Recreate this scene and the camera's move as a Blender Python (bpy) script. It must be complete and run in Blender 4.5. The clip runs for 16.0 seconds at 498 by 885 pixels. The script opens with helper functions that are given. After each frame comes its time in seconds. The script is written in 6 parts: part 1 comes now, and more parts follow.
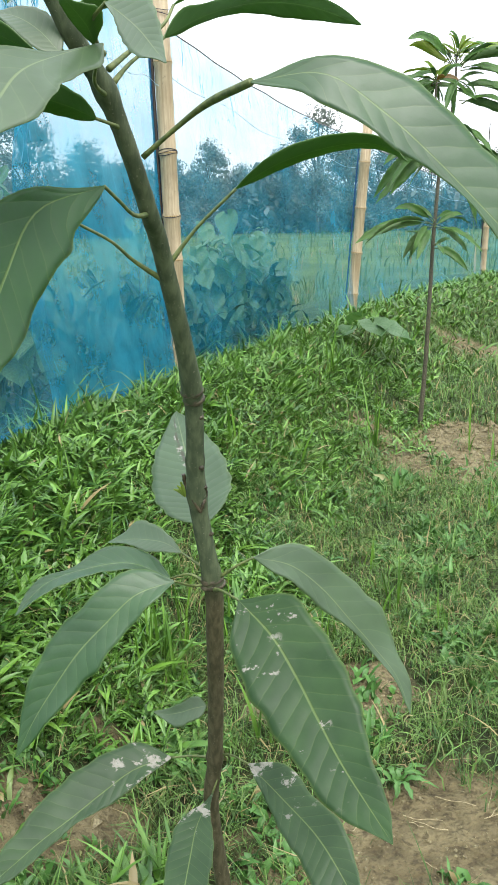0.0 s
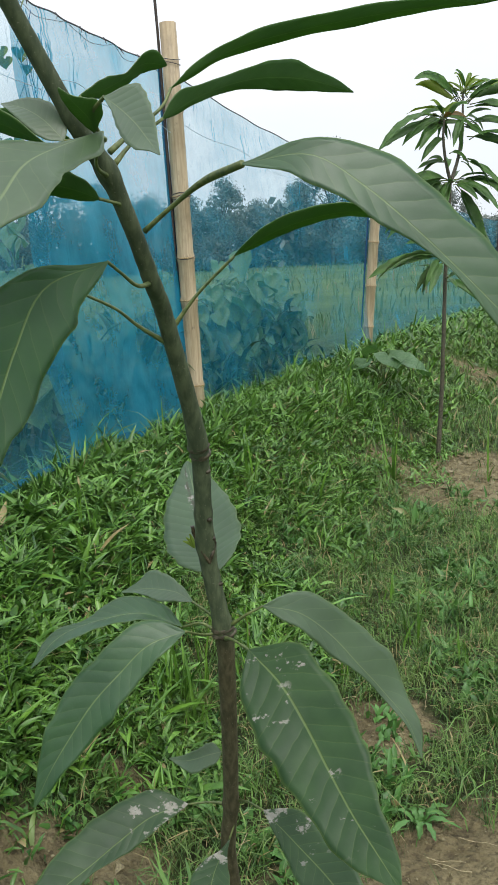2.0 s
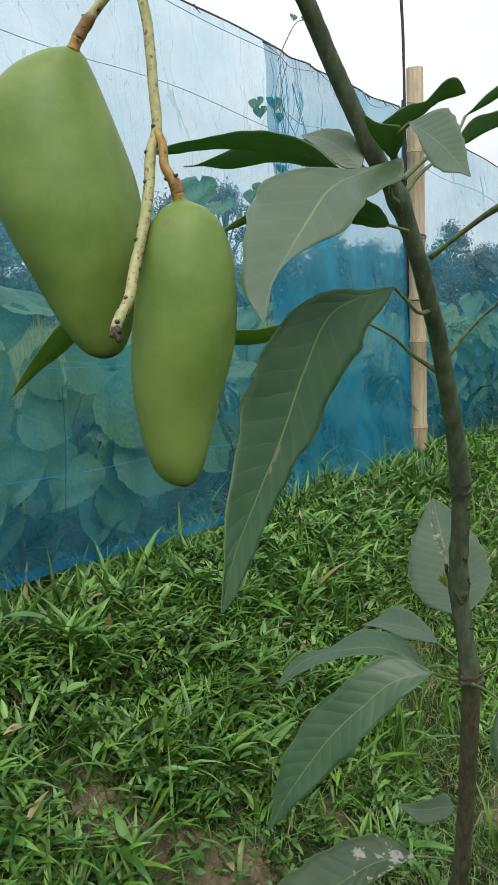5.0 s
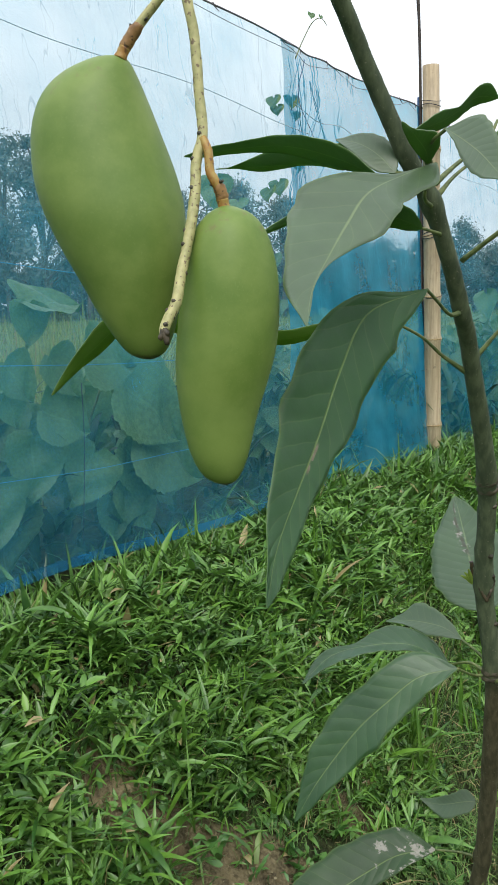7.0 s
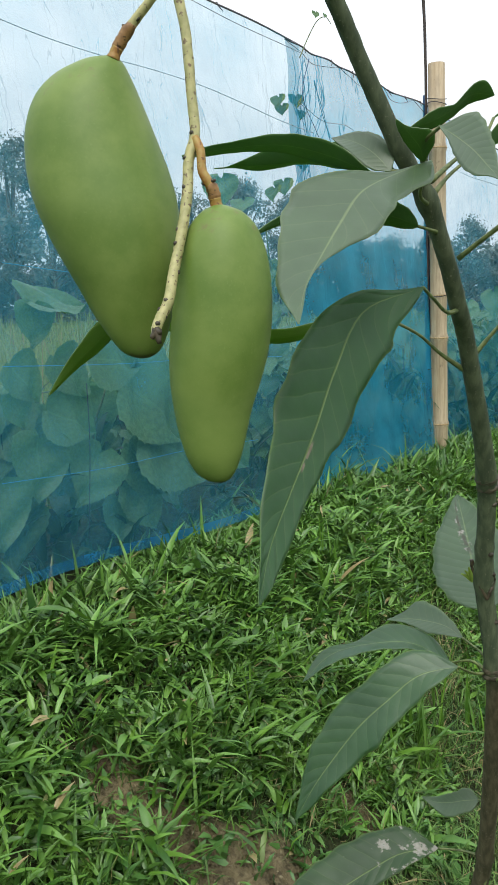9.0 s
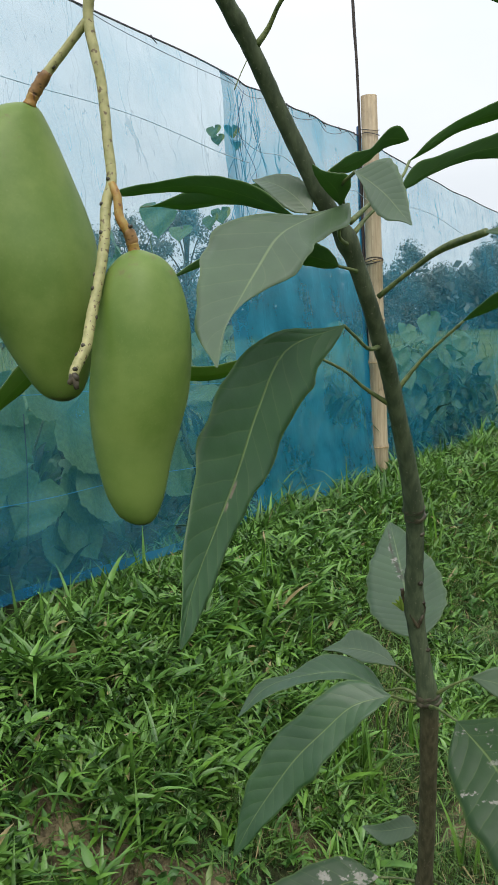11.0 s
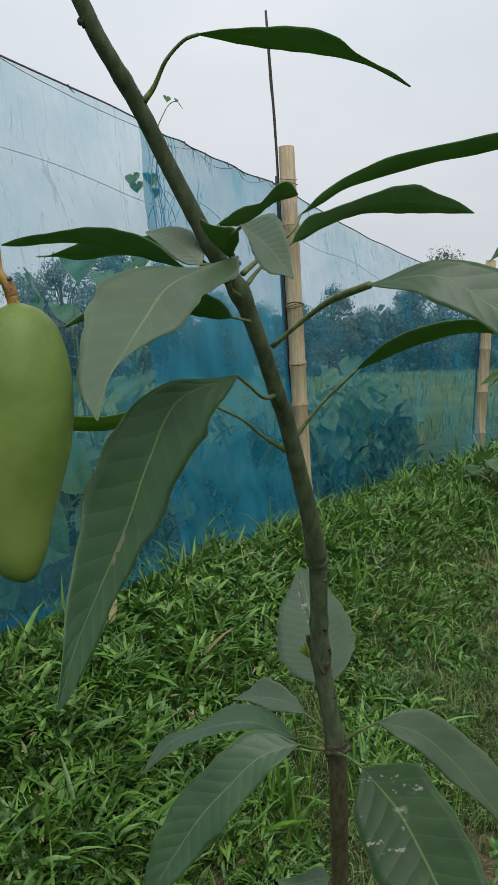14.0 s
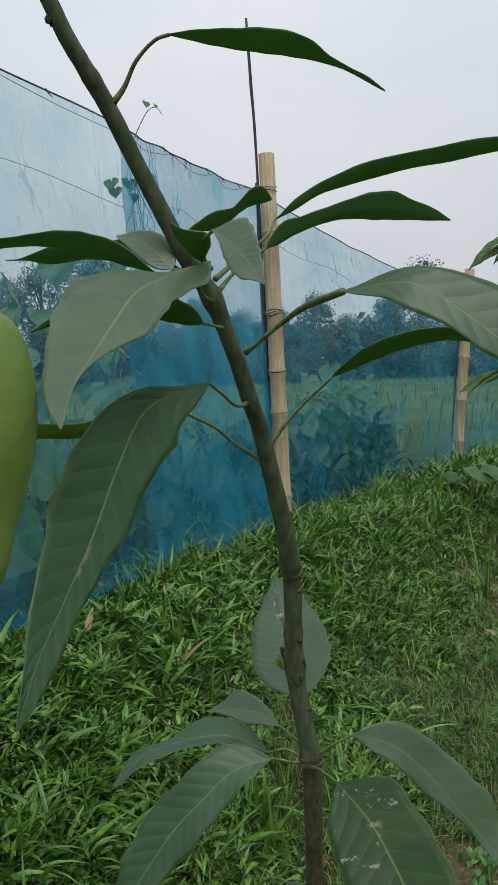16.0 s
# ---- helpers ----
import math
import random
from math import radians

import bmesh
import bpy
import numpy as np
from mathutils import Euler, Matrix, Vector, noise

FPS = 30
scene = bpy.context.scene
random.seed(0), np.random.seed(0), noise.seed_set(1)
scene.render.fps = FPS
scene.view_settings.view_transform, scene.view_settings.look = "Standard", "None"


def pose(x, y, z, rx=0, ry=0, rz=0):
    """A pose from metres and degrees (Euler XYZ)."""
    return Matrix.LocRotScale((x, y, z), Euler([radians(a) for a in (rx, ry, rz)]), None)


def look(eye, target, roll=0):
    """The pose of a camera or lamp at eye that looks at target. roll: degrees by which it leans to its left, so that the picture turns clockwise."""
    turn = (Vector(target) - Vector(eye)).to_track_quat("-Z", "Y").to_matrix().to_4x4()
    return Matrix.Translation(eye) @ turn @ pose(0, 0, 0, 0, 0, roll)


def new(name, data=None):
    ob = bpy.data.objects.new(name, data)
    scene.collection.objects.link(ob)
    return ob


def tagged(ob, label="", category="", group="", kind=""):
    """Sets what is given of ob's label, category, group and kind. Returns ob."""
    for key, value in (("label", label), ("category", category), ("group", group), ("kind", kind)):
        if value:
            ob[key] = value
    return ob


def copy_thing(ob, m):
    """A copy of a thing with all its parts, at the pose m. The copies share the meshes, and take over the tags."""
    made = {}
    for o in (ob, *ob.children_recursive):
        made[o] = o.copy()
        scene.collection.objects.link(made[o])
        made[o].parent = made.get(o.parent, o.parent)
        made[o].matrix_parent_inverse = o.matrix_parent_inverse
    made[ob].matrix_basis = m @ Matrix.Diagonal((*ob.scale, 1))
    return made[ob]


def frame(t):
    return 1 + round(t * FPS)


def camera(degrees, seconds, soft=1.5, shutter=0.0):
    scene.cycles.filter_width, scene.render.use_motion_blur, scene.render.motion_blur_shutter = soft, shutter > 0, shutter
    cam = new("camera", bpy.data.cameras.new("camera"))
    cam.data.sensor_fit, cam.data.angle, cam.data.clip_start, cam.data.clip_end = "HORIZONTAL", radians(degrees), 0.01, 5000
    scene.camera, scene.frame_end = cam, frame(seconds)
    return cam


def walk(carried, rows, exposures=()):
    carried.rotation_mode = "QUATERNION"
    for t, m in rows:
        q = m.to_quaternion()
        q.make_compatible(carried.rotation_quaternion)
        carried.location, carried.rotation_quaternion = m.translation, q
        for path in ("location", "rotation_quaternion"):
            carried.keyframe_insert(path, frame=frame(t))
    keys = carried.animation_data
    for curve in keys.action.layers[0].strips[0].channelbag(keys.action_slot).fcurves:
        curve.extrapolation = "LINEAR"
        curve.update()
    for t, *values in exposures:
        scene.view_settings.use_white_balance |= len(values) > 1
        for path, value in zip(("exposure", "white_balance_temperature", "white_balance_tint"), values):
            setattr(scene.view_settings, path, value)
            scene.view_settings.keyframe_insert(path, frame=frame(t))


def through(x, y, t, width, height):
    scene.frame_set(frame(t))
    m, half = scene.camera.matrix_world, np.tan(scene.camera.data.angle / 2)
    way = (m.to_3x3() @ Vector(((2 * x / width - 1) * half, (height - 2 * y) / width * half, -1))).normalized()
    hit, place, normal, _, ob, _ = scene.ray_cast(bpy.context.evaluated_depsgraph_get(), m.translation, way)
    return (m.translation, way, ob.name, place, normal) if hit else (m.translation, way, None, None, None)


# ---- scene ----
cam = camera(33.5, 16.0, 1.1)
PATH = [
    (0, (0.01, -0.006, 1.257), (-0.022, 1.923, 0.73), -1.4),
    (0.5, (0.022, -0.013, 1.264), (-0.023, 1.919, 0.749), -1.3),
    (1, (0.034, -0.021, 1.274), (-0.036, 1.923, 0.809), -2.6),
    (1.5, (0.03, -0.019, 1.273), (-0.045, 1.927, 0.817), -2.8),
    (2, (0.028, -0.026, 1.285), (-0.052, 1.921, 0.834), -3.0),
    (2.5, (0.047, -0.028, 1.305), (-0.054, 1.926, 0.889), -3.2),
    (2.7, (0.063, -0.014, 1.305), (-0.037, 1.943, 0.899), -3.5),
    (3, (0.115, -0.002, 1.312), (0.137, 1.952, 0.886), -5.2),
    (3.2, (0.139, 0.012, 1.319), (0.234, 1.958, 0.872), -6.1),
    (3.5, (0.111, 0.018, 1.294), (0.222, 1.965, 0.848), -5.9),
    (4, (0.019, -0.001, 1.275), (-0.221, 1.95, 0.906), -3.8),
    (4.2, (0.011, -0.013, 1.280), (-0.356, 1.926, 0.937), -3.4),
    (4.5, (0.0, -0.025, 1.28), (-0.483, 1.888, 0.95), -2.9),
    (5, (-0.026, -0.031, 1.273), (-0.599, 1.856, 0.942), -2.0),
    (5.2, (-0.037, -0.035, 1.275), (-0.618, 1.85, 0.941), -1.8),
    (7.5, (-0.042, -0.050, 1.278), (-0.644, 1.826, 0.940), -2.0),
    (8, (-0.032, -0.048, 1.277), (-0.642, 1.826, 0.94), -2.2),
    (10.3, (-0.032, -0.049, 1.277), (-0.651, 1.822, 0.936), -2.0),
    (10.5, (-0.026, -0.048, 1.276), (-0.606, 1.840, 0.957), -2.5),
    (11, (-0.015, -0.046, 1.289), (-0.505, 1.872, 1.0), -2.5),
    (11.5, (-0.003, -0.049, 1.294), (-0.477, 1.874, 1.021), -2.6),
    (12, (0.01, -0.037, 1.292), (-0.429, 1.898, 1.045), -3.0),
    (12.5, (0.015, -0.027, 1.293), (-0.353, 1.925, 1.056), -2.9),
    (13, (0.014, -0.032, 1.294), (-0.337, 1.924, 1.069), -2.8),
    (13.5, (0.014, -0.034, 1.294), (-0.332, 1.924, 1.072), -2.7),
    (14, (0.015, -0.038, 1.294), (-0.309, 1.926, 1.098), -2.7),
    (14.5, (0.015, -0.037, 1.295), (-0.304, 1.927, 1.099), -2.6),
    (15, (0.015, -0.038, 1.297), (-0.268, 1.934, 1.126), -2.1),
    (15.5, (0.012, -0.036, 1.295), (-0.276, 1.935, 1.123), -2.4),
    (16, (0.02, -0.023, 1.294), (-0.257, 1.949, 1.112), -2.4),
]
EXPOSURES = [(0, 1.08), (1.0, 0.8), (2.5, 0.24), (3.5, 0.02), (4.0, 0.24), (4.3, 0.26), (5, 0.3), (7.5, 0.47), (8, 0.46), (10.5, 0.36), (11.2, 0.16), (12, -0.08), (12.5, -0.11), (14, -0.18), (16, -0.22)]
walk(cam, [(t, look(eye, target, roll)) for t, eye, target, roll in PATH], EXPOSURES)

# ---- sky and sun: a bright, even overcast ----
world = bpy.data.worlds.new("overcast_sky")
scene.world = world
world.use_nodes = True
wn, wl = world.node_tree.nodes, world.node_tree.links
wn.clear()
sky = wn.new("ShaderNodeTexSky")
sky.sky_type, sky.sun_disc = "NISHITA", False
sky.sun_elevation, sky.sun_rotation = radians(62), radians(200)
sky.air_density, sky.dust_density = 1.2, 4.0
coord = wn.new("ShaderNodeTexCoord")
wmap = wn.new("ShaderNodeMapping")
wmap.inputs["Scale"].default_value = (1.0, 1.0, 2.4)
cloud = wn.new("ShaderNodeTexNoise")
cloud.inputs["Scale"].default_value, cloud.inputs["Detail"].default_value = 1.6, 5
split = wn.new("ShaderNodeSeparateXYZ")
rise = wn.new("ShaderNodeMapRange")
rise.inputs["From Min"].default_value, rise.inputs["From Max"].default_value = 0.15, 1.0
rise.inputs["To Min"].default_value, rise.inputs["To Max"].default_value = 1.0, 1.75
ramp = wn.new("ShaderNodeValToRGB")
ramp.color_ramp.elements[0].position, ramp.color_ramp.elements[1].position = 0.3, 0.72
ramp.color_ramp.elements[0].color = (0.66, 0.72, 0.79, 1)
ramp.color_ramp.elements[1].color = (0.835, 0.875, 0.92, 1)
grow = wn.new("ShaderNodeVectorMath")
grow.operation = "SCALE"
clear = wn.new("ShaderNodeVectorMath")
clear.operation = "SCALE"
clear.inputs["Scale"].default_value = 0.05
both = wn.new("ShaderNodeMix")
both.data_type = "RGBA"
both.inputs["Factor"].default_value = 0.9
back = wn.new("ShaderNodeBackground")
wout = wn.new("ShaderNodeOutputWorld")
wl.new(coord.outputs["Generated"], wmap.inputs["Vector"])
wl.new(wmap.outputs["Vector"], cloud.inputs["Vector"])
wl.new(coord.outputs["Generated"], split.inputs["Vector"])
wl.new(split.outputs["Z"], rise.inputs["Value"])
wl.new(cloud.outputs["Fac"], ramp.inputs["Fac"])
wl.new(ramp.outputs["Color"], grow.inputs[0])
wl.new(rise.outputs["Result"], grow.inputs["Scale"])
wl.new(sky.outputs["Color"], clear.inputs[0])
wl.new(clear.outputs["Vector"], both.inputs[6])
wl.new(grow.outputs["Vector"], both.inputs[7])
wl.new(both.outputs[2], back.inputs["Color"])
wl.new(back.outputs["Background"], wout.inputs["Surface"])
back.inputs["Strength"].default_value = 1.0

sun_data = bpy.data.lights.new("sun", "SUN")
sun_data.energy, sun_data.angle, sun_data.color = 1.5, radians(28), (1.0, 0.96, 0.9)
sun = new("sun", sun_data)
sun.matrix_world = look((1.5, -3.0, 6.0), (0, 1, 0))


# ---- materials ----
class Nodes:
    """A short hand for building one node material."""

    def __init__(self, name):
        self.material = bpy.data.materials.new(name)
        self.material.use_nodes = True
        self.tree = self.material.node_tree
        self.bsdf = self.tree.nodes["Principled BSDF"]
        self.out = self.tree.nodes["Material Output"]

    def put(self, socket, value):
        if isinstance(value, bpy.types.NodeSocket):
            self.tree.links.new(value, socket)
        else:
            socket.default_value = value

    def math(self, op, a, b=0.0, c=0.0):
        n = self.tree.nodes.new("ShaderNodeMath")
        n.operation = op
        for i, v in enumerate((a, b, c)):
            self.put(n.inputs[i], v)
        return n.outputs[0]

    def ranged(self, v, a, b, c=0.0, d=1.0):
        n = self.tree.nodes.new("ShaderNodeMapRange")
        n.interpolation_type = "SMOOTHSTEP"
        for i, x in enumerate((v, a, b, c, d)):
            self.put(n.inputs[i], x)
        return n.outputs[0]

    def mix(self, f, a, b):
        n = self.tree.nodes.new("ShaderNodeMix")
        n.data_type = "RGBA"
        self.put(n.inputs[0], f)
        self.put(n.inputs[6], a if isinstance(a, bpy.types.NodeSocket) else (*a, 1))
        self.put(n.inputs[7], b if isinstance(b, bpy.types.NodeSocket) else (*b, 1))
        return n.outputs[2]

    def place(self, kind="Object", scale=(1, 1, 1)):
        n = self.tree.nodes.new("ShaderNodeTexCoord")
        m = self.tree.nodes.new("ShaderNodeMapping")
        m.inputs["Scale"].default_value = scale
        self.tree.links.new(n.outputs[kind], m.inputs["Vector"])
        return m.outputs["Vector"]

    def world_place(self, scale=(1, 1, 1)):
        n = self.tree.nodes.new("ShaderNodeNewGeometry")
        m = self.tree.nodes.new("ShaderNodeMapping")
        m.inputs["Scale"].default_value = scale
        self.tree.links.new(n.outputs["Position"], m.inputs["Vector"])
        return m.outputs["Vector"]

    def noise(self, at, scale, detail=4, rough=0.55):
        n = self.tree.nodes.new("ShaderNodeTexNoise")
        self.put(n.inputs["Vector"], at)
        n.inputs["Scale"].default_value, n.inputs["Detail"].default_value = scale, detail
        n.inputs["Roughness"].default_value = rough
        return n.outputs["Fac"]

    def one(self):
        return self.tree.nodes.new("ShaderNodeObjectInfo").outputs["Random"]

    def island(self):
        return self.tree.nodes.new("ShaderNodeNewGeometry").outputs["Random Per Island"]

    def parts_of(self, v):
        n = self.tree.nodes.new("ShaderNodeSeparateXYZ")
        self.put(n.inputs[0], v)
        return n.outputs

    def bump(self, height, strength=0.3, far=0.002):
        n = self.tree.nodes.new("ShaderNodeBump")
        n.inputs["Strength"].default_value, n.inputs["Distance"].default_value = strength, far
        self.put(n.inputs["Height"], height)
        self.tree.links.new(n.outputs["Normal"], self.bsdf.inputs["Normal"])
        return n.outputs["Normal"]

    def finish(self, color, rough=0.6, specular=0.5, through=0.0, through_color=None):
        self.put(self.bsdf.inputs["Base Color"], color if isinstance(color, bpy.types.NodeSocket) else (*color, 1))
        self.put(self.bsdf.inputs["Roughness"], rough)
        self.put(self.bsdf.inputs["Specular IOR Level"], specular)
        if through:
            t = self.tree.nodes.new("ShaderNodeBsdfTranslucent")
            self.put(t.inputs["Color"], through_color or color)
            m = self.tree.nodes.new("ShaderNodeMixShader")
            m.inputs[0].default_value = through
            self.tree.links.new(self.bsdf.outputs[0], m.inputs[1])
            self.tree.links.new(t.outputs[0], m.inputs[2])
            self.tree.links.new(m.outputs[0], self.out.inputs["Surface"])
        return self.material


def leaf_material(name, dark, light, rib, rough=0.42, scars=False, veins=15.0, specular=0.5, relief=0.24, through=0.2, glow=None, wax=0.0):
    """A leaf with a pale midrib and side veins along its own length; scars adds dry white patches."""
    k = Nodes(name)
    uv = k.parts_of(k.place("UV"))
    at = k.place("Object")
    across = k.math("ABSOLUTE", k.math("MULTIPLY_ADD", uv[1], 2.0, -1.0))
    wobble = k.math("MULTIPLY", k.noise(at, 45, 2), 0.3)
    phase = k.math("SUBTRACT", k.math("MULTIPLY", uv[0], veins), k.math("MULTIPLY", across, 1.6))
    wave = k.math("ABSOLUTE", k.math("SINE", k.math("MULTIPLY", k.math("ADD", phase, wobble), math.pi)))
    vein = k.ranged(wave, 0.17, 0.02)
    mid = k.ranged(across, 0.038, 0.012)
    tone = k.noise(at, 22, 5)
    base = k.mix(k.ranged(tone, 0.3, 0.7), dark, light)
    base = k.mix(k.math("MULTIPLY", k.one(), 0.35), base, tuple(c * 0.7 for c in light))
    base = k.mix(k.math("MULTIPLY", vein, 0.12), base, rib)
    base = k.mix(k.ranged(wave, 0.5, 1.0, 0.0, 0.15), base, dark)
    color = k.mix(k.math("MULTIPLY", mid, 0.45), base, rib)
    edge = k.ranged(across, 0.93, 1.0)
    color = k.mix(k.math("MULTIPLY", edge, 0.3), color, rib)
    rough_here = k.math("MULTIPLY_ADD", k.noise(at, 90, 3), 0.22, rough - 0.1)
    if scars:
        fleck = k.noise(k.place("Object", (1, 1.5, 0.8)), 44 if scars == "base" else 62, 6, 0.68)
        if scars == "tear":
            spots = k.ranged(fleck, 0.38, 0.52)
            along = k.ranged(k.math("ABSOLUTE", k.math("SUBTRACT", uv[0], 0.57)), 0.05, 0.03)
            zone = k.math("MULTIPLY", along, k.ranged(k.math("ABSOLUTE", k.math("SUBTRACT", uv[1], 0.455)), 0.045, 0.012))
        elif scars == "tip":
            slit = k.math("ABSOLUTE", k.math("SUBTRACT", k.math("MULTIPLY_ADD", uv[0], 0.5, uv[1]), k.math("MULTIPLY_ADD", k.noise(at, 70, 3), 0.06, 0.745)))
            reach = k.math("MULTIPLY", k.ranged(uv[0], 0.52, 0.58), k.ranged(uv[0], 0.98, 0.95))
            spots = k.ranged(fleck, 0.52, 0.57)
            zone = k.math("MULTIPLY", k.ranged(slit, 0.085, 0.03), reach)
        elif scars == "base":
            spots = k.ranged(k.math("ADD", fleck, k.ranged(uv[0], 0.34, 0.03, 0.0, 0.12)), 0.615, 0.675)
            zone = k.ranged(uv[0], 0.5, 0.22)
        else:
            spots = k.ranged(fleck, 0.59, 0.64)
            zone = k.math("MULTIPLY", k.ranged(k.noise(at, 18, 2), 0.46, 0.55), k.ranged(uv[0], 0.85, 0.6))
        scar = k.math("MULTIPLY", spots, zone)
        color = k.mix(scar, color, k.mix(k.noise(at, 220, 3), (0.12, 0.09, 0.06), (0.30, 0.24, 0.18)) if scars == "tear" else k.mix(k.noise(at, 220, 3), (0.20, 0.18, 0.13), (0.44, 0.43, 0.38)))
        if scars == "tip":
            color = k.mix(k.math("MULTIPLY", k.math("MULTIPLY", k.ranged(slit, 0.036, 0.014), reach), k.ranged(k.noise(at, 95, 2), 0.40, 0.48)), color, (0.035, 0.026, 0.016))
        rough_here = k.math("MAXIMUM", rough_here, k.math("MULTIPLY", scar, 0.8))
    k.bsdf.inputs["Coat Weight"].default_value, k.bsdf.inputs["Coat Roughness"].default_value = wax, 0.38
    ridge = k.math("ADD", k.math("MULTIPLY", wave, 0.5), k.math("MULTIPLY", k.noise(at, 140, 3), 0.25))
    ridge = k.math("ADD", ridge, k.math("MULTIPLY", k.noise(at, 16, 2), 4.0))
    k.bump(k.math("SUBTRACT", ridge, k.math("MULTIPLY", mid, 0.8)), relief, 0.0028)
    return k.finish(color, rough_here, specular, through, k.mix(0.75 if glow else 0.6, color, glow or (light[0] * 1.5, light[1] * 2.0, light[2] * 0.7)))


LEAF = (leaf_material("mango_leaf_upper", (0.019, 0.066, 0.020), (0.040, 0.102, 0.034), (0.25, 0.34, 0.10), 0.45, specular=0.5, relief=0.28, through=0.22, wax=0.42, glow=(0.30, 0.6, 0.10)),
        leaf_material("mango_leaf_under", (0.034, 0.088, 0.028), (0.078, 0.160, 0.050), (0.26, 0.38, 0.12), 0.55, specular=0.3, relief=0.14, through=0.55, glow=(0.30, 0.50, 0.17)))
LEAF_YELLOW = (LEAF[0], leaf_material("yellowing_leaf_under", (0.060, 0.130, 0.020), (0.130, 0.220, 0.040), (0.28, 0.38, 0.10), 0.5, specular=0.3, relief=0.14, through=0.6, glow=(0.50, 0.68, 0.14)))
LEAF_SCARRED = (leaf_material("mango_leaf_scarred", (0.018, 0.049, 0.015), (0.035, 0.078, 0.024), (0.20, 0.28, 0.08), 0.46, scars="streaks", specular=0.32, relief=0.32, through=0.2, glow=(0.2, 0.42, 0.08)),
                leaf_material("mango_leaf_under_scarred", (0.048, 0.125, 0.024), (0.08, 0.18, 0.036), (0.20, 0.30, 0.07), 0.6, scars="streaks", specular=0.25, relief=0.12, through=0.55, glow=(0.36, 0.56, 0.18)))
LEAF_DRY = (leaf_material("mango_leaf_dry_base", (0.020, 0.051, 0.017), (0.038, 0.080, 0.027), (0.20, 0.28, 0.08), 0.46, scars="base", specular=0.42, relief=0.32, through=0.14, glow=(0.2, 0.42, 0.08)),
            LEAF_SCARRED[1])
LEAF_TIP = (leaf_material("mango_leaf_scarred_tip", (0.034, 0.075, 0.028), (0.056, 0.110, 0.044), (0.22, 0.30, 0.12), 0.45, scars="tip", specular=0.55, relief=0.4, through=0.24, glow=(0.3, 0.55, 0.12), wax=0.3, veins=17),
            LEAF[1])
LEAF_TORN = (leaf_material("mango_leaf_torn", (0.019, 0.064, 0.021), (0.038, 0.098, 0.034), (0.25, 0.34, 0.10), 0.45, scars="tear", specular=0.35, relief=0.40, through=0.28, glow=(0.26, 0.6, 0.10), wax=0.15),
             LEAF[1])
# paler, greyer green: the sky's sheen on these leaves is put into the colour
LEAF_SHEEN = (leaf_material("mango_leaf_sheen", (0.046, 0.085, 0.036), (0.070, 0.121, 0.053), (0.24, 0.32, 0.12), 0.44, specular=0.6, relief=0.13, through=0.2, veins=12, wax=0.4, glow=(0.30, 0.6, 0.10)),
              LEAF[1])
LEAF_FAR = (leaf_material("young_mango_leaf", (0.032, 0.092, 0.020), (0.098, 0.205, 0.046), (0.2, 0.28, 0.07), specular=0.4, through=0.3, glow=(0.3, 0.6, 0.1)),
            leaf_material("young_mango_leaf_under", (0.08, 0.15, 0.06), (0.14, 0.22, 0.09), (0.3, 0.36, 0.12), 0.6))
RUSSET = (leaf_material("russet_mango_leaf", (0.115, 0.075, 0.022), (0.20, 0.135, 0.045), (0.25, 0.2, 0.08), specular=0.4, through=0.35, glow=(0.6, 0.42, 0.1)),) * 2
YOUNG = (leaf_material("new_mango_leaf", (0.13, 0.22, 0.028), (0.22, 0.31, 0.055), (0.25, 0.22, 0.08), specular=0.4, through=0.4, glow=(0.5, 0.7, 0.1)),
         leaf_material("new_mango_leaf_under", (0.14, 0.17, 0.045), (0.2, 0.24, 0.065), (0.28, 0.24, 0.1), 0.6, through=0.45, glow=(0.6, 0.7, 0.15)))
VINE_LEAF = leaf_material("vine_leaf", (0.045, 0.115, 0.036), (0.120, 0.215, 0.085), (0.16, 0.27, 0.11), 0.5, veins=7, relief=0.28)
BUSH_LEAF = leaf_material("bush_leaf", (0.024, 0.074, 0.026), (0.135, 0.240, 0.092), (0.14, 0.24, 0.09), 0.45, veins=9, through=0.15)


def bark():
    k = Nodes("sapling_bark")
    at = k.world_place((1, 1, 0.35))
    z = k.parts_of(k.world_place())[2]
    lower = k.ranged(k.math("ADD", z, k.math("MULTIPLY", k.noise(k.world_place(), 30, 3), 0.06)), 0.90, 0.84)
    green = k.mix(k.ranged(k.noise(at, 120, 4), 0.35, 0.7), (0.046, 0.062, 0.032), (0.092, 0.113, 0.060))
    brown = k.mix(k.ranged(k.noise(at, 160, 5), 0.3, 0.7), (0.054, 0.048, 0.025), (0.118, 0.103, 0.058))
    color = k.mix(lower, green, brown)
    speck = k.ranged(k.noise(k.world_place(), 420, 2), 0.66, 0.72)
    color = k.mix(k.math("MULTIPLY", speck, 0.5), color, (0.24, 0.22, 0.16))
    k.bump(k.noise(k.world_place((1, 1, 0.25)), 260, 5), 0.5, 0.0015)
    return k.finish(color, 0.66, 0.25)


BARK = bark()


def stem_material(name, a, b, speckle=None):
    k = Nodes(name)
    at = k.world_place()
    color = k.mix(k.ranged(k.noise(at, 160, 4), 0.35, 0.65), a, b)
    if speckle:
        color = k.mix(k.ranged(k.noise(at, 300, 2), 0.6, 0.66), color, speckle)
    k.bump(k.noise(at, 500, 3), 0.3, 0.0008)
    return k.finish(color, 0.5, 0.4)


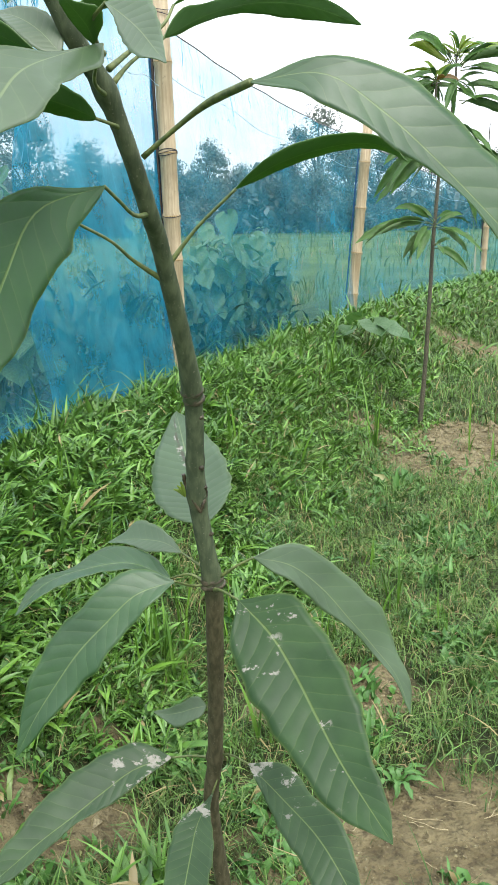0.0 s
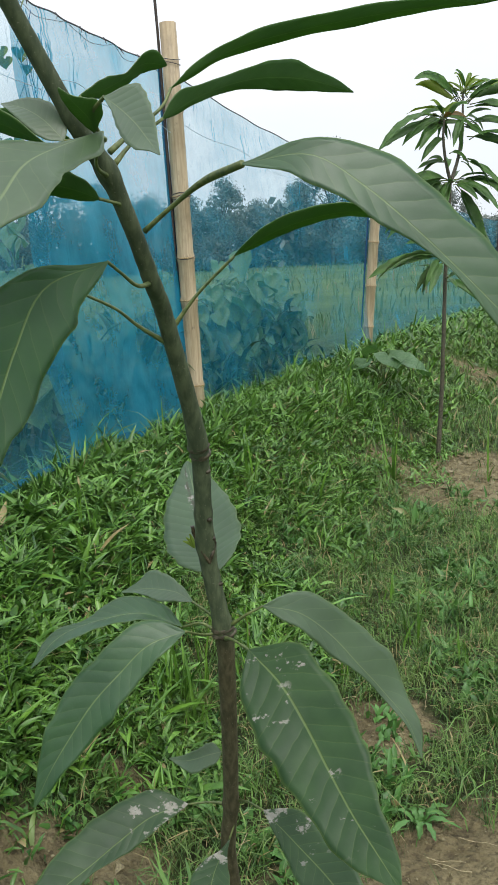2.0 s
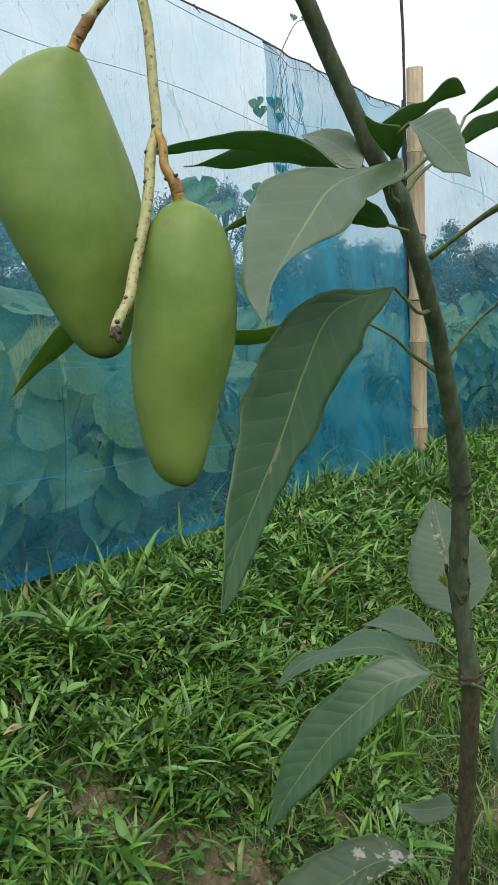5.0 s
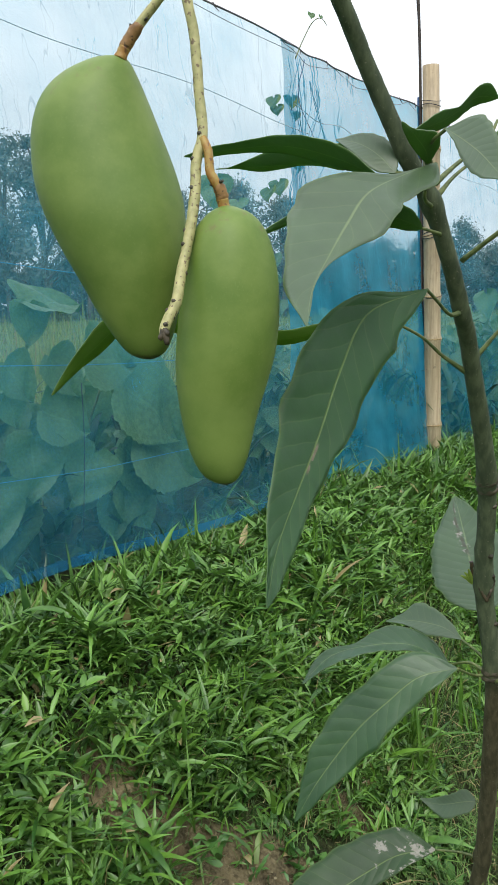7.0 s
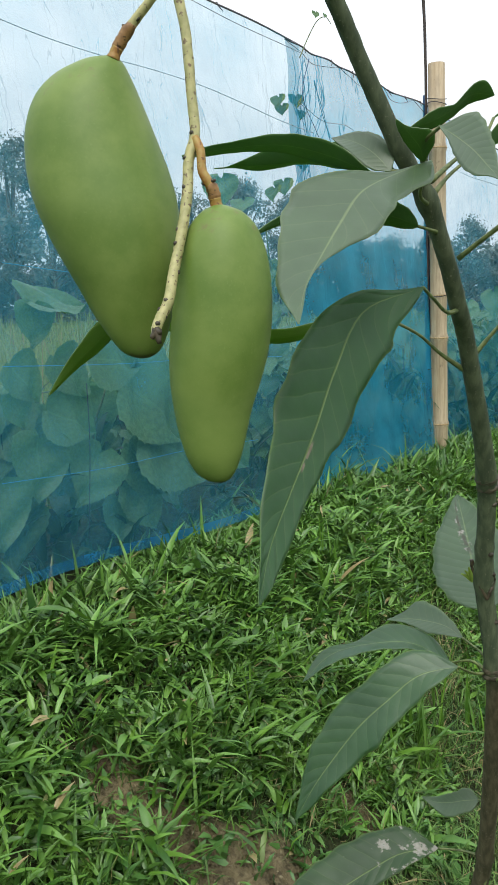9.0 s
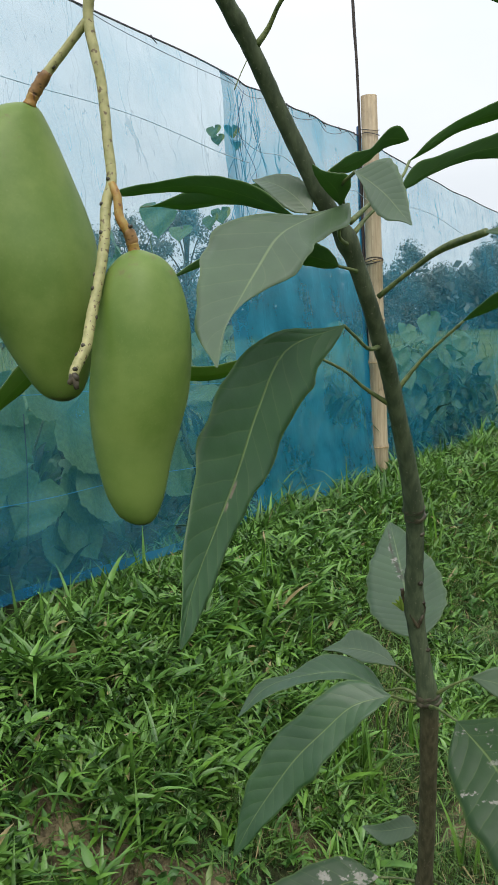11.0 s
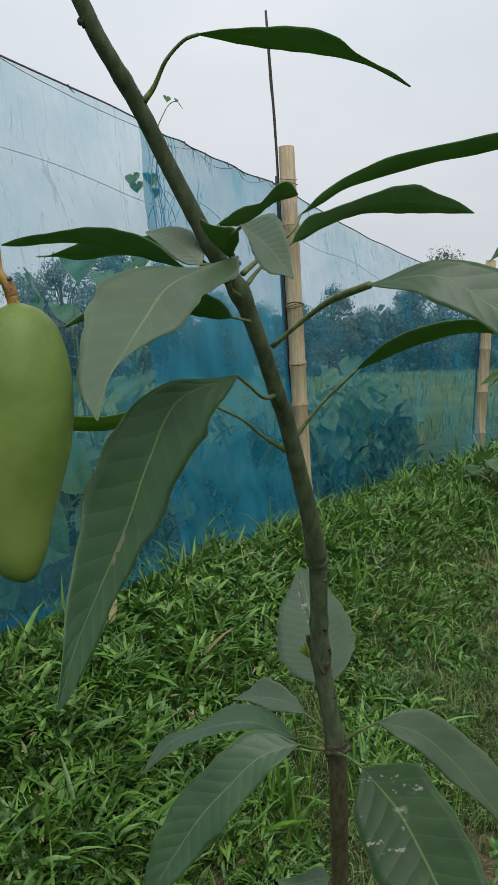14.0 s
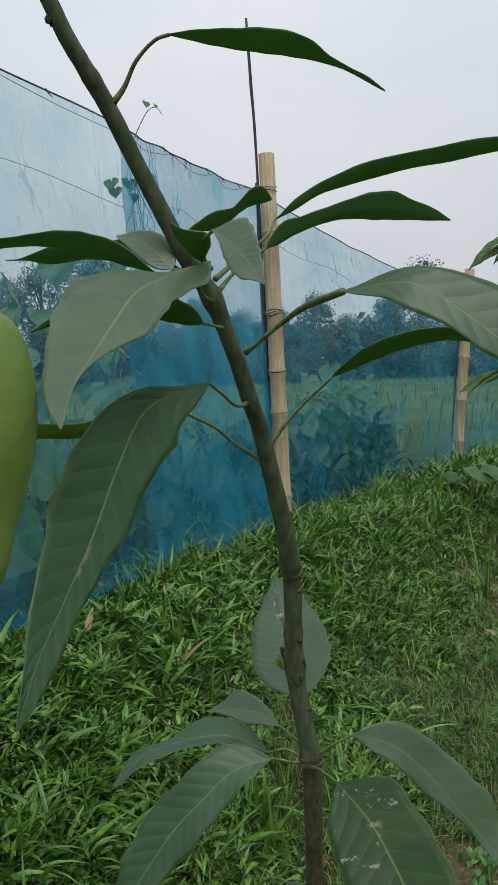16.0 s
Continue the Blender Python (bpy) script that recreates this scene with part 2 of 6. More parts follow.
PETIOLE = stem_material("petiole", (0.075, 0.105, 0.035), (0.15, 0.18, 0.06))
RING = stem_material("node_ring", (0.035, 0.030, 0.017), (0.095, 0.08, 0.05))
SCAR = stem_material("node_scar", (0.03, 0.024, 0.013), (0.075, 0.058, 0.032))
PEDUNCLE_SKIN = stem_material("peduncle", (0.28, 0.275, 0.11), (0.41, 0.38, 0.17), (0.14, 0.10, 0.05))
JOINT = stem_material("stem_joint", (0.15, 0.075, 0.026), (0.28, 0.155, 0.055), (0.07, 0.04, 0.018))
PEDICEL = stem_material("pedicel", (0.30, 0.145, 0.030), (0.34, 0.235, 0.060), (0.16, 0.075, 0.03))


def mango_skin():
    k = Nodes("mango_skin")
    at = k.place("Object")
    color = k.mix(k.ranged(k.noise(at, 20, 6, 0.62), 0.3, 0.7), (0.092, 0.160, 0.022), (0.160, 0.228, 0.048))
    color = k.mix(k.math("MULTIPLY", k.ranged(k.noise(at, 650, 2), 0.62, 0.70), 0.10), color, (0.26, 0.34, 0.13))
    s = k.parts_of(k.place("UV"))[0]
    ends = k.math("MAXIMUM", k.ranged(s, 0.22, 0.02), k.ranged(s, 0.93, 0.985))
    russet = k.ranged(k.math("ADD", k.noise(at, 60, 6, 0.72), k.math("MULTIPLY", ends, 0.13)), 0.66, 0.76)
    color = k.mix(k.math("MULTIPLY", russet, 0.55), color, (0.15, 0.115, 0.05))
    color = k.mix(k.math("MULTIPLY", k.ranged(k.math("ADD", s, k.math("MULTIPLY", k.noise(at, 90, 3), 0.03)), 0.995, 1.01), 0.8), color, (0.03, 0.022, 0.012))
    bloom = k.ranged(k.noise(at, 9, 3), 0.45, 0.75)
    color = k.mix(k.math("MULTIPLY", bloom, 0.16), color, (0.22, 0.30, 0.11))
    k.bump(k.noise(at, 260, 3), 0.08, 0.0006)
    return k.finish(color, 0.52, 0.36)


MANGO = mango_skin()


def bamboo():
    k = Nodes("bamboo")
    at = k.world_place((1, 1, 0.06))
    streak = k.noise(at, 90, 5)
    color = k.mix(k.ranged(streak, 0.3, 0.7), (0.30, 0.225, 0.13), (0.48, 0.385, 0.25))
    blotch = k.ranged(k.noise(k.world_place((1, 1, 0.3)), 11, 6, 0.7), 0.48, 0.68)
    color = k.mix(k.math("MULTIPLY", blotch, 0.7), color, (0.22, 0.17, 0.105))
    spots = k.ranged(k.noise(k.world_place((1, 1, 0.5)), 70, 4, 0.7), 0.62, 0.70)
    color = k.mix(k.math("MULTIPLY", spots, 0.5), color, (0.10, 0.08, 0.055))
    color = k.mix(k.math("MULTIPLY", k.one(), 0.35), color, (0.34, 0.27, 0.14))
    k.bump(streak, 0.35, 0.002)
    return k.finish(color, 0.5, 0.4)


BAMBOO = bamboo()
BAMBOO_NODE = stem_material("bamboo_node", (0.24, 0.16, 0.07), (0.46, 0.33, 0.16))
WIRE = stem_material("dark_wire", (0.015, 0.014, 0.02), (0.05, 0.045, 0.05))
ROPE = stem_material("top_rope", (0.07, 0.06, 0.075), (0.20, 0.17, 0.19))
STICK = stem_material("dark_stick", (0.02, 0.016, 0.014), (0.07, 0.05, 0.04))
STRING = stem_material("net_string", (0.28, 0.40, 0.48), (0.40, 0.53, 0.60))
BLUE_THREAD = stem_material("blue_thread", (0.03, 0.22, 0.36), (0.06, 0.31, 0.47))
BLUE_STRIP = stem_material("blue_strip", (0.008, 0.035, 0.09), (0.02, 0.08, 0.19))


def net(name, open_part, color, crinkle=0.10):
    """Fine woven netting: mostly holes, the rest thin blue threads lit from both sides."""
    k = Nodes(name)
    x, y, z = k.parts_of(k.world_place())
    run = k.math("ADD", k.math("MULTIPLY", x, 0.36), k.math("MULTIPLY", y, 0.93))

    def sheet(a, b, slant=0.0):
        n = k.tree.nodes.new("ShaderNodeCombineXYZ")
        k.put(n.inputs[0], k.math("ADD", k.math("MULTIPLY", run, a), k.math("MULTIPLY", z, slant)))
        k.put(n.inputs[1], k.math("MULTIPLY", z, b))
        return n.outputs[0]

    creases = k.noise(sheet(0.9, 0.6, 0.2), 5.0, 6, 0.6)
    soft = k.noise(sheet(0.5, 1.0), 2.6, 4)
    weave = k.noise(sheet(0.5, 1.0), 200, 1)
    cover = k.math("ADD", 1.0 - open_part, k.math("MULTIPLY", k.math("SUBTRACT", creases, 0.5), 0.42))
    cover = k.math("ADD", cover, k.math("MULTIPLY", k.math("SUBTRACT", soft, 0.5), 0.45))
    stray = k.math("MULTIPLY", k.math("SUBTRACT", k.noise(sheet(0.6, 2.2), 3.0, 3), 0.5), 0.10)

    def fold(a, b, slant, scale, w0, w1):
        n = k.tree.nodes.new("ShaderNodeCombineXYZ")
        k.put(n.inputs[0], k.math("ADD", k.math("MULTIPLY", k.math("ADD", run, stray), a), k.math("MULTIPLY", z, slant)))
        k.put(n.inputs[1], k.math("MULTIPLY", z, b))
        return k.ranged(k.math("ABSOLUTE", k.math("SUBTRACT", k.noise(n.outputs[0], scale, 1, 0.4), 0.5)), w0, w1)

    line = fold(1.9, 0.14, 0.10, 5.0, 0.0045, 0.001)
    gather = k.ranged(z, 1.3, 1.95, 0.4 * crinkle, 2.2 * crinkle)
    cover = k.math("ADD", cover, k.math("MULTIPLY", line, gather))
    fine = fold(2.6, 0.30, 0.55, 7.0, 0.006, 0.001)
    cover = k.math("ADD", cover, k.math("MULTIPLY", fine, gather))
    cover = k.math("ADD", cover, k.math("MULTIPLY", k.math("SUBTRACT", weave, 0.5), 0.12))
    cover = k.math("MINIMUM", k.math("MAXIMUM", cover, 0.06), 0.96)
    # threads darken along the fold lines: crease shade is put into their colour
    tone = k.mix(k.math("SUBTRACT", k.ranged(creases, 0.35, 0.7), k.math("MULTIPLY", line, 0.9)), tuple(c * 0.8 for c in color), tuple(min(1, c * 1.15 + 0.02) for c in color))
    t = k.tree.nodes.new("ShaderNodeBsdfTranslucent")
    k.put(t.inputs["Color"], tone)
    k.put(k.bsdf.inputs["Base Color"], tone)
    k.bsdf.inputs["Roughness"].default_value = 0.55
    half = k.tree.nodes.new("ShaderNodeMixShader")
    half.inputs[0].default_value = 0.52
    k.tree.links.new(k.bsdf.outputs[0], half.inputs[1])
    k.tree.links.new(t.outputs[0], half.inputs[2])
    hole = k.tree.nodes.new("ShaderNodeBsdfTransparent")
    hole.inputs["Color"].default_value = (0.91, 0.975, 0.985, 1)
    m = k.tree.nodes.new("ShaderNodeMixShader")
    k.put(m.inputs[0], cover)
    k.tree.links.new(hole.outputs[0], m.inputs[1])
    k.tree.links.new(half.outputs[0], m.inputs[2])
    k.tree.links.new(m.outputs[0], k.out.inputs["Surface"])
    return k.material


NET_THIN = net("blue_net_thin", 0.68, (0.05, 0.37, 0.53), 0.075)
NET_DENSE = net("blue_net_dense", 0.46, (0.010, 0.345, 0.53), 0.16)
NET_MID = net("blue_net", 0.68, (0.012, 0.33, 0.50), 0.17)
NET_HEM = net("blue_net_hem", 0.48, (0.006, 0.23, 0.46))


def soil():
    k = Nodes("soil")
    at = k.world_place()
    x, y, z = k.parts_of(at)
    mud = k.mix(k.ranged(k.noise(at, 7, 6, 0.6), 0.3, 0.7), (0.132, 0.105, 0.054), (0.295, 0.244, 0.132))
    mud = k.mix(k.math("MULTIPLY", k.ranged(k.noise(at, 55, 4), 0.50, 0.64), 0.6), mud, (0.075, 0.058, 0.034))
    # dead grass set nearly black: shade between the blades is in its colour
    shaded_thatch = k.mix(k.ranged(k.noise(at, 30, 5), 0.35, 0.65), (0.012, 0.026, 0.006), (0.05, 0.07, 0.022))
    patch = k.tree.nodes.new("ShaderNodeAttribute")
    patch.attribute_name = "bare_soil"
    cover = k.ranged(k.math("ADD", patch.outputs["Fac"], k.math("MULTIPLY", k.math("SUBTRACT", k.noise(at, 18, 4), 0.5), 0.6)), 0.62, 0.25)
    field = k.mix(k.ranged(k.noise(at, 0.25, 6), 0.35, 0.65), (0.06, 0.11, 0.03), (0.13, 0.18, 0.05))
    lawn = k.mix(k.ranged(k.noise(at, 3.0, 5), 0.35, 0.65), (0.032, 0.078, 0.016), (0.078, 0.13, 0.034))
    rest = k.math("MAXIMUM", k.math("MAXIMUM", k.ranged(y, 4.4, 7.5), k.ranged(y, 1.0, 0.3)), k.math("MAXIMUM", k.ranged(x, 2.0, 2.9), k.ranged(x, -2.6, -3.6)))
    shaded_thatch = k.mix(rest, shaded_thatch, lawn)
    near = k.mix(k.math("MULTIPLY", cover, 0.9), mud, shaded_thatch)
    color = k.mix(k.ranged(y, 11.0, 15.0), near, field)
    k.bump(k.math("ADD", k.noise(at, 40, 6, 0.65), k.math("MULTIPLY", k.noise(at, 14, 4), 2.5)), 1.0, 0.04)
    return k.finish(color, 0.9, 0.2)


SOIL = soil()


def blade_material(name, dark, light, dry=0.06, through=0.25, straw=0.0, rough=0.5, specular=0.35):
    k = Nodes(name)
    r = k.island()
    at = k.world_place()
    sprig = k.ranged(k.noise(at, 13, 2), 0.3, 0.7)
    color = k.mix(k.math("ADD", k.math("MULTIPLY", r, 0.62), k.math("MULTIPLY", sprig, 0.38)), dark, light)
    color = k.mix(k.math("MULTIPLY", k.noise(at, 1.7, 3), 0.4), color, tuple(c * 0.6 for c in dark))
    color = k.mix(k.ranged(k.noise(at, 6.5, 4, 0.65), 0.5, 0.72, 0.0, straw), color, (0.20, 0.19, 0.085))
    old = k.ranged(k.math("FRACT", k.math("MULTIPLY", r, 37.7)), 1 - dry, 1 - dry * 0.6)
    color = k.mix(old, color, (0.30, 0.24, 0.11))
    return k.finish(color, rough, specular, through)


GRASS_FINE = blade_material("fine_grass", (0.010, 0.046, 0.008), (0.215, 0.385, 0.082), 0.14, 0.14, straw=0.32)
GRASS_BROAD = blade_material("broad_grass", (0.016, 0.070, 0.006), (0.200, 0.400, 0.048), 0.02, 0.10, straw=0.10, rough=0.38, specular=0.5)
GRASS_LANCE = blade_material("lance_grass", (0.012, 0.060, 0.008), (0.215, 0.430, 0.072), 0.018, 0.09, straw=0.10, rough=0.40, specular=0.5)
WEED = blade_material("low_weed", (0.025, 0.10, 0.016), (0.16, 0.34, 0.08), 0.03, 0.15, rough=0.42, specular=0.45)
TALL = blade_material("tall_grass", (0.06, 0.13, 0.03), (0.16, 0.22, 0.06), 0.10)
REED = blade_material("pale_reed_grass", (0.15, 0.24, 0.06), (0.36, 0.43, 0.15), 0.10, 0.3)
# darkened greens: the shade among plants behind the net is in the colour
SHADED_BRUSH = blade_material("undergrowth", (0.008, 0.030, 0.009), (0.05, 0.12, 0.034), 0.0, 0.15)
# paler and greyer than near leaves: distance haze is put into this colour
HAZED_FOLIAGE = blade_material("hazed_foliage", (0.155, 0.185, 0.170), (0.23, 0.265, 0.225), 0.0, 0.3)
CLOD = stem_material("dry_clod", (0.12, 0.097, 0.046), (0.25, 0.21, 0.108))
STRAW = stem_material("straw", (0.24, 0.19, 0.10), (0.42, 0.35, 0.2))
WOOD_FAR = stem_material("far_trunk", (0.07, 0.06, 0.05), (0.16, 0.14, 0.11))


# ---- building helpers ----
def mesh_from(name, verts, faces, materials, uvs=None, slots=None, smooth=True):
    me = bpy.data.meshes.new(name)
    me.from_pydata([tuple(v) for v in verts], [], [tuple(f) for f in faces])
    for m in materials:
        me.materials.append(m)
    if slots is not None:
        me.polygons.foreach_set("material_index", slots)
    if smooth:
        me.polygons.foreach_set("use_smooth", [True] * len(me.polygons))
    if uvs is not None:
        layer = me.uv_layers.new(name="UVMap")
        index = np.empty(len(me.loops), dtype=np.int32)
        me.loops.foreach_get("vertex_index", index)
        layer.data.foreach_set("uv", np.asarray(uvs, dtype=np.float32)[index].ravel())
    me.update()
    return me


def thing(name, at, label, category, group="", kind=""):
    ob = new(name)
    ob.empty_display_size = 0.05
    ob.location = at
    ob["base"] = tuple(float(c) for c in at)
    return tagged(ob, label, category, group, kind)


def part(name, me, parent, label=""):
    """One mesh, given in world metres, as a part of a thing or of a part."""
    ob = new(name, me)
    base = Vector(parent["base"])
    ob.parent = parent
    ob.matrix_parent_inverse = Matrix.Translation(-base)
    ob["base"] = (0.0, 0.0, 0.0)
    return tagged(ob, label)


def smooth_line(points, n):
    """n + 1 places along a smooth line through the points."""
    p = np.array(points, float)
    if len(p) == 2:
        return p[0] + np.linspace(0, 1, n + 1)[:, None] * (p[1] - p[0])
    p = np.vstack([2 * p[0] - p[1], p, 2 * p[-1] - p[-2]])
    seg = np.linspace(0, len(p) - 3 - 1e-9, n + 1)
    i = seg.astype(int)
    t = (seg - i)[:, None]
    a, b, c, d = p[i], p[i + 1], p[i + 2], p[i + 3]
    return 0.5 * (2 * b + (c - a) * t + (2 * a - 5 * b + 4 * c - d) * t**2 + (3 * b - a - 3 * c + d) * t**3)


def tube(name, points, radii, material, n=None, sides=10, rough=0.0, seed=1):
    """A tapered round stem along a line; radii are spread evenly along it."""
    n = n or 4 * (len(points) - 1)
    line = smooth_line(points, n)
    r = np.interp(np.linspace(0, 1, n + 1), np.linspace(0, 1, len(radii)), radii)
    rng = np.random.default_rng(seed)
    verts, faces = [], []
    ways = np.gradient(line, axis=0)
    side = np.array((1.0, 0.15, 0.0))
    for i in range(n + 1):
        w = ways[i] / np.linalg.norm(ways[i])
        u = side - w * (side @ w)
        if np.linalg.norm(u) < 0.05:
            u = np.array((0.0, 1.0, 0.0)) - w * w[1]
        u /= np.linalg.norm(u)
        v = np.cross(w, u)
        side = u
        for j in range(sides):
            a = 2 * math.pi * j / sides
            k = r[i] * (1 + rough * rng.uniform(-1, 1))
            verts.append(line[i] + k * (math.cos(a) * u + math.sin(a) * v))
    for i in range(n):
        for j in range(sides):
            q = (j + 1) % sides
            faces.append((i * sides + j, i * sides + q, (i + 1) * sides + q, (i + 1) * sides + j))
    faces.append(tuple(range(sides))[::-1])
    faces.append(tuple(n * sides + j for j in range(sides)))
    return mesh_from(name, verts, faces, [material])


def blade_shape(s):
    """Half width of a mango leaf along its length."""
    return np.interp(s, [0, 0.03, 0.08, 0.16, 0.28, 0.40, 0.55, 0.70, 0.82, 0.91, 0.97, 1], [0.06, 0.26, 0.50, 0.75, 0.94, 1.0, 0.95, 0.78, 0.53, 0.29, 0.12, 0.02])


def tailed_shape(s):
    """A leaf whose tip draws out into a thin curled tail."""
    return np.interp(s, [0, 0.03, 0.10, 0.22, 0.40, 0.56, 0.68, 0.76, 0.82, 0.90, 1], [0.06, 0.2, 0.46, 0.78, 1.0, 0.98, 0.80, 0.45, 0.24, 0.14, 0.02])


def leaf_mesh(name, line, width, normal, materials, fold=0.25, wave=0.03, long=18, wide=6, seed=0, thick=0.0006, shape=blade_shape, torn=0.0, sides=None):
    """A thin leaf of two faces along a midrib, folded upwards at the rib and waved at the margins.
    sides: half widths in millimetres along both margins, for a leaf that is not even."""
    rng = np.random.default_rng(seed)
    rib = smooth_line(line, long)
    ways = np.gradient(rib, axis=0)
    ways /= np.linalg.norm(ways, axis=1)[:, None]
    s = np.linspace(0, 1, long + 1)
    half = np.maximum(shape(s) * width / 2, 0.0008)
    up = np.array(normal, float)
    phase, length = rng.uniform(0, 6.28), np.linalg.norm(np.diff(rib, axis=0), axis=1).sum()
    top, low, uvs = [], [], []
    bite = rng.uniform(0, 6.28)
    if sides is not None:
        even = np.linspace(0, 1, len(sides[0]))
        low_half, high_half = (np.maximum(smooth_line(np.stack([even, np.array(q) / 1000], 1), 100)[:, 1], 0.0005) for q in sides)
        low_half, high_half = (np.interp(s, np.linspace(0, 1, 101), q) for q in (low_half, high_half))
    else:
        low_half = high_half = half
    for i in range(long + 1):
        n = up - ways[i] * (up @ ways[i])
        n /= np.linalg.norm(n)
        e = np.cross(ways[i], n)
        for j in range(wide + 1):
            v = 2 * j / wide - 1
            rim = abs(v) ** 2
            reach = low_half[i] if v < 0 else high_half[i]
            lift = reach * (fold * abs(v) ** 1.2)
            lift += wave * width * rim * math.sin(2 * math.pi * s[i] * length / 0.085 + phase + (1.9 if v > 0 else 0)) * min(1, reach / (0.1 * width))
            edge = 1 + 0.03 * math.sin(s[i] * 47 + bite + 3 * (v > 0)) * rim
            if torn and v < 0 and s[i] > 0.515:
                edge *= 1 - torn * min(1, (s[i] - 0.515) / 0.02) * float(np.interp(s[i], (0.55, 0.68), (1, 0.25)))
            p = rib[i] + e * (v * reach * edge) + n * lift
            top.append(p + n * thick / 2)
            low.append(p - n * thick / 2)
            uvs.append((s[i], (v + 1) / 2))
    count, faces, slots = len(top), [], []
    row = wide + 1
    for i in range(long):
        for j in range(wide):
            a, b, c, d = i * row + j, i * row + j + 1, (i + 1) * row + j + 1, (i + 1) * row + j
            faces += [(a, b, c, d), (d + count, c + count, b + count, a + count)]
            slots += [0, 1]
    for i in range(long):
        for j in (0, wide):
            a, d = i * row + j, (i + 1) * row + j
            faces.append((a, d, d + count, a + count) if j == 0 else (d, a, a + count, d + count))
            slots.append(0)
    return mesh_from(name, top + low, faces, materials, uvs + uvs, slots)


# ---- the lie of the land: a bund carries the fence, the orchard lies lower ----
FENCE = np.array([(-3.6, -6.0), (-2.35, -1.6), (-1.22, 1.7), (-0.82, 2.98), (-0.42, 4.12), (0.83, 7.2), (3.2, 12.0), (5.4, 14.2), (9.5, 17.5), (20.0, 25.0)])


def off_fence(x, y):
    """Metres from the fence, plus on the orchard's side, and how far along it."""
    x, y = np.asarray(x, float), np.asarray(y, float)
    best, along = np.full(x.shape, 1e9), np.zeros(x.shape)
    run = 0.0
    for a, b in zip(FENCE[:-1], FENCE[1:]):
        w = b - a
        l = np.linalg.norm(w)
        t = np.clip(((x - a[0]) * w[0] + (y - a[1]) * w[1]) / l**2, 0, 1)
        dx, dy = x - a[0] - t * w[0], y - a[1] - t * w[1]
        d = np.hypot(dx, dy) * np.where(w[1] * dx - w[0] * dy >= 0, 1, -1)
        near = np.abs(d) < np.abs(best)
        best, along = np.where(near, d, best), np.where(near, run + t * l, along)
        run += l
    return best, along


def hills(x, y, scale, seed):
    rng = np.random.default_rng(seed)
    out = np.zeros(np.shape(x))
    for i in range(7):
        a, f = rng.uniform(0, 6.28), rng.uniform(0.6, 1.7) / scale
        out += np.sin(f * 6.28 * (np.cos(a) * x + np.sin(a) * y) + rng.uniform(0, 6.28))
    return out / 7


def ground_z(x, y):
    d, along = off_fence(x, y)
    t = np.clip((0.95 - d) / 0.80, 0, 1)
    bund = np.where(d > 0, 0.47 * t * t * (3 - 2 * t), 0)
    u = np.clip((d + 2.6) / 2.2, 0, 1)
    bund = np.where(d <= 0.15, 0.47 * u * u * (3 - 2 * u), bund)
    bund *= np.clip(1.25 - along / 40, 0.4, 1)
    rough = 0.022 * hills(x, y, 0.55, 3) + 0.012 * hills(x, y, 0.17, 4)
    return bund + rough * np.exp(-np.hypot(x, y - 3) / 14)


DIRT = [(0.48, 1.42, 0.52, 0.24), (0.20, 1.99, 0.26, 0.18), (1.20, 4.36, 0.78, 0.64), (2.55, 7.55, 1.0, 0.42), (-0.40, 1.50, 0.17, 0.07), (-0.72, 1.36, 0.15, 0.08), (-0.57, 1.37, 0.20, 0.10), (-0.46, 1.44, 0.16, 0.07), (-0.40, 1.74, 0.09, 0.04),
        (2.0, 3.9, 0.5, 0.2), (-0.02, 1.1, 0.3, 0.2), (4.2, 11.2, 1.0, 0.5)]


def bare(x, y):
    """1 where the soil lies bare."""
    m = np.zeros(np.shape(x))
    for cx, cy, rx, ry in DIRT:
        m = np.maximum(m, 1.25 - np.hypot((x - cx) / rx, (y - cy) / ry))
    return np.clip(1.6 * (m + 0.35 * hills(x, y, 0.22, 8) + 0.25 * hills(x, y, 0.09, 9)), 0, 1)


def ground_sheet():
    def steps(parts):
        return np.concatenate([np.linspace(a, b, n, endpoint=False) for a, b, n in parts] + [[parts[-1][1]]])

    xs = steps([(-900, -100, 6), (-100, -20, 10), (-20, -4, 20), (-4, 4, 200), (4, 16, 60), (16, 60, 14), (60, 900, 9)])
    ys = steps([(-500, -30, 5), (-30, -3, 14), (-3, 1, 40), (1, 7, 180), (7, 20, 100), (20, 80, 20), (80, 1500, 12)])
    gx, gy = np.meshgrid(xs, ys)
    gz = ground_z(gx, gy) + 0.012 * hills(gx, gy, 0.06, 5) * bare(gx, gy)
    verts = np.stack([gx.ravel(), gy.ravel(), gz.ravel()], 1)
    w = len(xs)
    i, j = np.meshgrid(np.arange(len(ys) - 1), np.arange(w - 1), indexing="ij")
    a = (i * w + j).ravel()
    faces = np.stack([a, a + 1, a + w + 1, a + w], 1)
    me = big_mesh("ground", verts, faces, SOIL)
    me.attributes.new("bare_soil", "FLOAT", "POINT").data.foreach_set("value", bare(gx, gy).ravel().astype(np.float32))
    ob = new("ground", me)
    return tagged(ob, "brown soil under short grass, bare and cloddy in patches", "ground", kind="structure")


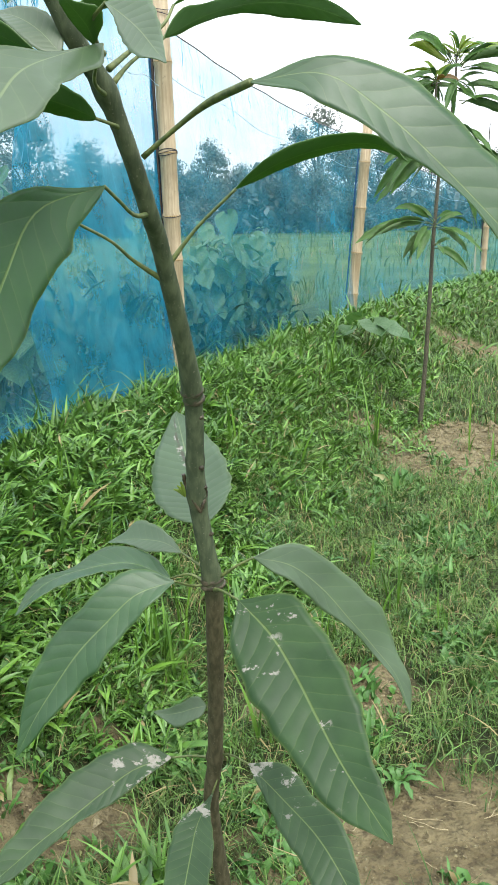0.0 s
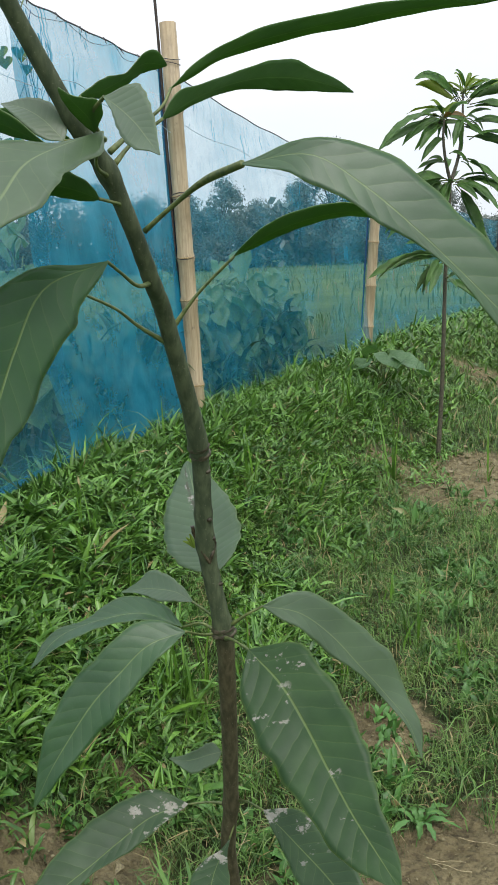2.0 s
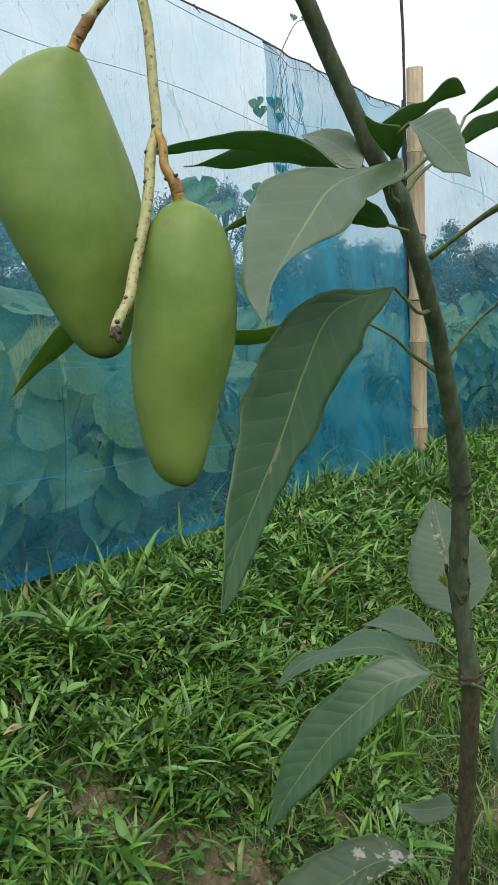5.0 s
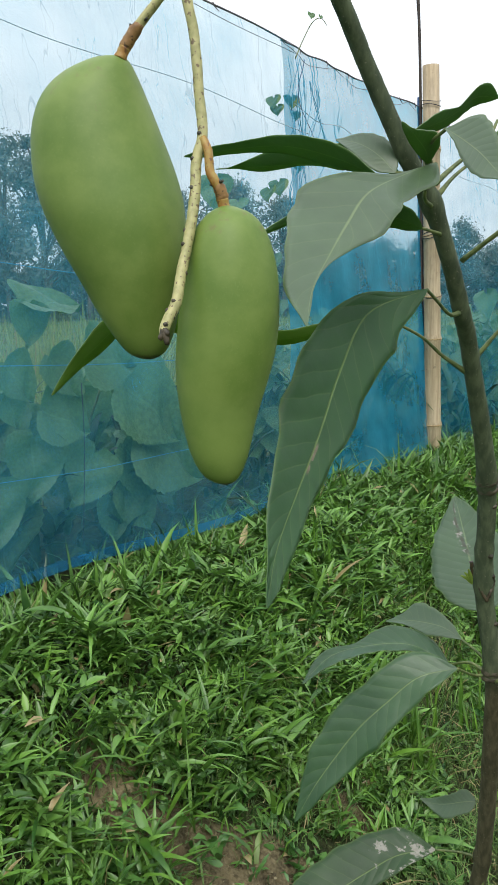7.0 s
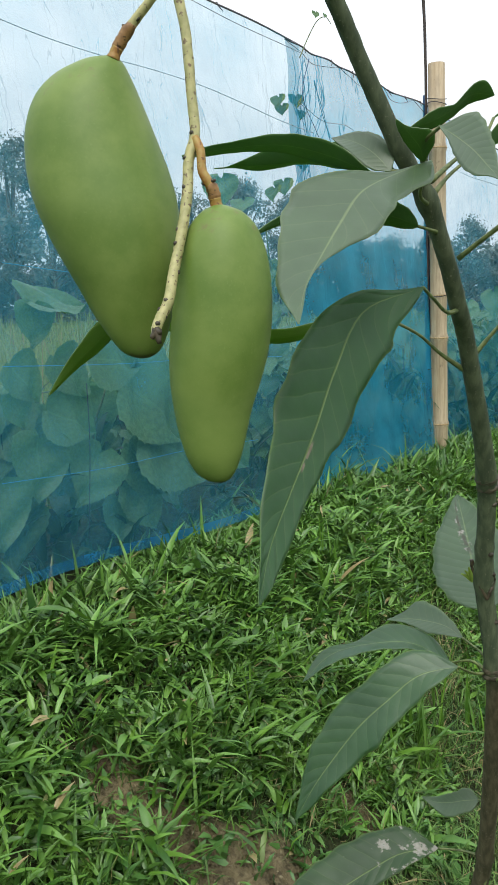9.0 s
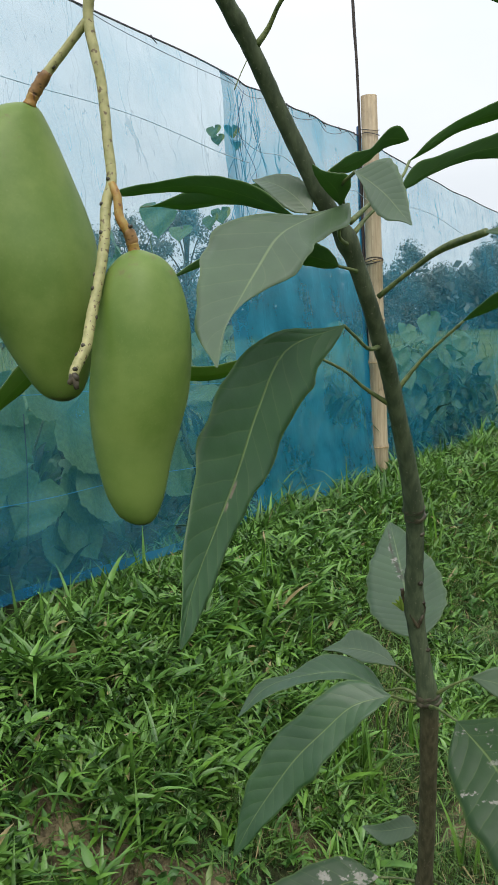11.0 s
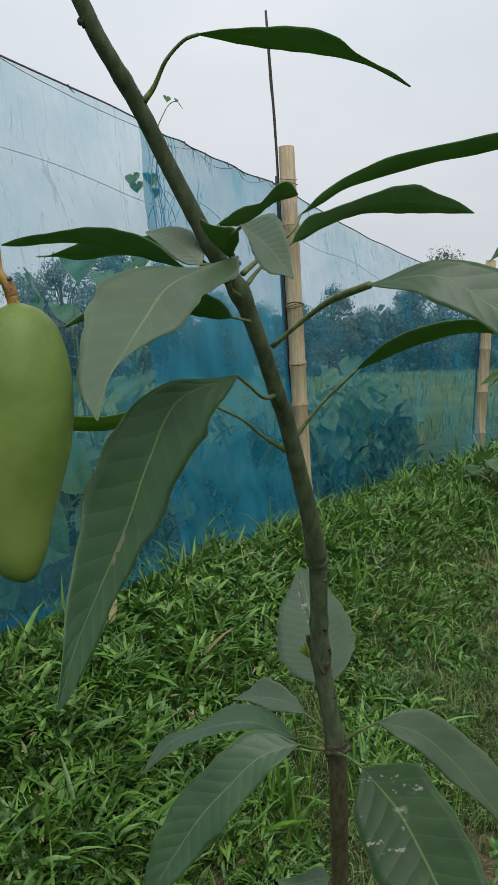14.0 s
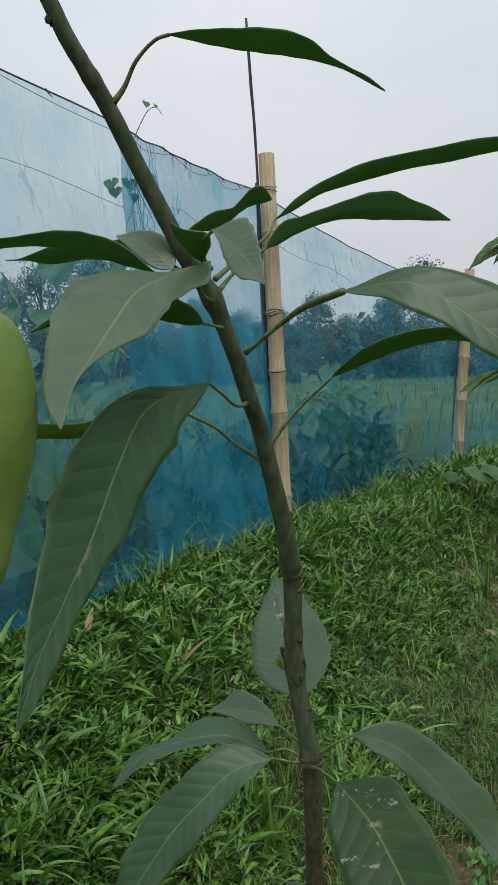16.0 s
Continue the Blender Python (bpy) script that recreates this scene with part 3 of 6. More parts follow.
def big_mesh(name, verts, quads, material, smooth=True):
    """A mesh of many quads, quickly."""
    me = bpy.data.meshes.new(name)
    verts, quads = np.asarray(verts, np.float32), np.asarray(quads, np.int32)
    me.vertices.add(len(verts))
    me.vertices.foreach_set("co", verts.ravel())
    me.loops.add(quads.size)
    me.loops.foreach_set("vertex_index", quads.ravel())
    me.polygons.add(len(quads))
    me.polygons.foreach_set("loop_start", np.arange(len(quads), dtype=np.int32) * quads.shape[1])
    me.materials.append(material)
    me.update(calc_edges=True)
    me.polygons.foreach_set("use_smooth", [smooth] * len(quads))
    return me


def blades(name, roots, length, width, lean, seed, material, segs=3, fat=0.5, curl=1.0, keel=0.0, start=0.25, raised=0.0, heading=None, most=4.0):
    """Many grass blades: each a bent, tapering strip that rises and falls over. fat: where along it it is widest;
    keel: how deep the blade is folded along its middle."""
    rng = np.random.default_rng(seed)
    n = len(roots)
    a = rng.uniform(0, 2 * math.pi, n) if heading is None else heading
    clump = np.clip(1 + 0.9 * hills(roots[:, 0], roots[:, 1], 0.32, 90), 0.45, 1.7)
    length = length * np.minimum(np.clip(np.exp(rng.normal(-0.05, 0.38, n)), 0.35, 2.2) * clump, most)
    width = width * np.clip(np.exp(rng.normal(-0.05, 0.32, n)), 0.4, 1.9)
    tip = np.clip(rng.normal(lean, 0.35, n), 0.05, 2.4)
    out = np.stack([np.cos(a), np.sin(a), np.zeros(n)], 1)
    turn = a + math.pi / 2 + rng.normal(0, 0.5, n)
    side = np.stack([np.cos(turn), np.sin(turn), rng.normal(0, 0.25, n)], 1)
    p = roots + np.stack([np.zeros(n), np.zeros(n), raised * rng.uniform(0, 1, n) ** 1.5], 1)
    rows = []
    for k in range(segs + 1):
        s = k / segs
        w = np.interp(s, [0, fat, 1], [0.55, 1.0, 0.06]) * width / 2
        angle = tip * (start + curl * s)
        if keel:
            face = np.cross(side, out * np.sin(angle)[:, None] + np.array((0, 0, 1.0)) * np.cos(angle)[:, None])
            rows += [p - side * w[:, None], p + face * (keel * w)[:, None] * np.where(face[:, 2:] > 0, -1, 1), p + side * w[:, None]]
        else:
            rows += [p - side * w[:, None], p + side * w[:, None]]
        step = length / segs
        p = p + (out * np.sin(angle)[:, None] + np.array((0, 0, 1.0)) * np.cos(angle)[:, None]) * step[:, None]
    verts = np.stack(rows, 1).reshape(-1, 3)
    c = 3 if keel else 2
    base = np.arange(n)[:, None] * (c * (segs + 1))
    quads = np.concatenate([base + np.array((c * k + j, c * k + j + 1, c * k + j + 1 + c, c * k + j + c)) for k in range(segs) for j in range(c - 1)], 1).reshape(-1, 4)
    return big_mesh(name, verts, quads, material)


def scatter(count, x0, x1, y0, y1, seed, keep, fade=0.5):
    """Roots spread over a stretch of ground, thinning out towards its edges."""
    rng = np.random.default_rng(seed)
    x, y = rng.uniform(x0, x1, count), rng.uniform(y0, y1, count)
    ok = keep(x, y, rng.uniform(0, 1, count))
    rim = np.minimum(np.minimum(x - x0, x1 - x), np.minimum(y - y0, y1 - y)) + 0.25 * hills(x, y, 0.6, 18)
    ok &= rng.uniform(0, 1, count) < rim / fade
    x, y = x[ok], y[ok]
    return np.stack([x, y, ground_z(x, y) - 0.004], 1)


def tufts(roots, each, spread, seed):
    rng = np.random.default_rng(seed)
    r = np.repeat(roots, each, axis=0)
    r[:, :2] += rng.normal(0, spread, (len(r), 2))
    r[:, 2] = ground_z(r[:, 0], r[:, 1]) - 0.004
    return r


def sprigs(roots, each, step, seed):
    """Creeping shoots: for each root a runner with leaves to both sides in turn; their feet and their headings."""
    rng = np.random.default_rng(seed)
    n = len(roots)
    way = rng.uniform(0, 2 * math.pi, n)
    out = np.stack([np.cos(way), np.sin(way)], 1)
    lift = (0.018 + 0.055 * np.clip(0.5 + 0.9 * hills(roots[:, 0], roots[:, 1], 0.14, 77), 0, 1.2)) * rng.uniform(0.5, 1.15, n)
    feet, turns = [], []
    for k in range(each):
        p = roots.copy()
        p[:, :2] += out * (step * (k - 0.4 * each)) + rng.normal(0, 0.004, (n, 2))
        p[:, 2] = ground_z(p[:, 0], p[:, 1]) + lift * (0.75 + 0.5 * k / each)
        feet.append(p)
        turns.append(way + (-1) ** k * np.abs(rng.normal(1.0, 0.3, n)) * (1 - 0.75 * k / each))
    return np.concatenate(feet), np.concatenate(turns)


def stuff(name, me, label, category):
    return tagged(new(name, me), label, category, kind="stuff")


ground_sheet()


# ---- the fence: bamboo posts and blue netting ----
def bamboo_post(foot, top, thick, nodes, label, stick=0.0, tie=None, strip=None):
    foot, top = np.array(foot, float), np.array(top, float)
    post = thing("bamboo_post", foot, label, "fence post", "bamboo fence posts")
    line = lambda s: foot + (top - foot) * s
    ss, rr = [0.0], [thick * 0.52]
    for q in nodes:
        ss += [q - 0.012, q - 0.004, q + 0.004, q + 0.012]
        rr += [thick * 0.49, thick * 0.545, thick * 0.545, thick * 0.485]
    ss.append(1.0)
    rr.append(thick * 0.47)
    n, sides = len(ss), 18
    axis = (top - foot) / np.linalg.norm(top - foot)
    u = np.cross(axis, (0, 1, 0))
    u /= np.linalg.norm(u)
    v = np.cross(axis, u)
    verts, faces = [], []
    for s, r in zip(ss, rr):
        for j in range(sides):
            a = 2 * math.pi * j / sides
            verts.append(line(s) + r * (u * math.cos(a) + v * math.sin(a)))
    for i in range(n - 1):
        for j in range(sides):
            q = (j + 1) % sides
            faces.append((i * sides + j, i * sides + q, (i + 1) * sides + q, (i + 1) * sides + j))
    inner = len(verts)
    for depth, r in ((0.0, 0.36), (0.09, 0.35)):
        for j in range(sides):
            a = 2 * math.pi * j / sides
            verts.append(top - axis * depth + thick * r * (u * math.cos(a) + v * math.sin(a)))
    last = (n - 1) * sides
    for j in range(sides):
        q = (j + 1) % sides
        faces.append((last + j, last + q, inner + q, inner + j))
        faces.append((inner + j, inner + q, inner + sides + q, inner + sides + j))
    faces.append(tuple(inner + sides + j for j in range(sides)))
    culm = part("culm", mesh_from("culm", verts, faces, [BAMBOO], smooth=False), post)
    for poly in culm.data.polygons:
        poly.use_smooth = len(poly.vertices) == 4
    for q in nodes:
        rings = [line(q) + axis * 0.004 * k for k in (-1, 0, 1)]
        part("node", tube("node", rings, [thick * 0.545, thick * 0.565, thick * 0.545], BAMBOO_NODE, 4, 18), post)
    if tie:
        for k, z in enumerate(tie):
            ring = [line(z) + axis * (0.006 * math.sin(a * 1.7 + k)) + (thick * 0.52 + 0.002) * (u * math.cos(a) + v * math.sin(a)) for a in np.linspace(0, 6.5, 22)]
            part("wire_tie", tube("wire_tie", ring, [0.0018], WIRE, 44, 6), post, "dark twisted binding wire")
    if stick:
        mid = line(0.99) + u * thick * 0.60
        pts = [line(0.3) + u * thick * 0.62, mid, mid + axis * stick * 0.5 + np.array((-0.008, 0, 0)), mid + axis * stick + np.array((-0.015, 0, 0))]
        part("stick", tube("stick", pts, [0.007, 0.0065, 0.0075, 0.006], STICK, 12, 8, 0.08), post, "thin dark stick lashed to the post")
    if strip:
        pts = [line(q) + u * thick * 0.66 + np.array((0, 0.01, 0)) for q in np.linspace(strip[0], strip[1], 8)]
        part("net_roll", tube("net_roll", pts, [0.012 * thick / 0.082 if foot[1] < 5 else 0.006, 0.014 if foot[1] < 5 else 0.008, 0.011 if foot[1] < 5 else 0.006], BLUE_STRIP, 30, 8, 0.15), post, "edge of the blue netting rolled along the post")
    return post


POSTS = [((-0.395, 4.12, 0.45), (-0.415, 4.10, 2.322), 0.082, [0.10, 0.327, 0.436, 0.59, 0.80], 0.66, (0.905, 0.915, 0.436, 0.586, 0.591, 0.596), (0.12, 0.93)),
         ((0.80, 7.22, 0.38), (0.93, 7.18, 2.03), 0.088, [0.13, 0.34, 0.56, 0.78], 0.0, (0.90,), (0.1, 0.9)),
         ((3.18, 12.0, 0.22), (3.23, 12.0, 1.66), 0.085, [0.16, 0.36, 0.57, 0.78], 0.75, None, None),
         ((5.42, 14.2, 0.2), (5.38, 14.2, 1.60), 0.085, [0.2, 0.42, 0.64, 0.84], 0.0, None, None),
         ((6.9, 15.4, 0.2), (6.88, 15.4, 1.65), 0.085, [0.2, 0.42, 0.64, 0.84], 0.0, None, None),
         ((-1.62, 0.55, 0.40), (-1.62, 0.55, 2.34), 0.08, [0.2, 0.4, 0.6, 0.8], 0.0, None, None)]
for foot, top, thick, nodes, stick, tie, strip in POSTS:
    bamboo_post(foot, top, thick, nodes, "sun-bleached bamboo fence post standing on the grassy bund", stick, tie, strip)

fence = thing("net_fence", (-0.42, 4.12, 0.45), "translucent blue netting stretched along bamboo posts", "net fence")


def net_panel(line, tops, lows, material, seed, label, sag=0.04, hem=0.03, ruck=0.014):
    """One bay of netting: line in plan, heights of its upper and lower edges at the ends."""
    plan = smooth_line([(x, y, 0) for x, y in line], 60)
    n, m = len(plan), 36
    rng = np.random.default_rng(seed)
    s = np.linspace(0, 1, n)
    top = np.interp(s, np.linspace(0, 1, len(tops)), tops) - sag * 4 * s * (1 - s)
    low = np.interp(s, np.linspace(0, 1, len(lows)), lows) + 0.012 * np.sin(s * 19 + seed)
    ways = np.gradient(plan, axis=0)
    ways /= np.linalg.norm(ways, axis=1)[:, None]
    side = np.stack([ways[:, 1], -ways[:, 0], 0 * s], 1)
    f, ph = rng.uniform(8, 60, 9), rng.uniform(0, 6.28, 9)
    verts = []
    for j in range(m + 1):
        q = j / m
        z = low + (top - low) * q
        bulge = sum(np.sin(f[k] * s + ph[k] + 2.5 * math.sin(q * 3 + k)) for k in range(9)) / 9
        push = ruck * bulge * (0.4 + 1.2 * q) + 0.03 * np.sin(math.pi * q) * np.sin(math.pi * s) + 0.06 * (1 - q) ** 3
        drift = (0.035 * math.sin(8 * q + seed) + 0.018 * math.sin(21 * q)) * np.exp(-s / 0.07) if seed == 2 else 0 * s
        verts.append(np.stack([plan[:, 0] + side[:, 0] * push + ways[:, 0] * drift, plan[:, 1] + side[:, 1] * push + ways[:, 1] * drift, z], 1))
    grid = np.stack(verts)
    a = (np.arange(m)[:, None] * n + np.arange(n - 1)[None]).ravel()
    quads = np.stack([a, a + 1, a + n + 1, a + n], 1)
    part("net_panel", big_mesh("net_panel", grid.reshape(-1, 3), quads, material), fence, label)
    edge = grid[0] + side * 0.006
    strip = np.concatenate([edge + np.array((0, 0, 0.002)), edge + np.array((0, 0, hem)) + side * -0.004])
    a = np.arange(n - 1)
    part("hem", big_mesh("hem", strip, np.stack([a, a + 1, a + n + 1, a + n], 1), NET_HEM), fence, "doubled blue hem along the ground")
    rope = grid[-1][::4] + np.array((0, 0, 0.002))
    part("top_rope", tube("top_rope", rope, [0.0030], ROPE, 60, 6), fence, "dark rope holding the upper edge")
    if seed < 3:
        for i in range(5, n - 3, 8):
            p = grid[-1][i]
            knot = [p + np.array((0, 0, 0.007)), p + side[i] * 0.006 - np.array((0, 0, 0.004)), p + side[i] * 0.010 + ways[i] * rng.uniform(-0.02, 0.02) - np.array((0, 0, 0.018))]
            part("tie", tube("tie", knot, [0.0026, 0.0022, 0.0011], WIRE, 8, 6), fence, "short dark tie on the rope")
        slack = grid[-1] + side * 0.008 - np.array((0, 0, 1)) * (0.006 + 0.030 * np.abs(np.sin(np.arange(n) * math.pi / 16)))[:, None]
        part("thread", tube("thread", slack[::2], [0.0010], WIRE, 90, 5), fence, "slack dark thread under the rope")
    share = np.linspace(0.86, 0.815, n)
    mid = np.stack([plan[:, 0], plan[:, 1], low + (top - low) * share], 1)[::3] + side[::3] * 0.045
    mid[:, 2] += 0.012 * np.sin(np.linspace(0, 23, len(mid)) + seed) + 0.006 * np.sin(np.linspace(0, 9, len(mid)))
    part("string", tube("string", mid, [0.0013], STRING, 80, 5), fence, "thin string across the netting")
    return grid


LEFT = [(-2.3, -1.5), (-1.62, 0.55), (-1.24, 1.75), (-0.80, 3.06)]
net_panel(LEFT, (2.36, 2.32, 2.25, 2.18), (0.58, 0.58, 0.575, 0.535), NET_THIN, 1, "pale thin blue netting, sky showing through", 0.02)
net_panel([(-0.83, 2.98), (-0.62, 3.6), (-0.45, 4.17)], (2.18, 2.15), (0.535, 0.5), NET_DENSE, 2, "deep blue doubled netting with fine creases", 0.02)
net_panel([(-0.45, 4.17), (0.18, 5.70), (0.80, 7.27)], (2.14, 1.88), (0.50, 0.45), NET_MID, 3, "blue netting sagging between two posts", 0.06)
net_panel([(0.80, 7.27), (2.0, 9.66), (3.16, 12.06)], (1.88, 1.52), (0.44, 0.34), NET_MID, 4, "blue netting sagging between two posts", 0.06)
net_panel([(3.16, 12.06), (4.3, 13.15), (5.4, 14.2), (6.9, 15.4), (9.5, 17.5)], (1.52, 1.42), (0.3, 0.25), NET_MID, 5, "blue netting along the far posts", 0.04)

for a, b, dip in (((-1.235, 1.70, 1.138), (-0.85, 2.86, 1.07), 0.004), ((-1.244, 1.67, 0.85), (-0.90, 2.70, 0.79), 0.006), ((-1.227, 1.725, 1.388), (-0.95, 2.55, 1.33), 0.008)):
    a, b = np.array(a), np.array(b)
    part("thread", tube("thread", [a, a * 0.67 + b * 0.33 - np.array((0, 0, dip)), a * 0.33 + b * 0.67 + np.array((0, 0, dip)), b], [0.0011], BLUE_THREAD, 20, 5), fence, "pale blue thread across the netting")
for a, b in (((-1.145, 1.948, 1.07), (-1.155, 1.916, 0.62)), ((-0.548, 3.77, 1.478), (-0.546, 3.78, 1.29)), ((-0.540, 3.81, 1.088), (-0.538, 3.815, 0.877))):
    a, b = np.array(a), np.array(b)
    part("thread", tube("thread", [a, a * 0.6 + b * 0.4 + np.array((0.004, 0.006, 0)), b], [0.0016, 0.0012], WIRE, 12, 5), fence, "loose dark thread hanging on the netting")


# ---- the mango sapling in front ----
sapling = thing("mango_sapling", (-0.045, 0.985, 0.0), "young mango sapling with a bent green stem and long dark leaves", "sapling", "mango saplings")
made_leaves = [0]


def mango_leaf(tree, materials, petiole, line, width, normal, fold=0.25, wave=0.03, torn=0.0, shape=blade_shape, sides=None, stalk_r=(0.0028, 0.0018, 0.0014, 0.0014)):
    made_leaves[0] += 1
    scarred = materials in (LEAF_SCARRED, LEAF_DRY, LEAF_TIP)
    ob = part("leaf", leaf_mesh("leaf", line, width, normal, materials, fold, wave, 34, 10, made_leaves[0], torn=torn, shape=shape, sides=sides), tree, "dull green leaf with dry white scars" if scarred else "dull green leaf with a torn brown-edged margin" if materials is LEAF_TORN else "")
    stalk = list(petiole[:-1]) + [line[0]]
    part("petiole", tube("petiole", stalk, stalk_r, PETIOLE, 16, 8), ob)
    return ob


def far_leaf(tree, base, tip, look_of):
    made_leaves[0] += 1
    rng = np.random.default_rng(made_leaves[0])
    base, tip = np.array(base), np.array(tip)
    span = np.linalg.norm(tip - base)
    rise = span * rng.uniform(0.06, 0.20)
    a = base + (tip - base) * 0.12 + np.array((0, 0, rise * 0.45))
    mid = [base + (tip - base) * q + np.array((0, 0, rise * h)) for q, h in ((0.36, 0.95), (0.60, 1.0), (0.82, 0.62))]
    normal = np.array((rng.normal(0, 0.6), -0.6 + rng.normal(0, 0.5), 0.7))
    ob = part("leaf", leaf_mesh("leaf", [a, *mid, tip], min(span * (0.17 if look_of is YOUNG else 0.195), 0.066), normal, look_of, 0.4, 0.05, 14, 4, made_leaves[0]), tree)
    part("petiole", tube("petiole", [base, a], [0.0035, 0.0025], PETIOLE, 3, 6), ob)


TRUNK = [(-0.045, 0.985, 0.000), (-0.050, 0.970, 0.250), (-0.069, 0.950, 0.472), (-0.060, 0.930, 0.576), (-0.054, 0.905, 0.689), (-0.051, 0.885, 0.778), (-0.050, 0.870, 0.850), (-0.063, 0.858, 0.960), (-0.061, 0.827, 1.086), (-0.077, 0.769, 1.220), (-0.084, 0.740, 1.261), (-0.094, 0.715, 1.308), (-0.108, 0.695, 1.355), (-0.125, 0.673, 1.389), (-0.152, 0.645, 1.453), (-0.169, 0.615, 1.499), (-0.186, 0.584, 1.537), (-0.202, 0.559, 1.577), (-0.224, 0.505, 1.589)]
PEDUNCLE = [(-0.240, 0.415, 1.257), (-0.242, 0.418, 1.261), (-0.241, 0.423, 1.268), (-0.238, 0.430, 1.278), (-0.238, 0.440, 1.295), (-0.237, 0.450, 1.313), (-0.236, 0.458, 1.331), (-0.236, 0.466, 1.349), (-0.237, 0.473, 1.368), (-0.234, 0.478, 1.384), (-0.237, 0.483, 1.409), (-0.239, 0.486, 1.431), (-0.242, 0.489, 1.454), (-0.249, 0.492, 1.490), (-0.244, 0.494, 1.513), (-0.240, 0.516, 1.533)]
STALK_A = [(-0.2494, 0.4920, 1.4899), (-0.2594, 0.4910, 1.4798), (-0.2686, 0.4900, 1.4702), (-0.2756, 0.4890, 1.4631), (-0.2832, 0.4880, 1.4546), (-0.2897, 0.4870, 1.4459), (-0.2931, 0.4860, 1.4389)]
STALK_B = [(-0.2337, 0.4765, 1.3817), (-0.2292, 0.4740, 1.3728), (-0.2279, 0.4720, 1.3608), (-0.2248, 0.4720, 1.3542), (-0.2219, 0.4740, 1.3485), (-0.2210, 0.4750, 1.3428), (-0.2202, 0.4760, 1.3364)]
MANGO_A = [(-0.2974, 0.4850, 1.4416, 0.0000), (-0.3000, 0.4850, 1.4409, 0.0085), (-0.3037, 0.4850, 1.4377, 0.0162), (-0.3093, 0.4850, 1.4311, 0.0251), (-0.3132, 0.4850, 1.4206, 0.0332), (-0.3143, 0.4850, 1.4078, 0.0390), (-0.3131, 0.4850, 1.3910, 0.0438), (-0.3089, 0.4850, 1.3682, 0.0476), (-0.3044, 0.4850, 1.3490, 0.0481), (-0.2998, 0.4850, 1.3296, 0.0453), (-0.2952, 0.4850, 1.3102, 0.0405), (-0.2918, 0.4850, 1.2926, 0.0346), (-0.2891, 0.4850, 1.2749, 0.0285), (-0.2864, 0.4850, 1.2591, 0.0219), (-0.2846, 0.4850, 1.2471, 0.0150), (-0.2836, 0.4850, 1.2423, 0.0089), (-0.2829, 0.4850, 1.2399, 0.0000)]
MANGO_B = [(-0.2181, 0.4750, 1.3387, 0.0000), (-0.2178, 0.4749, 1.3365, 0.0084), (-0.2167, 0.4747, 1.3328, 0.0149), (-0.2163, 0.4741, 1.3220, 0.0233), (-0.2160, 0.4731, 1.3056, 0.0285), (-0.2166, 0.4721, 1.2874, 0.0315), (-0.2181, 0.4709, 1.2653, 0.0329), (-0.2208, 0.4697, 1.2430, 0.0326), (-0.2235, 0.4686, 1.2243, 0.0300), (-0.2257, 0.4676, 1.2053, 0.0259), (-0.2262, 0.4668, 1.1900, 0.0226), (-0.2259, 0.4661, 1.1766, 0.0192), (-0.2251, 0.4655, 1.1650, 0.0142), (-0.2236, 0.4652, 1.1593, 0.0092), (-0.2221, 0.4650, 1.1562, 0.0000)]
STEM_2 = [(0.965, 4.860, -0.000), (0.982, 4.840, 0.394), (0.986, 4.800, 0.763), (0.990, 4.780, 1.070), (0.999, 4.760, 1.325), (1.007, 4.750, 1.511), (1.009, 4.750, 1.603)]
SHOOT_2A = [(1.009, 4.750, 1.603), (0.980, 4.730, 1.715), (0.966, 4.720, 1.825), (0.968, 4.710, 1.922)]
SHOOT_2B = [(1.013, 4.750, 1.592), (1.059, 4.770, 1.732), (1.080, 4.780, 1.892), (1.083, 4.780, 2.051)]
STEM_3 = [(2.440, 7.900, -0.000), (2.472, 7.900, 0.317), (2.509, 7.900, 0.680), (2.617, 7.900, 1.136), (2.685, 7.900, 1.411), (2.694, 7.900, 1.618)]
mango_leaf(sapling, LEAF_TIP, [(-0.056, 0.891, 0.859), (-0.058, 0.912, 0.883), (-0.061, 0.930, 0.902)], [(-0.061, 0.930, 0.902), (-0.077, 0.980, 0.923), (-0.092, 1.051, 0.955), (-0.111, 1.133, 0.993)], 0.101, (-0.090, -0.426, 0.900), fold=0.10, wave=0.02)
mango_leaf(sapling, LEAF_SHEEN, [(-0.055, 0.877, 0.855), (-0.067, 0.883, 0.868), (-0.088, 0.897, 0.878)], [(-0.088, 0.897, 0.878), (-0.108, 0.910, 0.885), (-0.132, 0.924, 0.884), (-0.157, 0.936, 0.880), (-0.183, 0.945, 0.873)], 0.037, (-0.268, -0.495, 0.827), fold=0.15, wave=0.03, sides=((0.8, 7.9, 12.6, 15.9, 17.7, 15.5, 12.2, 9.5, 6.5, 3.6, 0.6), (0.8, 4.9, 9.0, 12.6, 18.1, 21.2, 24.8, 24.2, 11.6, 5.9, 0.6)))
mango_leaf(sapling, LEAF, [(-0.056, 0.865, 0.852), (-0.077, 0.877, 0.859), (-0.101, 0.889, 0.849)], [(-0.101, 0.889, 0.849), (-0.144, 0.872, 0.876), (-0.188, 0.841, 0.884), (-0.225, 0.805, 0.883), (-0.248, 0.766, 0.866)], 0.047, (0.162, -0.166, 0.973), fold=0.30, wave=0.02, sides=((0.8, 11.6, 18.3, 22.4, 24.6, 21.6, 20.5, 19.3, 14.9, 7.1, 0.6), (0.8, 20.9, 24.3, 24.8, 20.6, 11.7, 5.7, 7.6, 7.9, 5.4, 0.6)))
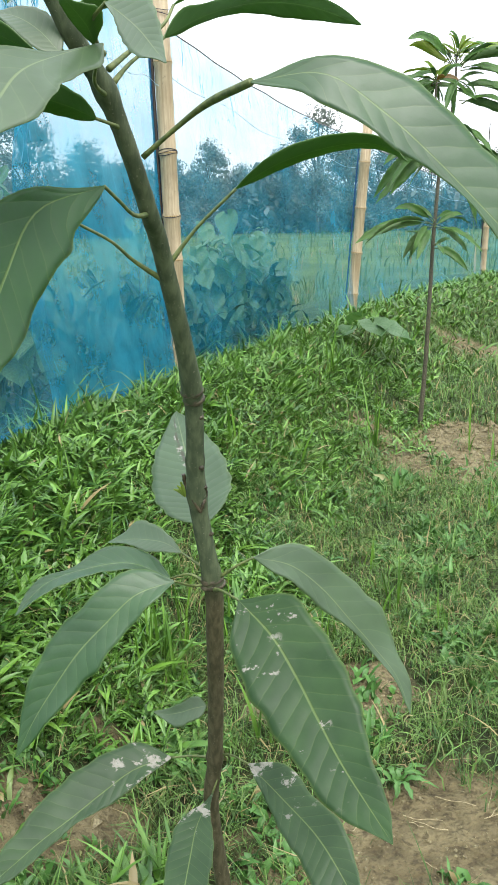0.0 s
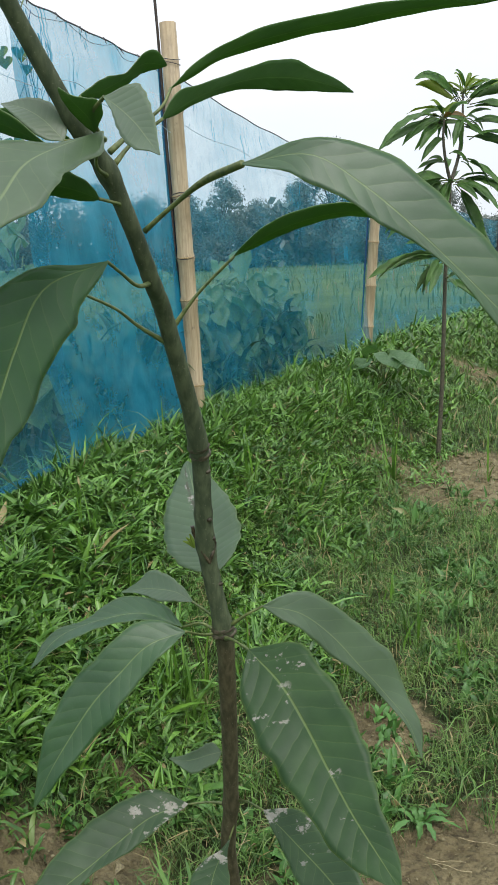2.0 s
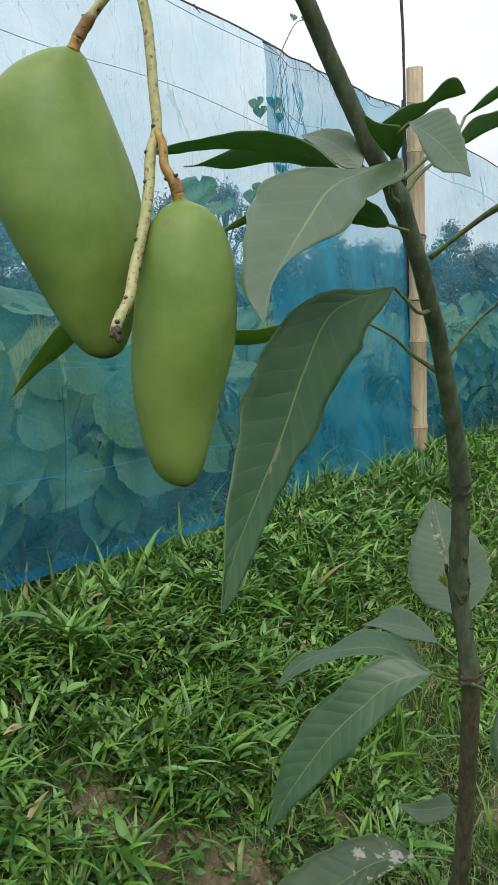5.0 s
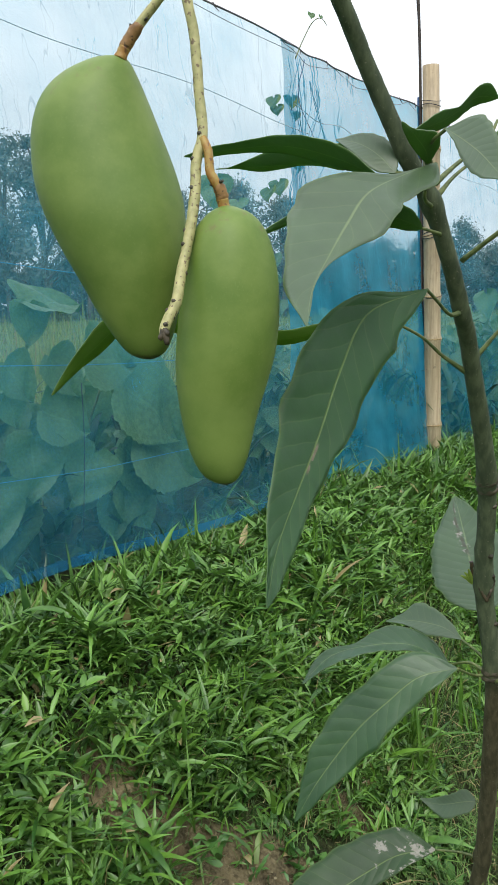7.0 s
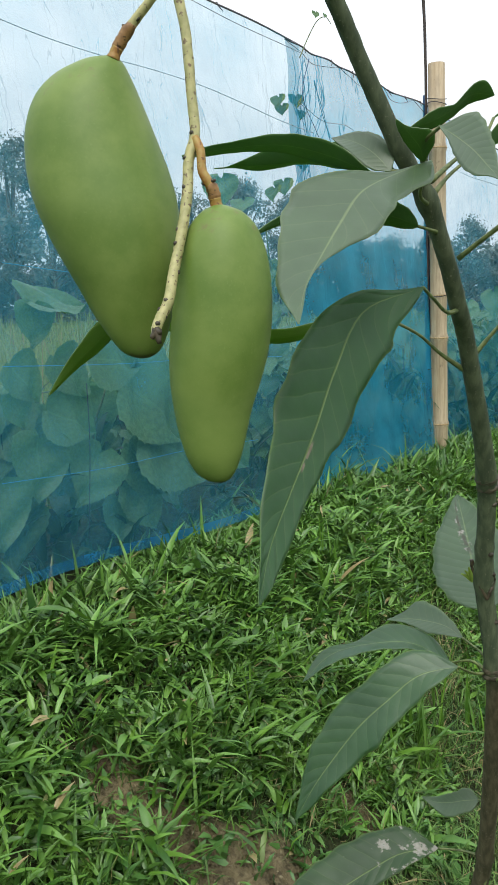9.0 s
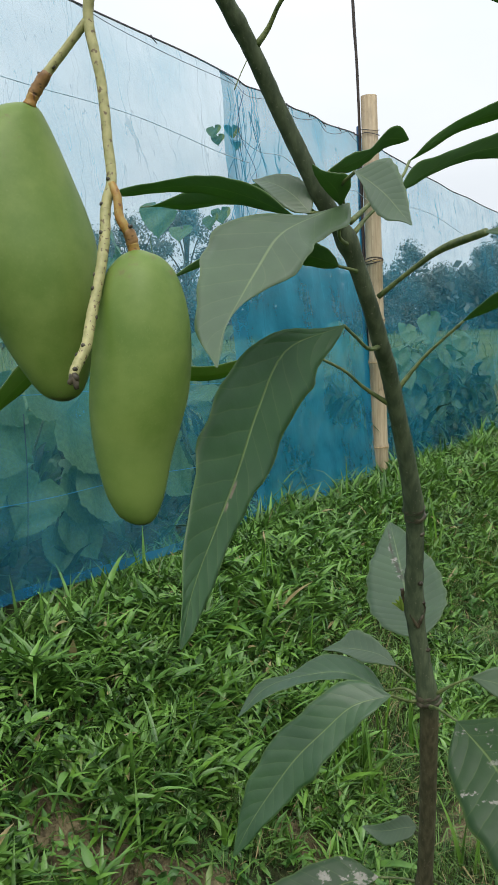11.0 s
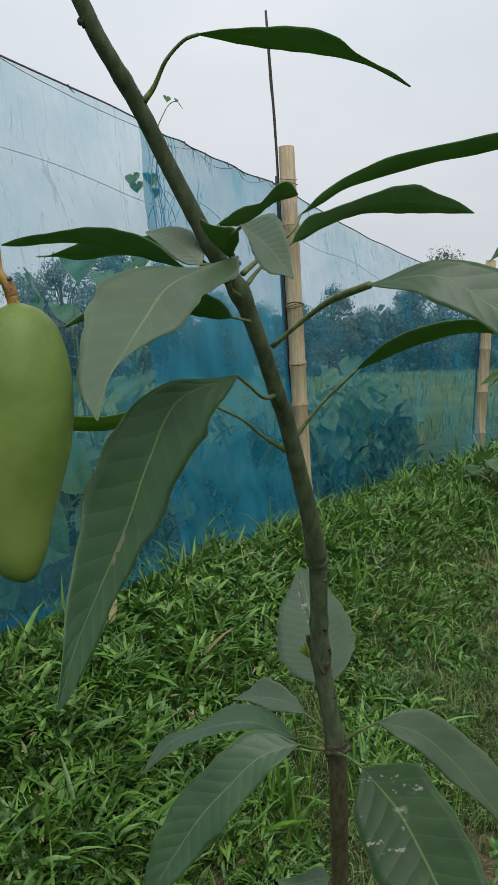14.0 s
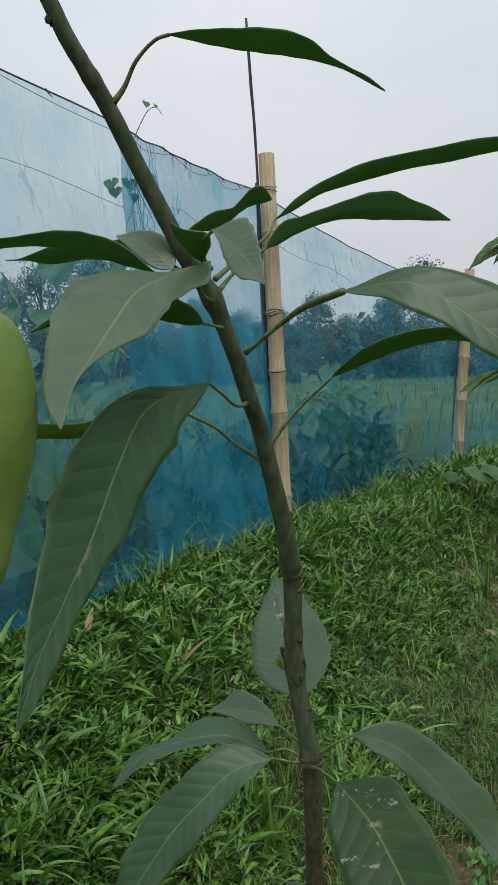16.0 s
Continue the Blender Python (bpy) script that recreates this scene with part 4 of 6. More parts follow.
mango_leaf(sapling, LEAF, [(-0.054, 0.865, 0.852), (-0.073, 0.863, 0.851), (-0.088, 0.815, 0.879)], [(-0.088, 0.815, 0.879), (-0.128, 0.802, 0.870), (-0.159, 0.788, 0.845), (-0.188, 0.775, 0.818), (-0.212, 0.762, 0.787), (-0.234, 0.748, 0.755), (-0.252, 0.735, 0.721)], 0.061, (0.274, -0.628, 0.728), fold=0.15, wave=0.02, sides=((0.8, 15.6, 21.5, 23.1, 24.5, 28.9, 23.2, 20.2, 14.1, 9.7, 0.6), (0.8, 22.8, 29.2, 30.0, 30.4, 32.5, 28.4, 26.5, 18.0, 8.7, 0.6)))
mango_leaf(sapling, LEAF_DRY, [(-0.065, 0.946, 0.562), (-0.089, 0.946, 0.566), (-0.120, 0.947, 0.563)], [(-0.120, 0.947, 0.563), (-0.166, 0.927, 0.560), (-0.205, 0.904, 0.543), (-0.240, 0.877, 0.528), (-0.273, 0.848, 0.518), (-0.301, 0.816, 0.510), (-0.327, 0.783, 0.505)], 0.060, (0.335, -0.440, 0.833), fold=0.15, wave=0.03, sides=((0.8, 13.2, 19.5, 19.5, 15.4, 9.5, 11.6, 12.7, 13.3, 10.0, 0.6), (0.8, 27.9, 36.3, 40.1, 42.6, 41.0, 37.8, 27.9, 24.8, 15.4, 0.6)))
mango_leaf(sapling, LEAF_DRY, [(-0.063, 0.938, 0.551), (-0.058, 0.932, 0.543), (-0.065, 0.926, 0.523)], [(-0.065, 0.926, 0.523), (-0.083, 0.886, 0.507), (-0.090, 0.845, 0.491), (-0.095, 0.803, 0.479), (-0.098, 0.761, 0.472)], 0.057, (0.083, -0.022, 0.996), fold=0.12, wave=0.03, sides=((0.8, 6.0, 16.2, 23.5, 27.1, 28.7, 27.6, 27.2, 24.1, 15.3, 0.6), (0.8, 5.2, 17.1, 26.0, 27.7, 28.7, 27.1, 25.4, 23.3, 12.1, 0.6)))
mango_leaf(sapling, LEAF_SHEEN, [(-0.060, 0.916, 0.658), (-0.069, 0.939, 0.646)], [(-0.069, 0.939, 0.646), (-0.087, 0.939, 0.642), (-0.104, 0.940, 0.636), (-0.122, 0.944, 0.631), (-0.140, 0.949, 0.632)], 0.029, (-0.359, -0.743, 0.565), fold=0.2, wave=0.03, sides=((0.8, 11.5, 14.5, 15.6, 16.5, 18.4, 16.9, 11.3, 6.5, 3.4, 0.6), (0.8, 12.3, 14.6, 12.5, 10.9, 10.3, 9.1, 7.7, 6.0, 3.5, 0.6)))
mango_leaf(sapling, LEAF_SHEEN, [(-0.045, 0.868, 0.857), (-0.022, 0.857, 0.877), (-0.002, 0.853, 0.889)], [(-0.002, 0.853, 0.889), (0.040, 0.865, 0.873), (0.076, 0.870, 0.841), (0.106, 0.871, 0.803), (0.136, 0.871, 0.765), (0.163, 0.862, 0.730), (0.177, 0.847, 0.691)], 0.054, (0.464, -0.764, 0.449), fold=0.10, wave=0.03, sides=((0.8, 18.8, 29.0, 29.8, 35.2, 37.6, 38.8, 26.6, 16.0, 11.5, 0.6), (0.8, 14.3, 18.1, 19.7, 18.5, 10.0, 6.1, 6.6, 6.5, 3.2, 0.6)))
mango_leaf(sapling, LEAF_SCARRED, [(-0.047, 0.854, 0.850), (-0.038, 0.836, 0.857), (-0.018, 0.795, 0.865)], [(-0.018, 0.795, 0.865), (0.016, 0.763, 0.840), (0.040, 0.730, 0.811), (0.059, 0.698, 0.784), (0.078, 0.665, 0.760), (0.098, 0.633, 0.741), (0.117, 0.600, 0.725)], 0.098, (-0.192, -0.643, 0.741), fold=0.12, wave=0.02, sides=((0.8, 40.2, 44.6, 47.0, 46.0, 44.2, 37.4, 28.2, 21.7, 14.6, 0.6), (0.8, 40.6, 47.1, 51.4, 46.7, 44.1, 37.1, 35.2, 30.4, 16.6, 0.6)))
mango_leaf(sapling, LEAF_DRY, [(-0.061, 0.948, 0.565), (-0.038, 0.909, 0.593), (-0.015, 0.880, 0.601)], [(-0.015, 0.880, 0.601), (0.025, 0.843, 0.580), (0.062, 0.803, 0.563), (0.088, 0.766, 0.542), (0.108, 0.730, 0.518)], 0.063, (-0.230, -0.522, 0.822), fold=0.12, wave=0.03, sides=((0.8, 23.7, 33.1, 29.8, 27.2, 31.2, 30.2, 24.5, 17.8, 10.9, 0.6), (0.8, 8.9, 16.1, 23.5, 30.1, 31.2, 32.6, 34.6, 29.8, 18.7, 0.6)))
mango_leaf(sapling, LEAF_SHEEN, [(-0.102, 0.705, 1.349), (-0.111, 0.667, 1.357), (-0.100, 0.646, 1.380)], [(-0.100, 0.646, 1.380), (-0.124, 0.615, 1.368), (-0.144, 0.583, 1.353), (-0.154, 0.552, 1.329), (-0.161, 0.520, 1.305), (-0.165, 0.488, 1.284), (-0.163, 0.459, 1.261)], 0.071, (0.303, -0.605, 0.736), fold=0.10, wave=0.03, sides=((0.8, 24.1, 23.7, 27.3, 30.3, 26.7, 11.3, 3.0, 0.2, 1.3, 0.6), (0.8, 2.0, 6.2, 20.1, 41.0, 42.0, 37.1, 29.5, 22.3, 14.7, 0.6)))
mango_leaf(sapling, LEAF_TORN, [(-0.083, 0.745, 1.262), (-0.092, 0.708, 1.260), (-0.101, 0.682, 1.272), (-0.108, 0.662, 1.282)], [(-0.108, 0.662, 1.282), (-0.150, 0.619, 1.265), (-0.165, 0.575, 1.222), (-0.173, 0.536, 1.180), (-0.179, 0.491, 1.147), (-0.182, 0.444, 1.119), (-0.175, 0.395, 1.099)], 0.068, (0.771, -0.484, 0.414), fold=0.14, wave=0.03, torn=0.25, sides=((0.8, 24.3, 36.3, 29.0, 26.9, 21.3, 20.4, 12.4, 14.4, 9.9, 0.6), (0.8, 8.0, 22.5, 35.8, 40.8, 41.1, 32.2, 25.1, 12.7, 6.8, 0.6)))
mango_leaf(sapling, LEAF_SHEEN, [(-0.106, 0.655, 1.381), (-0.104, 0.633, 1.392), (-0.090, 0.612, 1.399)], [(-0.090, 0.612, 1.399), (-0.076, 0.597, 1.387), (-0.064, 0.581, 1.375), (-0.054, 0.566, 1.362), (-0.045, 0.550, 1.350)], 0.029, (-0.201, -0.787, 0.583), fold=0.12, wave=0.02, sides=((0.8, 17.2, 22.1, 20.5, 17.9, 14.7, 12.0, 9.1, 5.8, 3.0, 0.6), (0.8, 3.2, 5.6, 8.8, 11.5, 13.2, 14.0, 13.2, 10.6, 4.1, 0.6)))
mango_leaf(sapling, LEAF_SHEEN, [(-0.108, 0.665, 1.383), (-0.111, 0.652, 1.396), (-0.117, 0.655, 1.408)], [(-0.117, 0.655, 1.408), (-0.101, 0.671, 1.415), (-0.086, 0.688, 1.426), (-0.072, 0.704, 1.439), (-0.055, 0.720, 1.440)], 0.020, (-0.312, 0.668, 0.676), fold=0.15, wave=0.02, sides=((0.8, 3.8, 7.2, 9.6, 10.3, 9.1, 7.7, 9.0, 8.8, 5.5, 0.6), (0.8, 4.4, 7.8, 8.5, 6.4, 3.6, 3.9, 6.2, 10.8, 8.4, 0.6)))
mango_leaf(sapling, LEAF_SHEEN, [(-0.103, 0.666, 1.377), (-0.106, 0.645, 1.380)], [(-0.106, 0.645, 1.380), (-0.107, 0.632, 1.388), (-0.111, 0.620, 1.394), (-0.116, 0.610, 1.400), (-0.122, 0.607, 1.406)], 0.021, (-0.322, 0.633, 0.704), fold=0.15, wave=0.02, sides=((0.8, 5.8, 10.9, 14.0, 13.8, 10.3, 6.4, 3.2, 1.5, 1.1, 0.6), (0.8, 4.1, 6.2, 7.2, 7.2, 7.1, 6.6, 5.6, 5.0, 3.3, 0.6)))
mango_leaf(sapling, LEAF_SHEEN, [(-0.116, 0.684, 1.378), (-0.134, 0.661, 1.377)], [(-0.134, 0.661, 1.377), (-0.150, 0.668, 1.394), (-0.167, 0.674, 1.405), (-0.187, 0.682, 1.411)], 0.030, (0.12, -0.78, 0.62), fold=0.10, wave=0.02, sides=((0.8, 10.0, 14.0, 15.0, 15.0, 14.5, 13.0, 11.0, 8.0, 4.5, 0.6), (0.8, 9.0, 13.0, 15.0, 15.5, 15.0, 13.5, 11.0, 8.0, 4.0, 0.6)))
mango_leaf(sapling, LEAF, [(-0.116, 0.675, 1.374), (-0.128, 0.662, 1.371), (-0.143, 0.648, 1.372)], [(-0.143, 0.648, 1.372), (-0.184, 0.662, 1.393), (-0.231, 0.680, 1.409), (-0.286, 0.705, 1.415), (-0.346, 0.732, 1.417)], 0.031, (0.377, 0.567, 0.733), fold=0.2, wave=0.03, sides=((0.8, 5.6, 12.0, 14.2, 12.8, 9.7, 8.2, 6.9, 5.5, 3.9, 0.6), (0.8, 6.8, 11.5, 15.1, 18.1, 11.9, 8.4, 7.0, 7.1, 5.3, 0.6)))
mango_leaf(sapling, LEAF, [(-0.116, 0.685, 1.375), (-0.134, 0.680, 1.380)], [(-0.134, 0.680, 1.380), (-0.181, 0.698, 1.393), (-0.245, 0.730, 1.401), (-0.328, 0.773, 1.409)], 0.029, (0.329, 0.422, 0.845), fold=0.50, wave=0.12)
mango_leaf(sapling, LEAF, [(-0.096, 0.712, 1.327), (-0.104, 0.691, 1.330), (-0.114, 0.679, 1.333)], [(-0.114, 0.679, 1.333), (-0.131, 0.654, 1.340), (-0.157, 0.637, 1.346), (-0.194, 0.616, 1.344), (-0.229, 0.583, 1.327)], 0.026, (-0.517, 0.580, 0.630), fold=0.30, wave=0.06)
mango_leaf(sapling, LEAF_YELLOW, [(-0.081, 0.775, 1.203), (-0.103, 0.758, 1.221), (-0.120, 0.742, 1.239), (-0.145, 0.724, 1.255)], [(-0.145, 0.724, 1.255), (-0.194, 0.711, 1.250), (-0.240, 0.685, 1.242), (-0.296, 0.641, 1.251), (-0.348, 0.610, 1.266), (-0.378, 0.580, 1.240), (-0.404, 0.555, 1.205)], 0.024, (-0.565, 0.666, 0.487), fold=0.30, wave=0.04, sides=((0.8, 5.0, 7.0, 8.0, 8.5, 9.0, 9.5, 10.5, 11.0, 6.5, 0.6), (0.8, 4.0, 6.0, 7.0, 8.0, 8.5, 9.0, 10.0, 10.0, 6.0, 0.6)))
mango_leaf(sapling, LEAF, [(-0.103, 0.704, 1.362), (-0.089, 0.719, 1.380), (-0.064, 0.739, 1.401)], [(-0.064, 0.739, 1.401), (-0.028, 0.787, 1.428), (0.017, 0.846, 1.449), (0.068, 0.901, 1.456), (0.123, 0.952, 1.449)], 0.030, (-0.721, 0.560, 0.409), fold=0.15, wave=0.03, sides=((0.8, 5.3, 5.4, 5.5, 7.7, 10.0, 12.8, 13.5, 10.7, 6.0, 0.6), (0.8, 13.3, 10.7, 8.7, 9.4, 12.9, 15.9, 16.7, 10.3, 8.1, 0.6)))
mango_leaf(sapling, LEAF, [(-0.105, 0.697, 1.371), (-0.088, 0.718, 1.389), (-0.064, 0.733, 1.409), (-0.054, 0.738, 1.417)], [(-0.056, 0.748, 1.427), (-0.033, 0.759, 1.443), (-0.003, 0.778, 1.461), (0.033, 0.787, 1.472), (0.086, 0.795, 1.482), (0.138, 0.799, 1.489), (0.194, 0.791, 1.491), (0.232, 0.783, 1.490), (0.274, 0.781, 1.496)], 0.020, (-0.219, 0.622, 0.752), fold=0.30, wave=0.05, shape=tailed_shape)
mango_leaf(sapling, LEAF, [(-0.083, 0.710, 1.306), (-0.056, 0.698, 1.325), (-0.027, 0.679, 1.342), (0.007, 0.628, 1.349)], [(0.007, 0.628, 1.349), (0.058, 0.620, 1.352), (0.099, 0.612, 1.325), (0.135, 0.604, 1.292), (0.169, 0.596, 1.257), (0.203, 0.588, 1.221), (0.240, 0.580, 1.188)], 0.050, (0.061, -0.885, 0.462), fold=0.08, wave=0.02, sides=((0.8, 8.1, 17.6, 31.2, 32.8, 31.7, 32.1, 29.8, 25.0, 15.0, 0.6), (0.8, 14.6, 24.4, 18.3, 17.6, 9.1, 5.1, 6.4, 10.1, 6.9, 0.6)), stalk_r=(0.0026, 0.0020, 0.0024, 0.0034, 0.0030))
mango_leaf(sapling, LEAF, [(-0.073, 0.776, 1.216), (-0.046, 0.776, 1.248), (-0.009, 0.764, 1.281)], [(-0.009, 0.764, 1.281), (0.033, 0.743, 1.302), (0.080, 0.729, 1.313), (0.111, 0.716, 1.311), (0.132, 0.703, 1.297)], 0.021, (0.174, 0.605, 0.777), fold=0.30, wave=0.03)
mango_leaf(sapling, LEAF, [(-0.164, 0.615, 1.500), (-0.154, 0.614, 1.511), (-0.142, 0.606, 1.526), (-0.126, 0.600, 1.537), (-0.113, 0.594, 1.538)], [(-0.113, 0.594, 1.538), (-0.072, 0.602, 1.535), (-0.031, 0.608, 1.528), (0.007, 0.622, 1.516), (0.043, 0.639, 1.499)], 0.020, (0.003, 0.628, 0.778), fold=0.15, wave=0.03, sides=((0.8, 4.7, 7.5, 9.0, 9.8, 9.1, 6.6, 3.1, 1.0, 0.8, 0.6), (0.8, 4.3, 6.1, 7.5, 9.4, 10.7, 10.1, 4.5, 2.3, 2.7, 0.6)))

trunk_r = [0.0125, 0.0112, 0.0104, 0.0100, 0.0100, 0.0106, 0.0106, 0.0096, 0.0096, 0.0084, 0.0081, 0.0075, 0.0079, 0.0077, 0.0070, 0.0068, 0.0064, 0.0060, 0.0055]
along = np.linspace(0, len(TRUNK) + 1, 221)
swollen = np.interp(along, np.arange(len(TRUNK) + 2), trunk_r + [0.005, 0.004])
for at, fat, far in ((6.0, 0.0030, 0.05), (6.12, 0.0016, 0.10), (7.05, 0.0026, 0.12), (7.35, 0.0014, 0.06), (8.0, 0.0018, 0.05), (8.12, 0.0012, 0.08), (12.0, 0.0022, 0.25), (3.0, 0.0020, 0.08), (13.1, 0.0010, 0.1), (15.4, 0.0008, 0.1)):
    swollen += fat * np.exp(-(((along - at) / far) ** 2))
part("trunk", tube("trunk", TRUNK + [(-0.252, 0.508, 1.590), PEDUNCLE[-1]], list(swollen), BARK, 220, 16, 0.03), sapling, "greenish stem, brown and rough lower down")


def ring_node(at, way, r, fat, label="raised leaf-scar ring"):
    at, way = np.array(at), np.array(way, float)
    way /= np.linalg.norm(way)
    pts = [at + way * k for k in (-0.005, -0.0025, 0, 0.0025, 0.005)]
    part("node", tube("node", pts, [r * 0.97, r + fat * 0.8, r + fat, r + fat * 0.7, r * 0.97], RING, 8, 16, 0.08), sapling, label)


for i, back_by, fat in ((6, 0.0, 0.0060), (6, 0.06, 0.0040), (8, 0.0, 0.0032), (8, -0.07, 0.0026)):
    a, b = np.array(TRUNK[i]), np.array(TRUNK[i + 1])
    ring_node(a + (b - a) * back_by, b - a, trunk_r[i], fat * 0.7)
for i, t, side, size in ((7, 0.30, (0.8, -0.8, 0.1), 0.006), (8, -0.22, (0.5, -1, 0), 0.007), (6, 0.6, (1, -0.5, 0), 0.004), (12, 0.2, (-0.7, -0.7, 0.3), 0.005), (16, 0.3, (-1, -0.2, 0.2), 0.007)):
    a, b = np.array(TRUNK[i]), np.array(TRUNK[i + 1])
    c = a + (b - a) * t
    w = np.array(side, float) / np.linalg.norm(side)
    part("bud_scar", tube("bud_scar", [c + w * trunk_r[i] * 0.6, c + w * (trunk_r[i] - size * 0.06), c + w * (trunk_r[i] + size * 0.05) + np.array((0, 0, 0.002))], [size * 0.7, size * 0.55, size * 0.25], RING, 6, 9, 0.3, i), sapling, "corky brown bud scar")
for ridge in (((-0.0767, 0.8519, 0.9881), (-0.0747, 0.8551, 0.9747), (-0.0687, 0.8495, 0.9643), (-0.0635, 0.8491, 0.9534), (-0.0594, 0.8500, 0.9442)),
              ((-0.0537, 0.8498, 0.9746), (-0.0527, 0.8547, 0.9659), (-0.0558, 0.8506, 0.9554), (-0.0594, 0.8500, 0.9442))):
    part("graft_scar", tube("graft_scar", ridge, [0.0022, 0.0018, 0.0024, 0.0014], SCAR, 22, 8, 0.35, 7), sapling, "corky dark ridge of an old graft")
shoot = np.array(TRUNK[7]) + np.array((-0.012, -0.010, 0.004))
for k in range(3):
    tip = shoot + np.array((-0.012 + 0.004 * k, -0.004, 0.010 + 0.004 * k))
    part("young_shoot", leaf_mesh("young_shoot", [shoot, (shoot + tip) / 2 + np.array((0, 0, 0.002)), tip], 0.004, (0.2, -1, 0.4), YOUNG, 0.3, 0.0, 6, 2, k), sapling, "tiny yellow-green shoot")

part("fruit_stalk", tube("fruit_stalk", PEDUNCLE, [0.0026, 0.0033, 0.0035, 0.0034, 0.0036, 0.0035, 0.0034, 0.0034, 0.0036, 0.0042], PEDUNCLE_SKIN, 90, 12, 0.06, 5), sapling, "yellow-green knobbly fruit stalk")
stub = np.array(PEDUNCLE[0])
for k, (dx, dz) in enumerate(((0.002, -0.004), (-0.003, -0.001), (0.003, 0.002))):
    part("stalk_stub", tube("stalk_stub", [stub + np.array((0, 0, 0.004)), stub + np.array((dx, -0.002, dz))], [0.0028, 0.0014], SCAR, 4, 7, 0.2, k), sapling, "dark dry stalk end")
rngk = np.random.default_rng(2)
knobs = smooth_line(PEDUNCLE, 90)
for k in range(3, 60, 3):
    a = rngk.uniform(0, 6.28)
    w = np.array((math.cos(a), math.sin(a), 0.3))
    part("stalk_scar", tube("stalk_scar", [knobs[k] + w * 0.0018, knobs[k] + w * 0.0040], [0.0020, 0.0012], RING, 3, 7, 0.15, k), sapling)


def mango(knots, stalk, tilt, upper, label):
    """A long green mango hung by its stalk; knots: its middle and half width at heights from shoulder to tip."""
    knots = np.array(knots)
    top, bottom = knots[0, :3], knots[-1, :3]
    fruit = thing("mango", tuple(top), label, "mango", "mangoes on one stalk")
    n, sides = 60, 40
    grow = np.concatenate([knots[:, :3], knots[:, 3:] ** 2 * 100], 1)
    fine = smooth_line(grow, 600)
    fine[:, 3] = np.maximum(fine[:, 3], 0)
    z = top[2] + (bottom[2] - top[2]) * (1 - np.cos(np.linspace(0, math.pi, n + 1))) / 2
    level = [np.interp(-z, -fine[:, 2], fine[:, k]) for k in (0, 1, 3)]
    u, v = np.array((0.90, 0.436, 0.0)), np.array((-0.436 * math.cos(tilt), 0.90 * math.cos(tilt), math.sin(tilt))) * 0.9
    verts, faces = [], []
    for i in range(n + 1):
        r = max(math.sqrt(level[2][i] / 100), 0.0006)
        for j in range(sides):
            a = 2 * math.pi * j / sides
            swell = 1 + 0.012 * math.sin(2 * a + 3 * i / n) * math.sin(math.pi * i / n)
            verts.append(np.array((level[0][i], level[1][i], z[i])) + r * swell * (u * math.cos(a) + v * math.sin(a)))
    for i in range(n):
        for j in range(sides):
            q = (j + 1) % sides
            faces.append((i * sides + j, (i + 1) * sides + j, (i + 1) * sides + q, i * sides + q))
    faces.append(tuple(range(sides)))
    faces.append(tuple(n * sides + j for j in range(sides))[::-1])
    me = mesh_from("fruit", verts, faces, [MANGO], [((top[2] - v[2]) / (top[2] - bottom[2]), 0.5) for v in verts])
    part("fruit", me, fruit, "smooth unripe green skin")
    line = smooth_line([tuple(p) for p in stalk], 60)
    part("stem", tube("stem", line[:38], [0.0030, 0.0029, 0.0031, 0.0034], upper, 24, 12, 0.05, 3), fruit, "smooth jointed fruit stem")
    part("joint", tube("joint", line[34:52], [0.0033, 0.0042, 0.0040, 0.0043, 0.0038], JOINT, 12, 12, 0.10, 5), fruit, "brown corky joint of the stem")
    part("neck", tube("neck", line[50:], [0.0040, 0.0038, 0.0046], PEDICEL, 10, 12, 0.05, 6), fruit)
    for k, q in enumerate((33, 36)):
        part("stem_stub", tube("stem_stub", [line[q], line[q] + np.array((0.0052 * (-1) ** k, -0.002, 0.0012))], [0.0016, 0.0009], SCAR, 4, 6, 0.2, k), fruit)
    part("tip_scar", tube("tip_scar", [bottom + np.array((0, 0, 0.0020)), bottom - np.array((0, 0, 0.0002))], [0.0026, 0.0014], SCAR, 3, 8), fruit)
    return fruit


mango(MANGO_A, STALK_A, radians(16), PEDUNCLE_SKIN, "long unripe green mango hanging slanted from its stalk")
mango(MANGO_B, STALK_B, radians(0), PEDICEL, "long unripe green mango hanging straight from its stalk")

# ---- the saplings farther along the row ----
sapling_2 = thing("mango_sapling", STEM_2[0], "slender mango sapling with three whorls of drooping leaves", "sapling", "mango saplings")
sapling_3 = thing("mango_sapling", STEM_3[0], "small leafy mango sapling in a patch of bare soil", "sapling", "mango saplings")
BARK_FAR = stem_material("far_bark", (0.05, 0.046, 0.033), (0.135, 0.12, 0.082))
part("trunk", tube("trunk", STEM_2, [0.015, 0.013, 0.012, 0.011, 0.0105, 0.010, 0.010], BARK_FAR, 40, 10, 0.03), sapling_2, "thin grey-brown stem")
part("shoot", tube("shoot", SHOOT_2A, [0.010, 0.009, 0.007, 0.005], BARK_FAR, 16, 8, 0.03), sapling_2)
part("shoot", tube("shoot", SHOOT_2B, [0.011, 0.009, 0.007, 0.005], BARK_FAR, 16, 8, 0.03), sapling_2)
part("trunk", tube("trunk", STEM_3, [0.011, 0.010, 0.009, 0.0085, 0.0075, 0.006], BARK_FAR, 30, 9, 0.03), sapling_3, "thin grey-brown stem")
far_leaf(sapling_2, (1.059, 4.755, 1.989), (0.803, 4.627, 2.082), YOUNG)
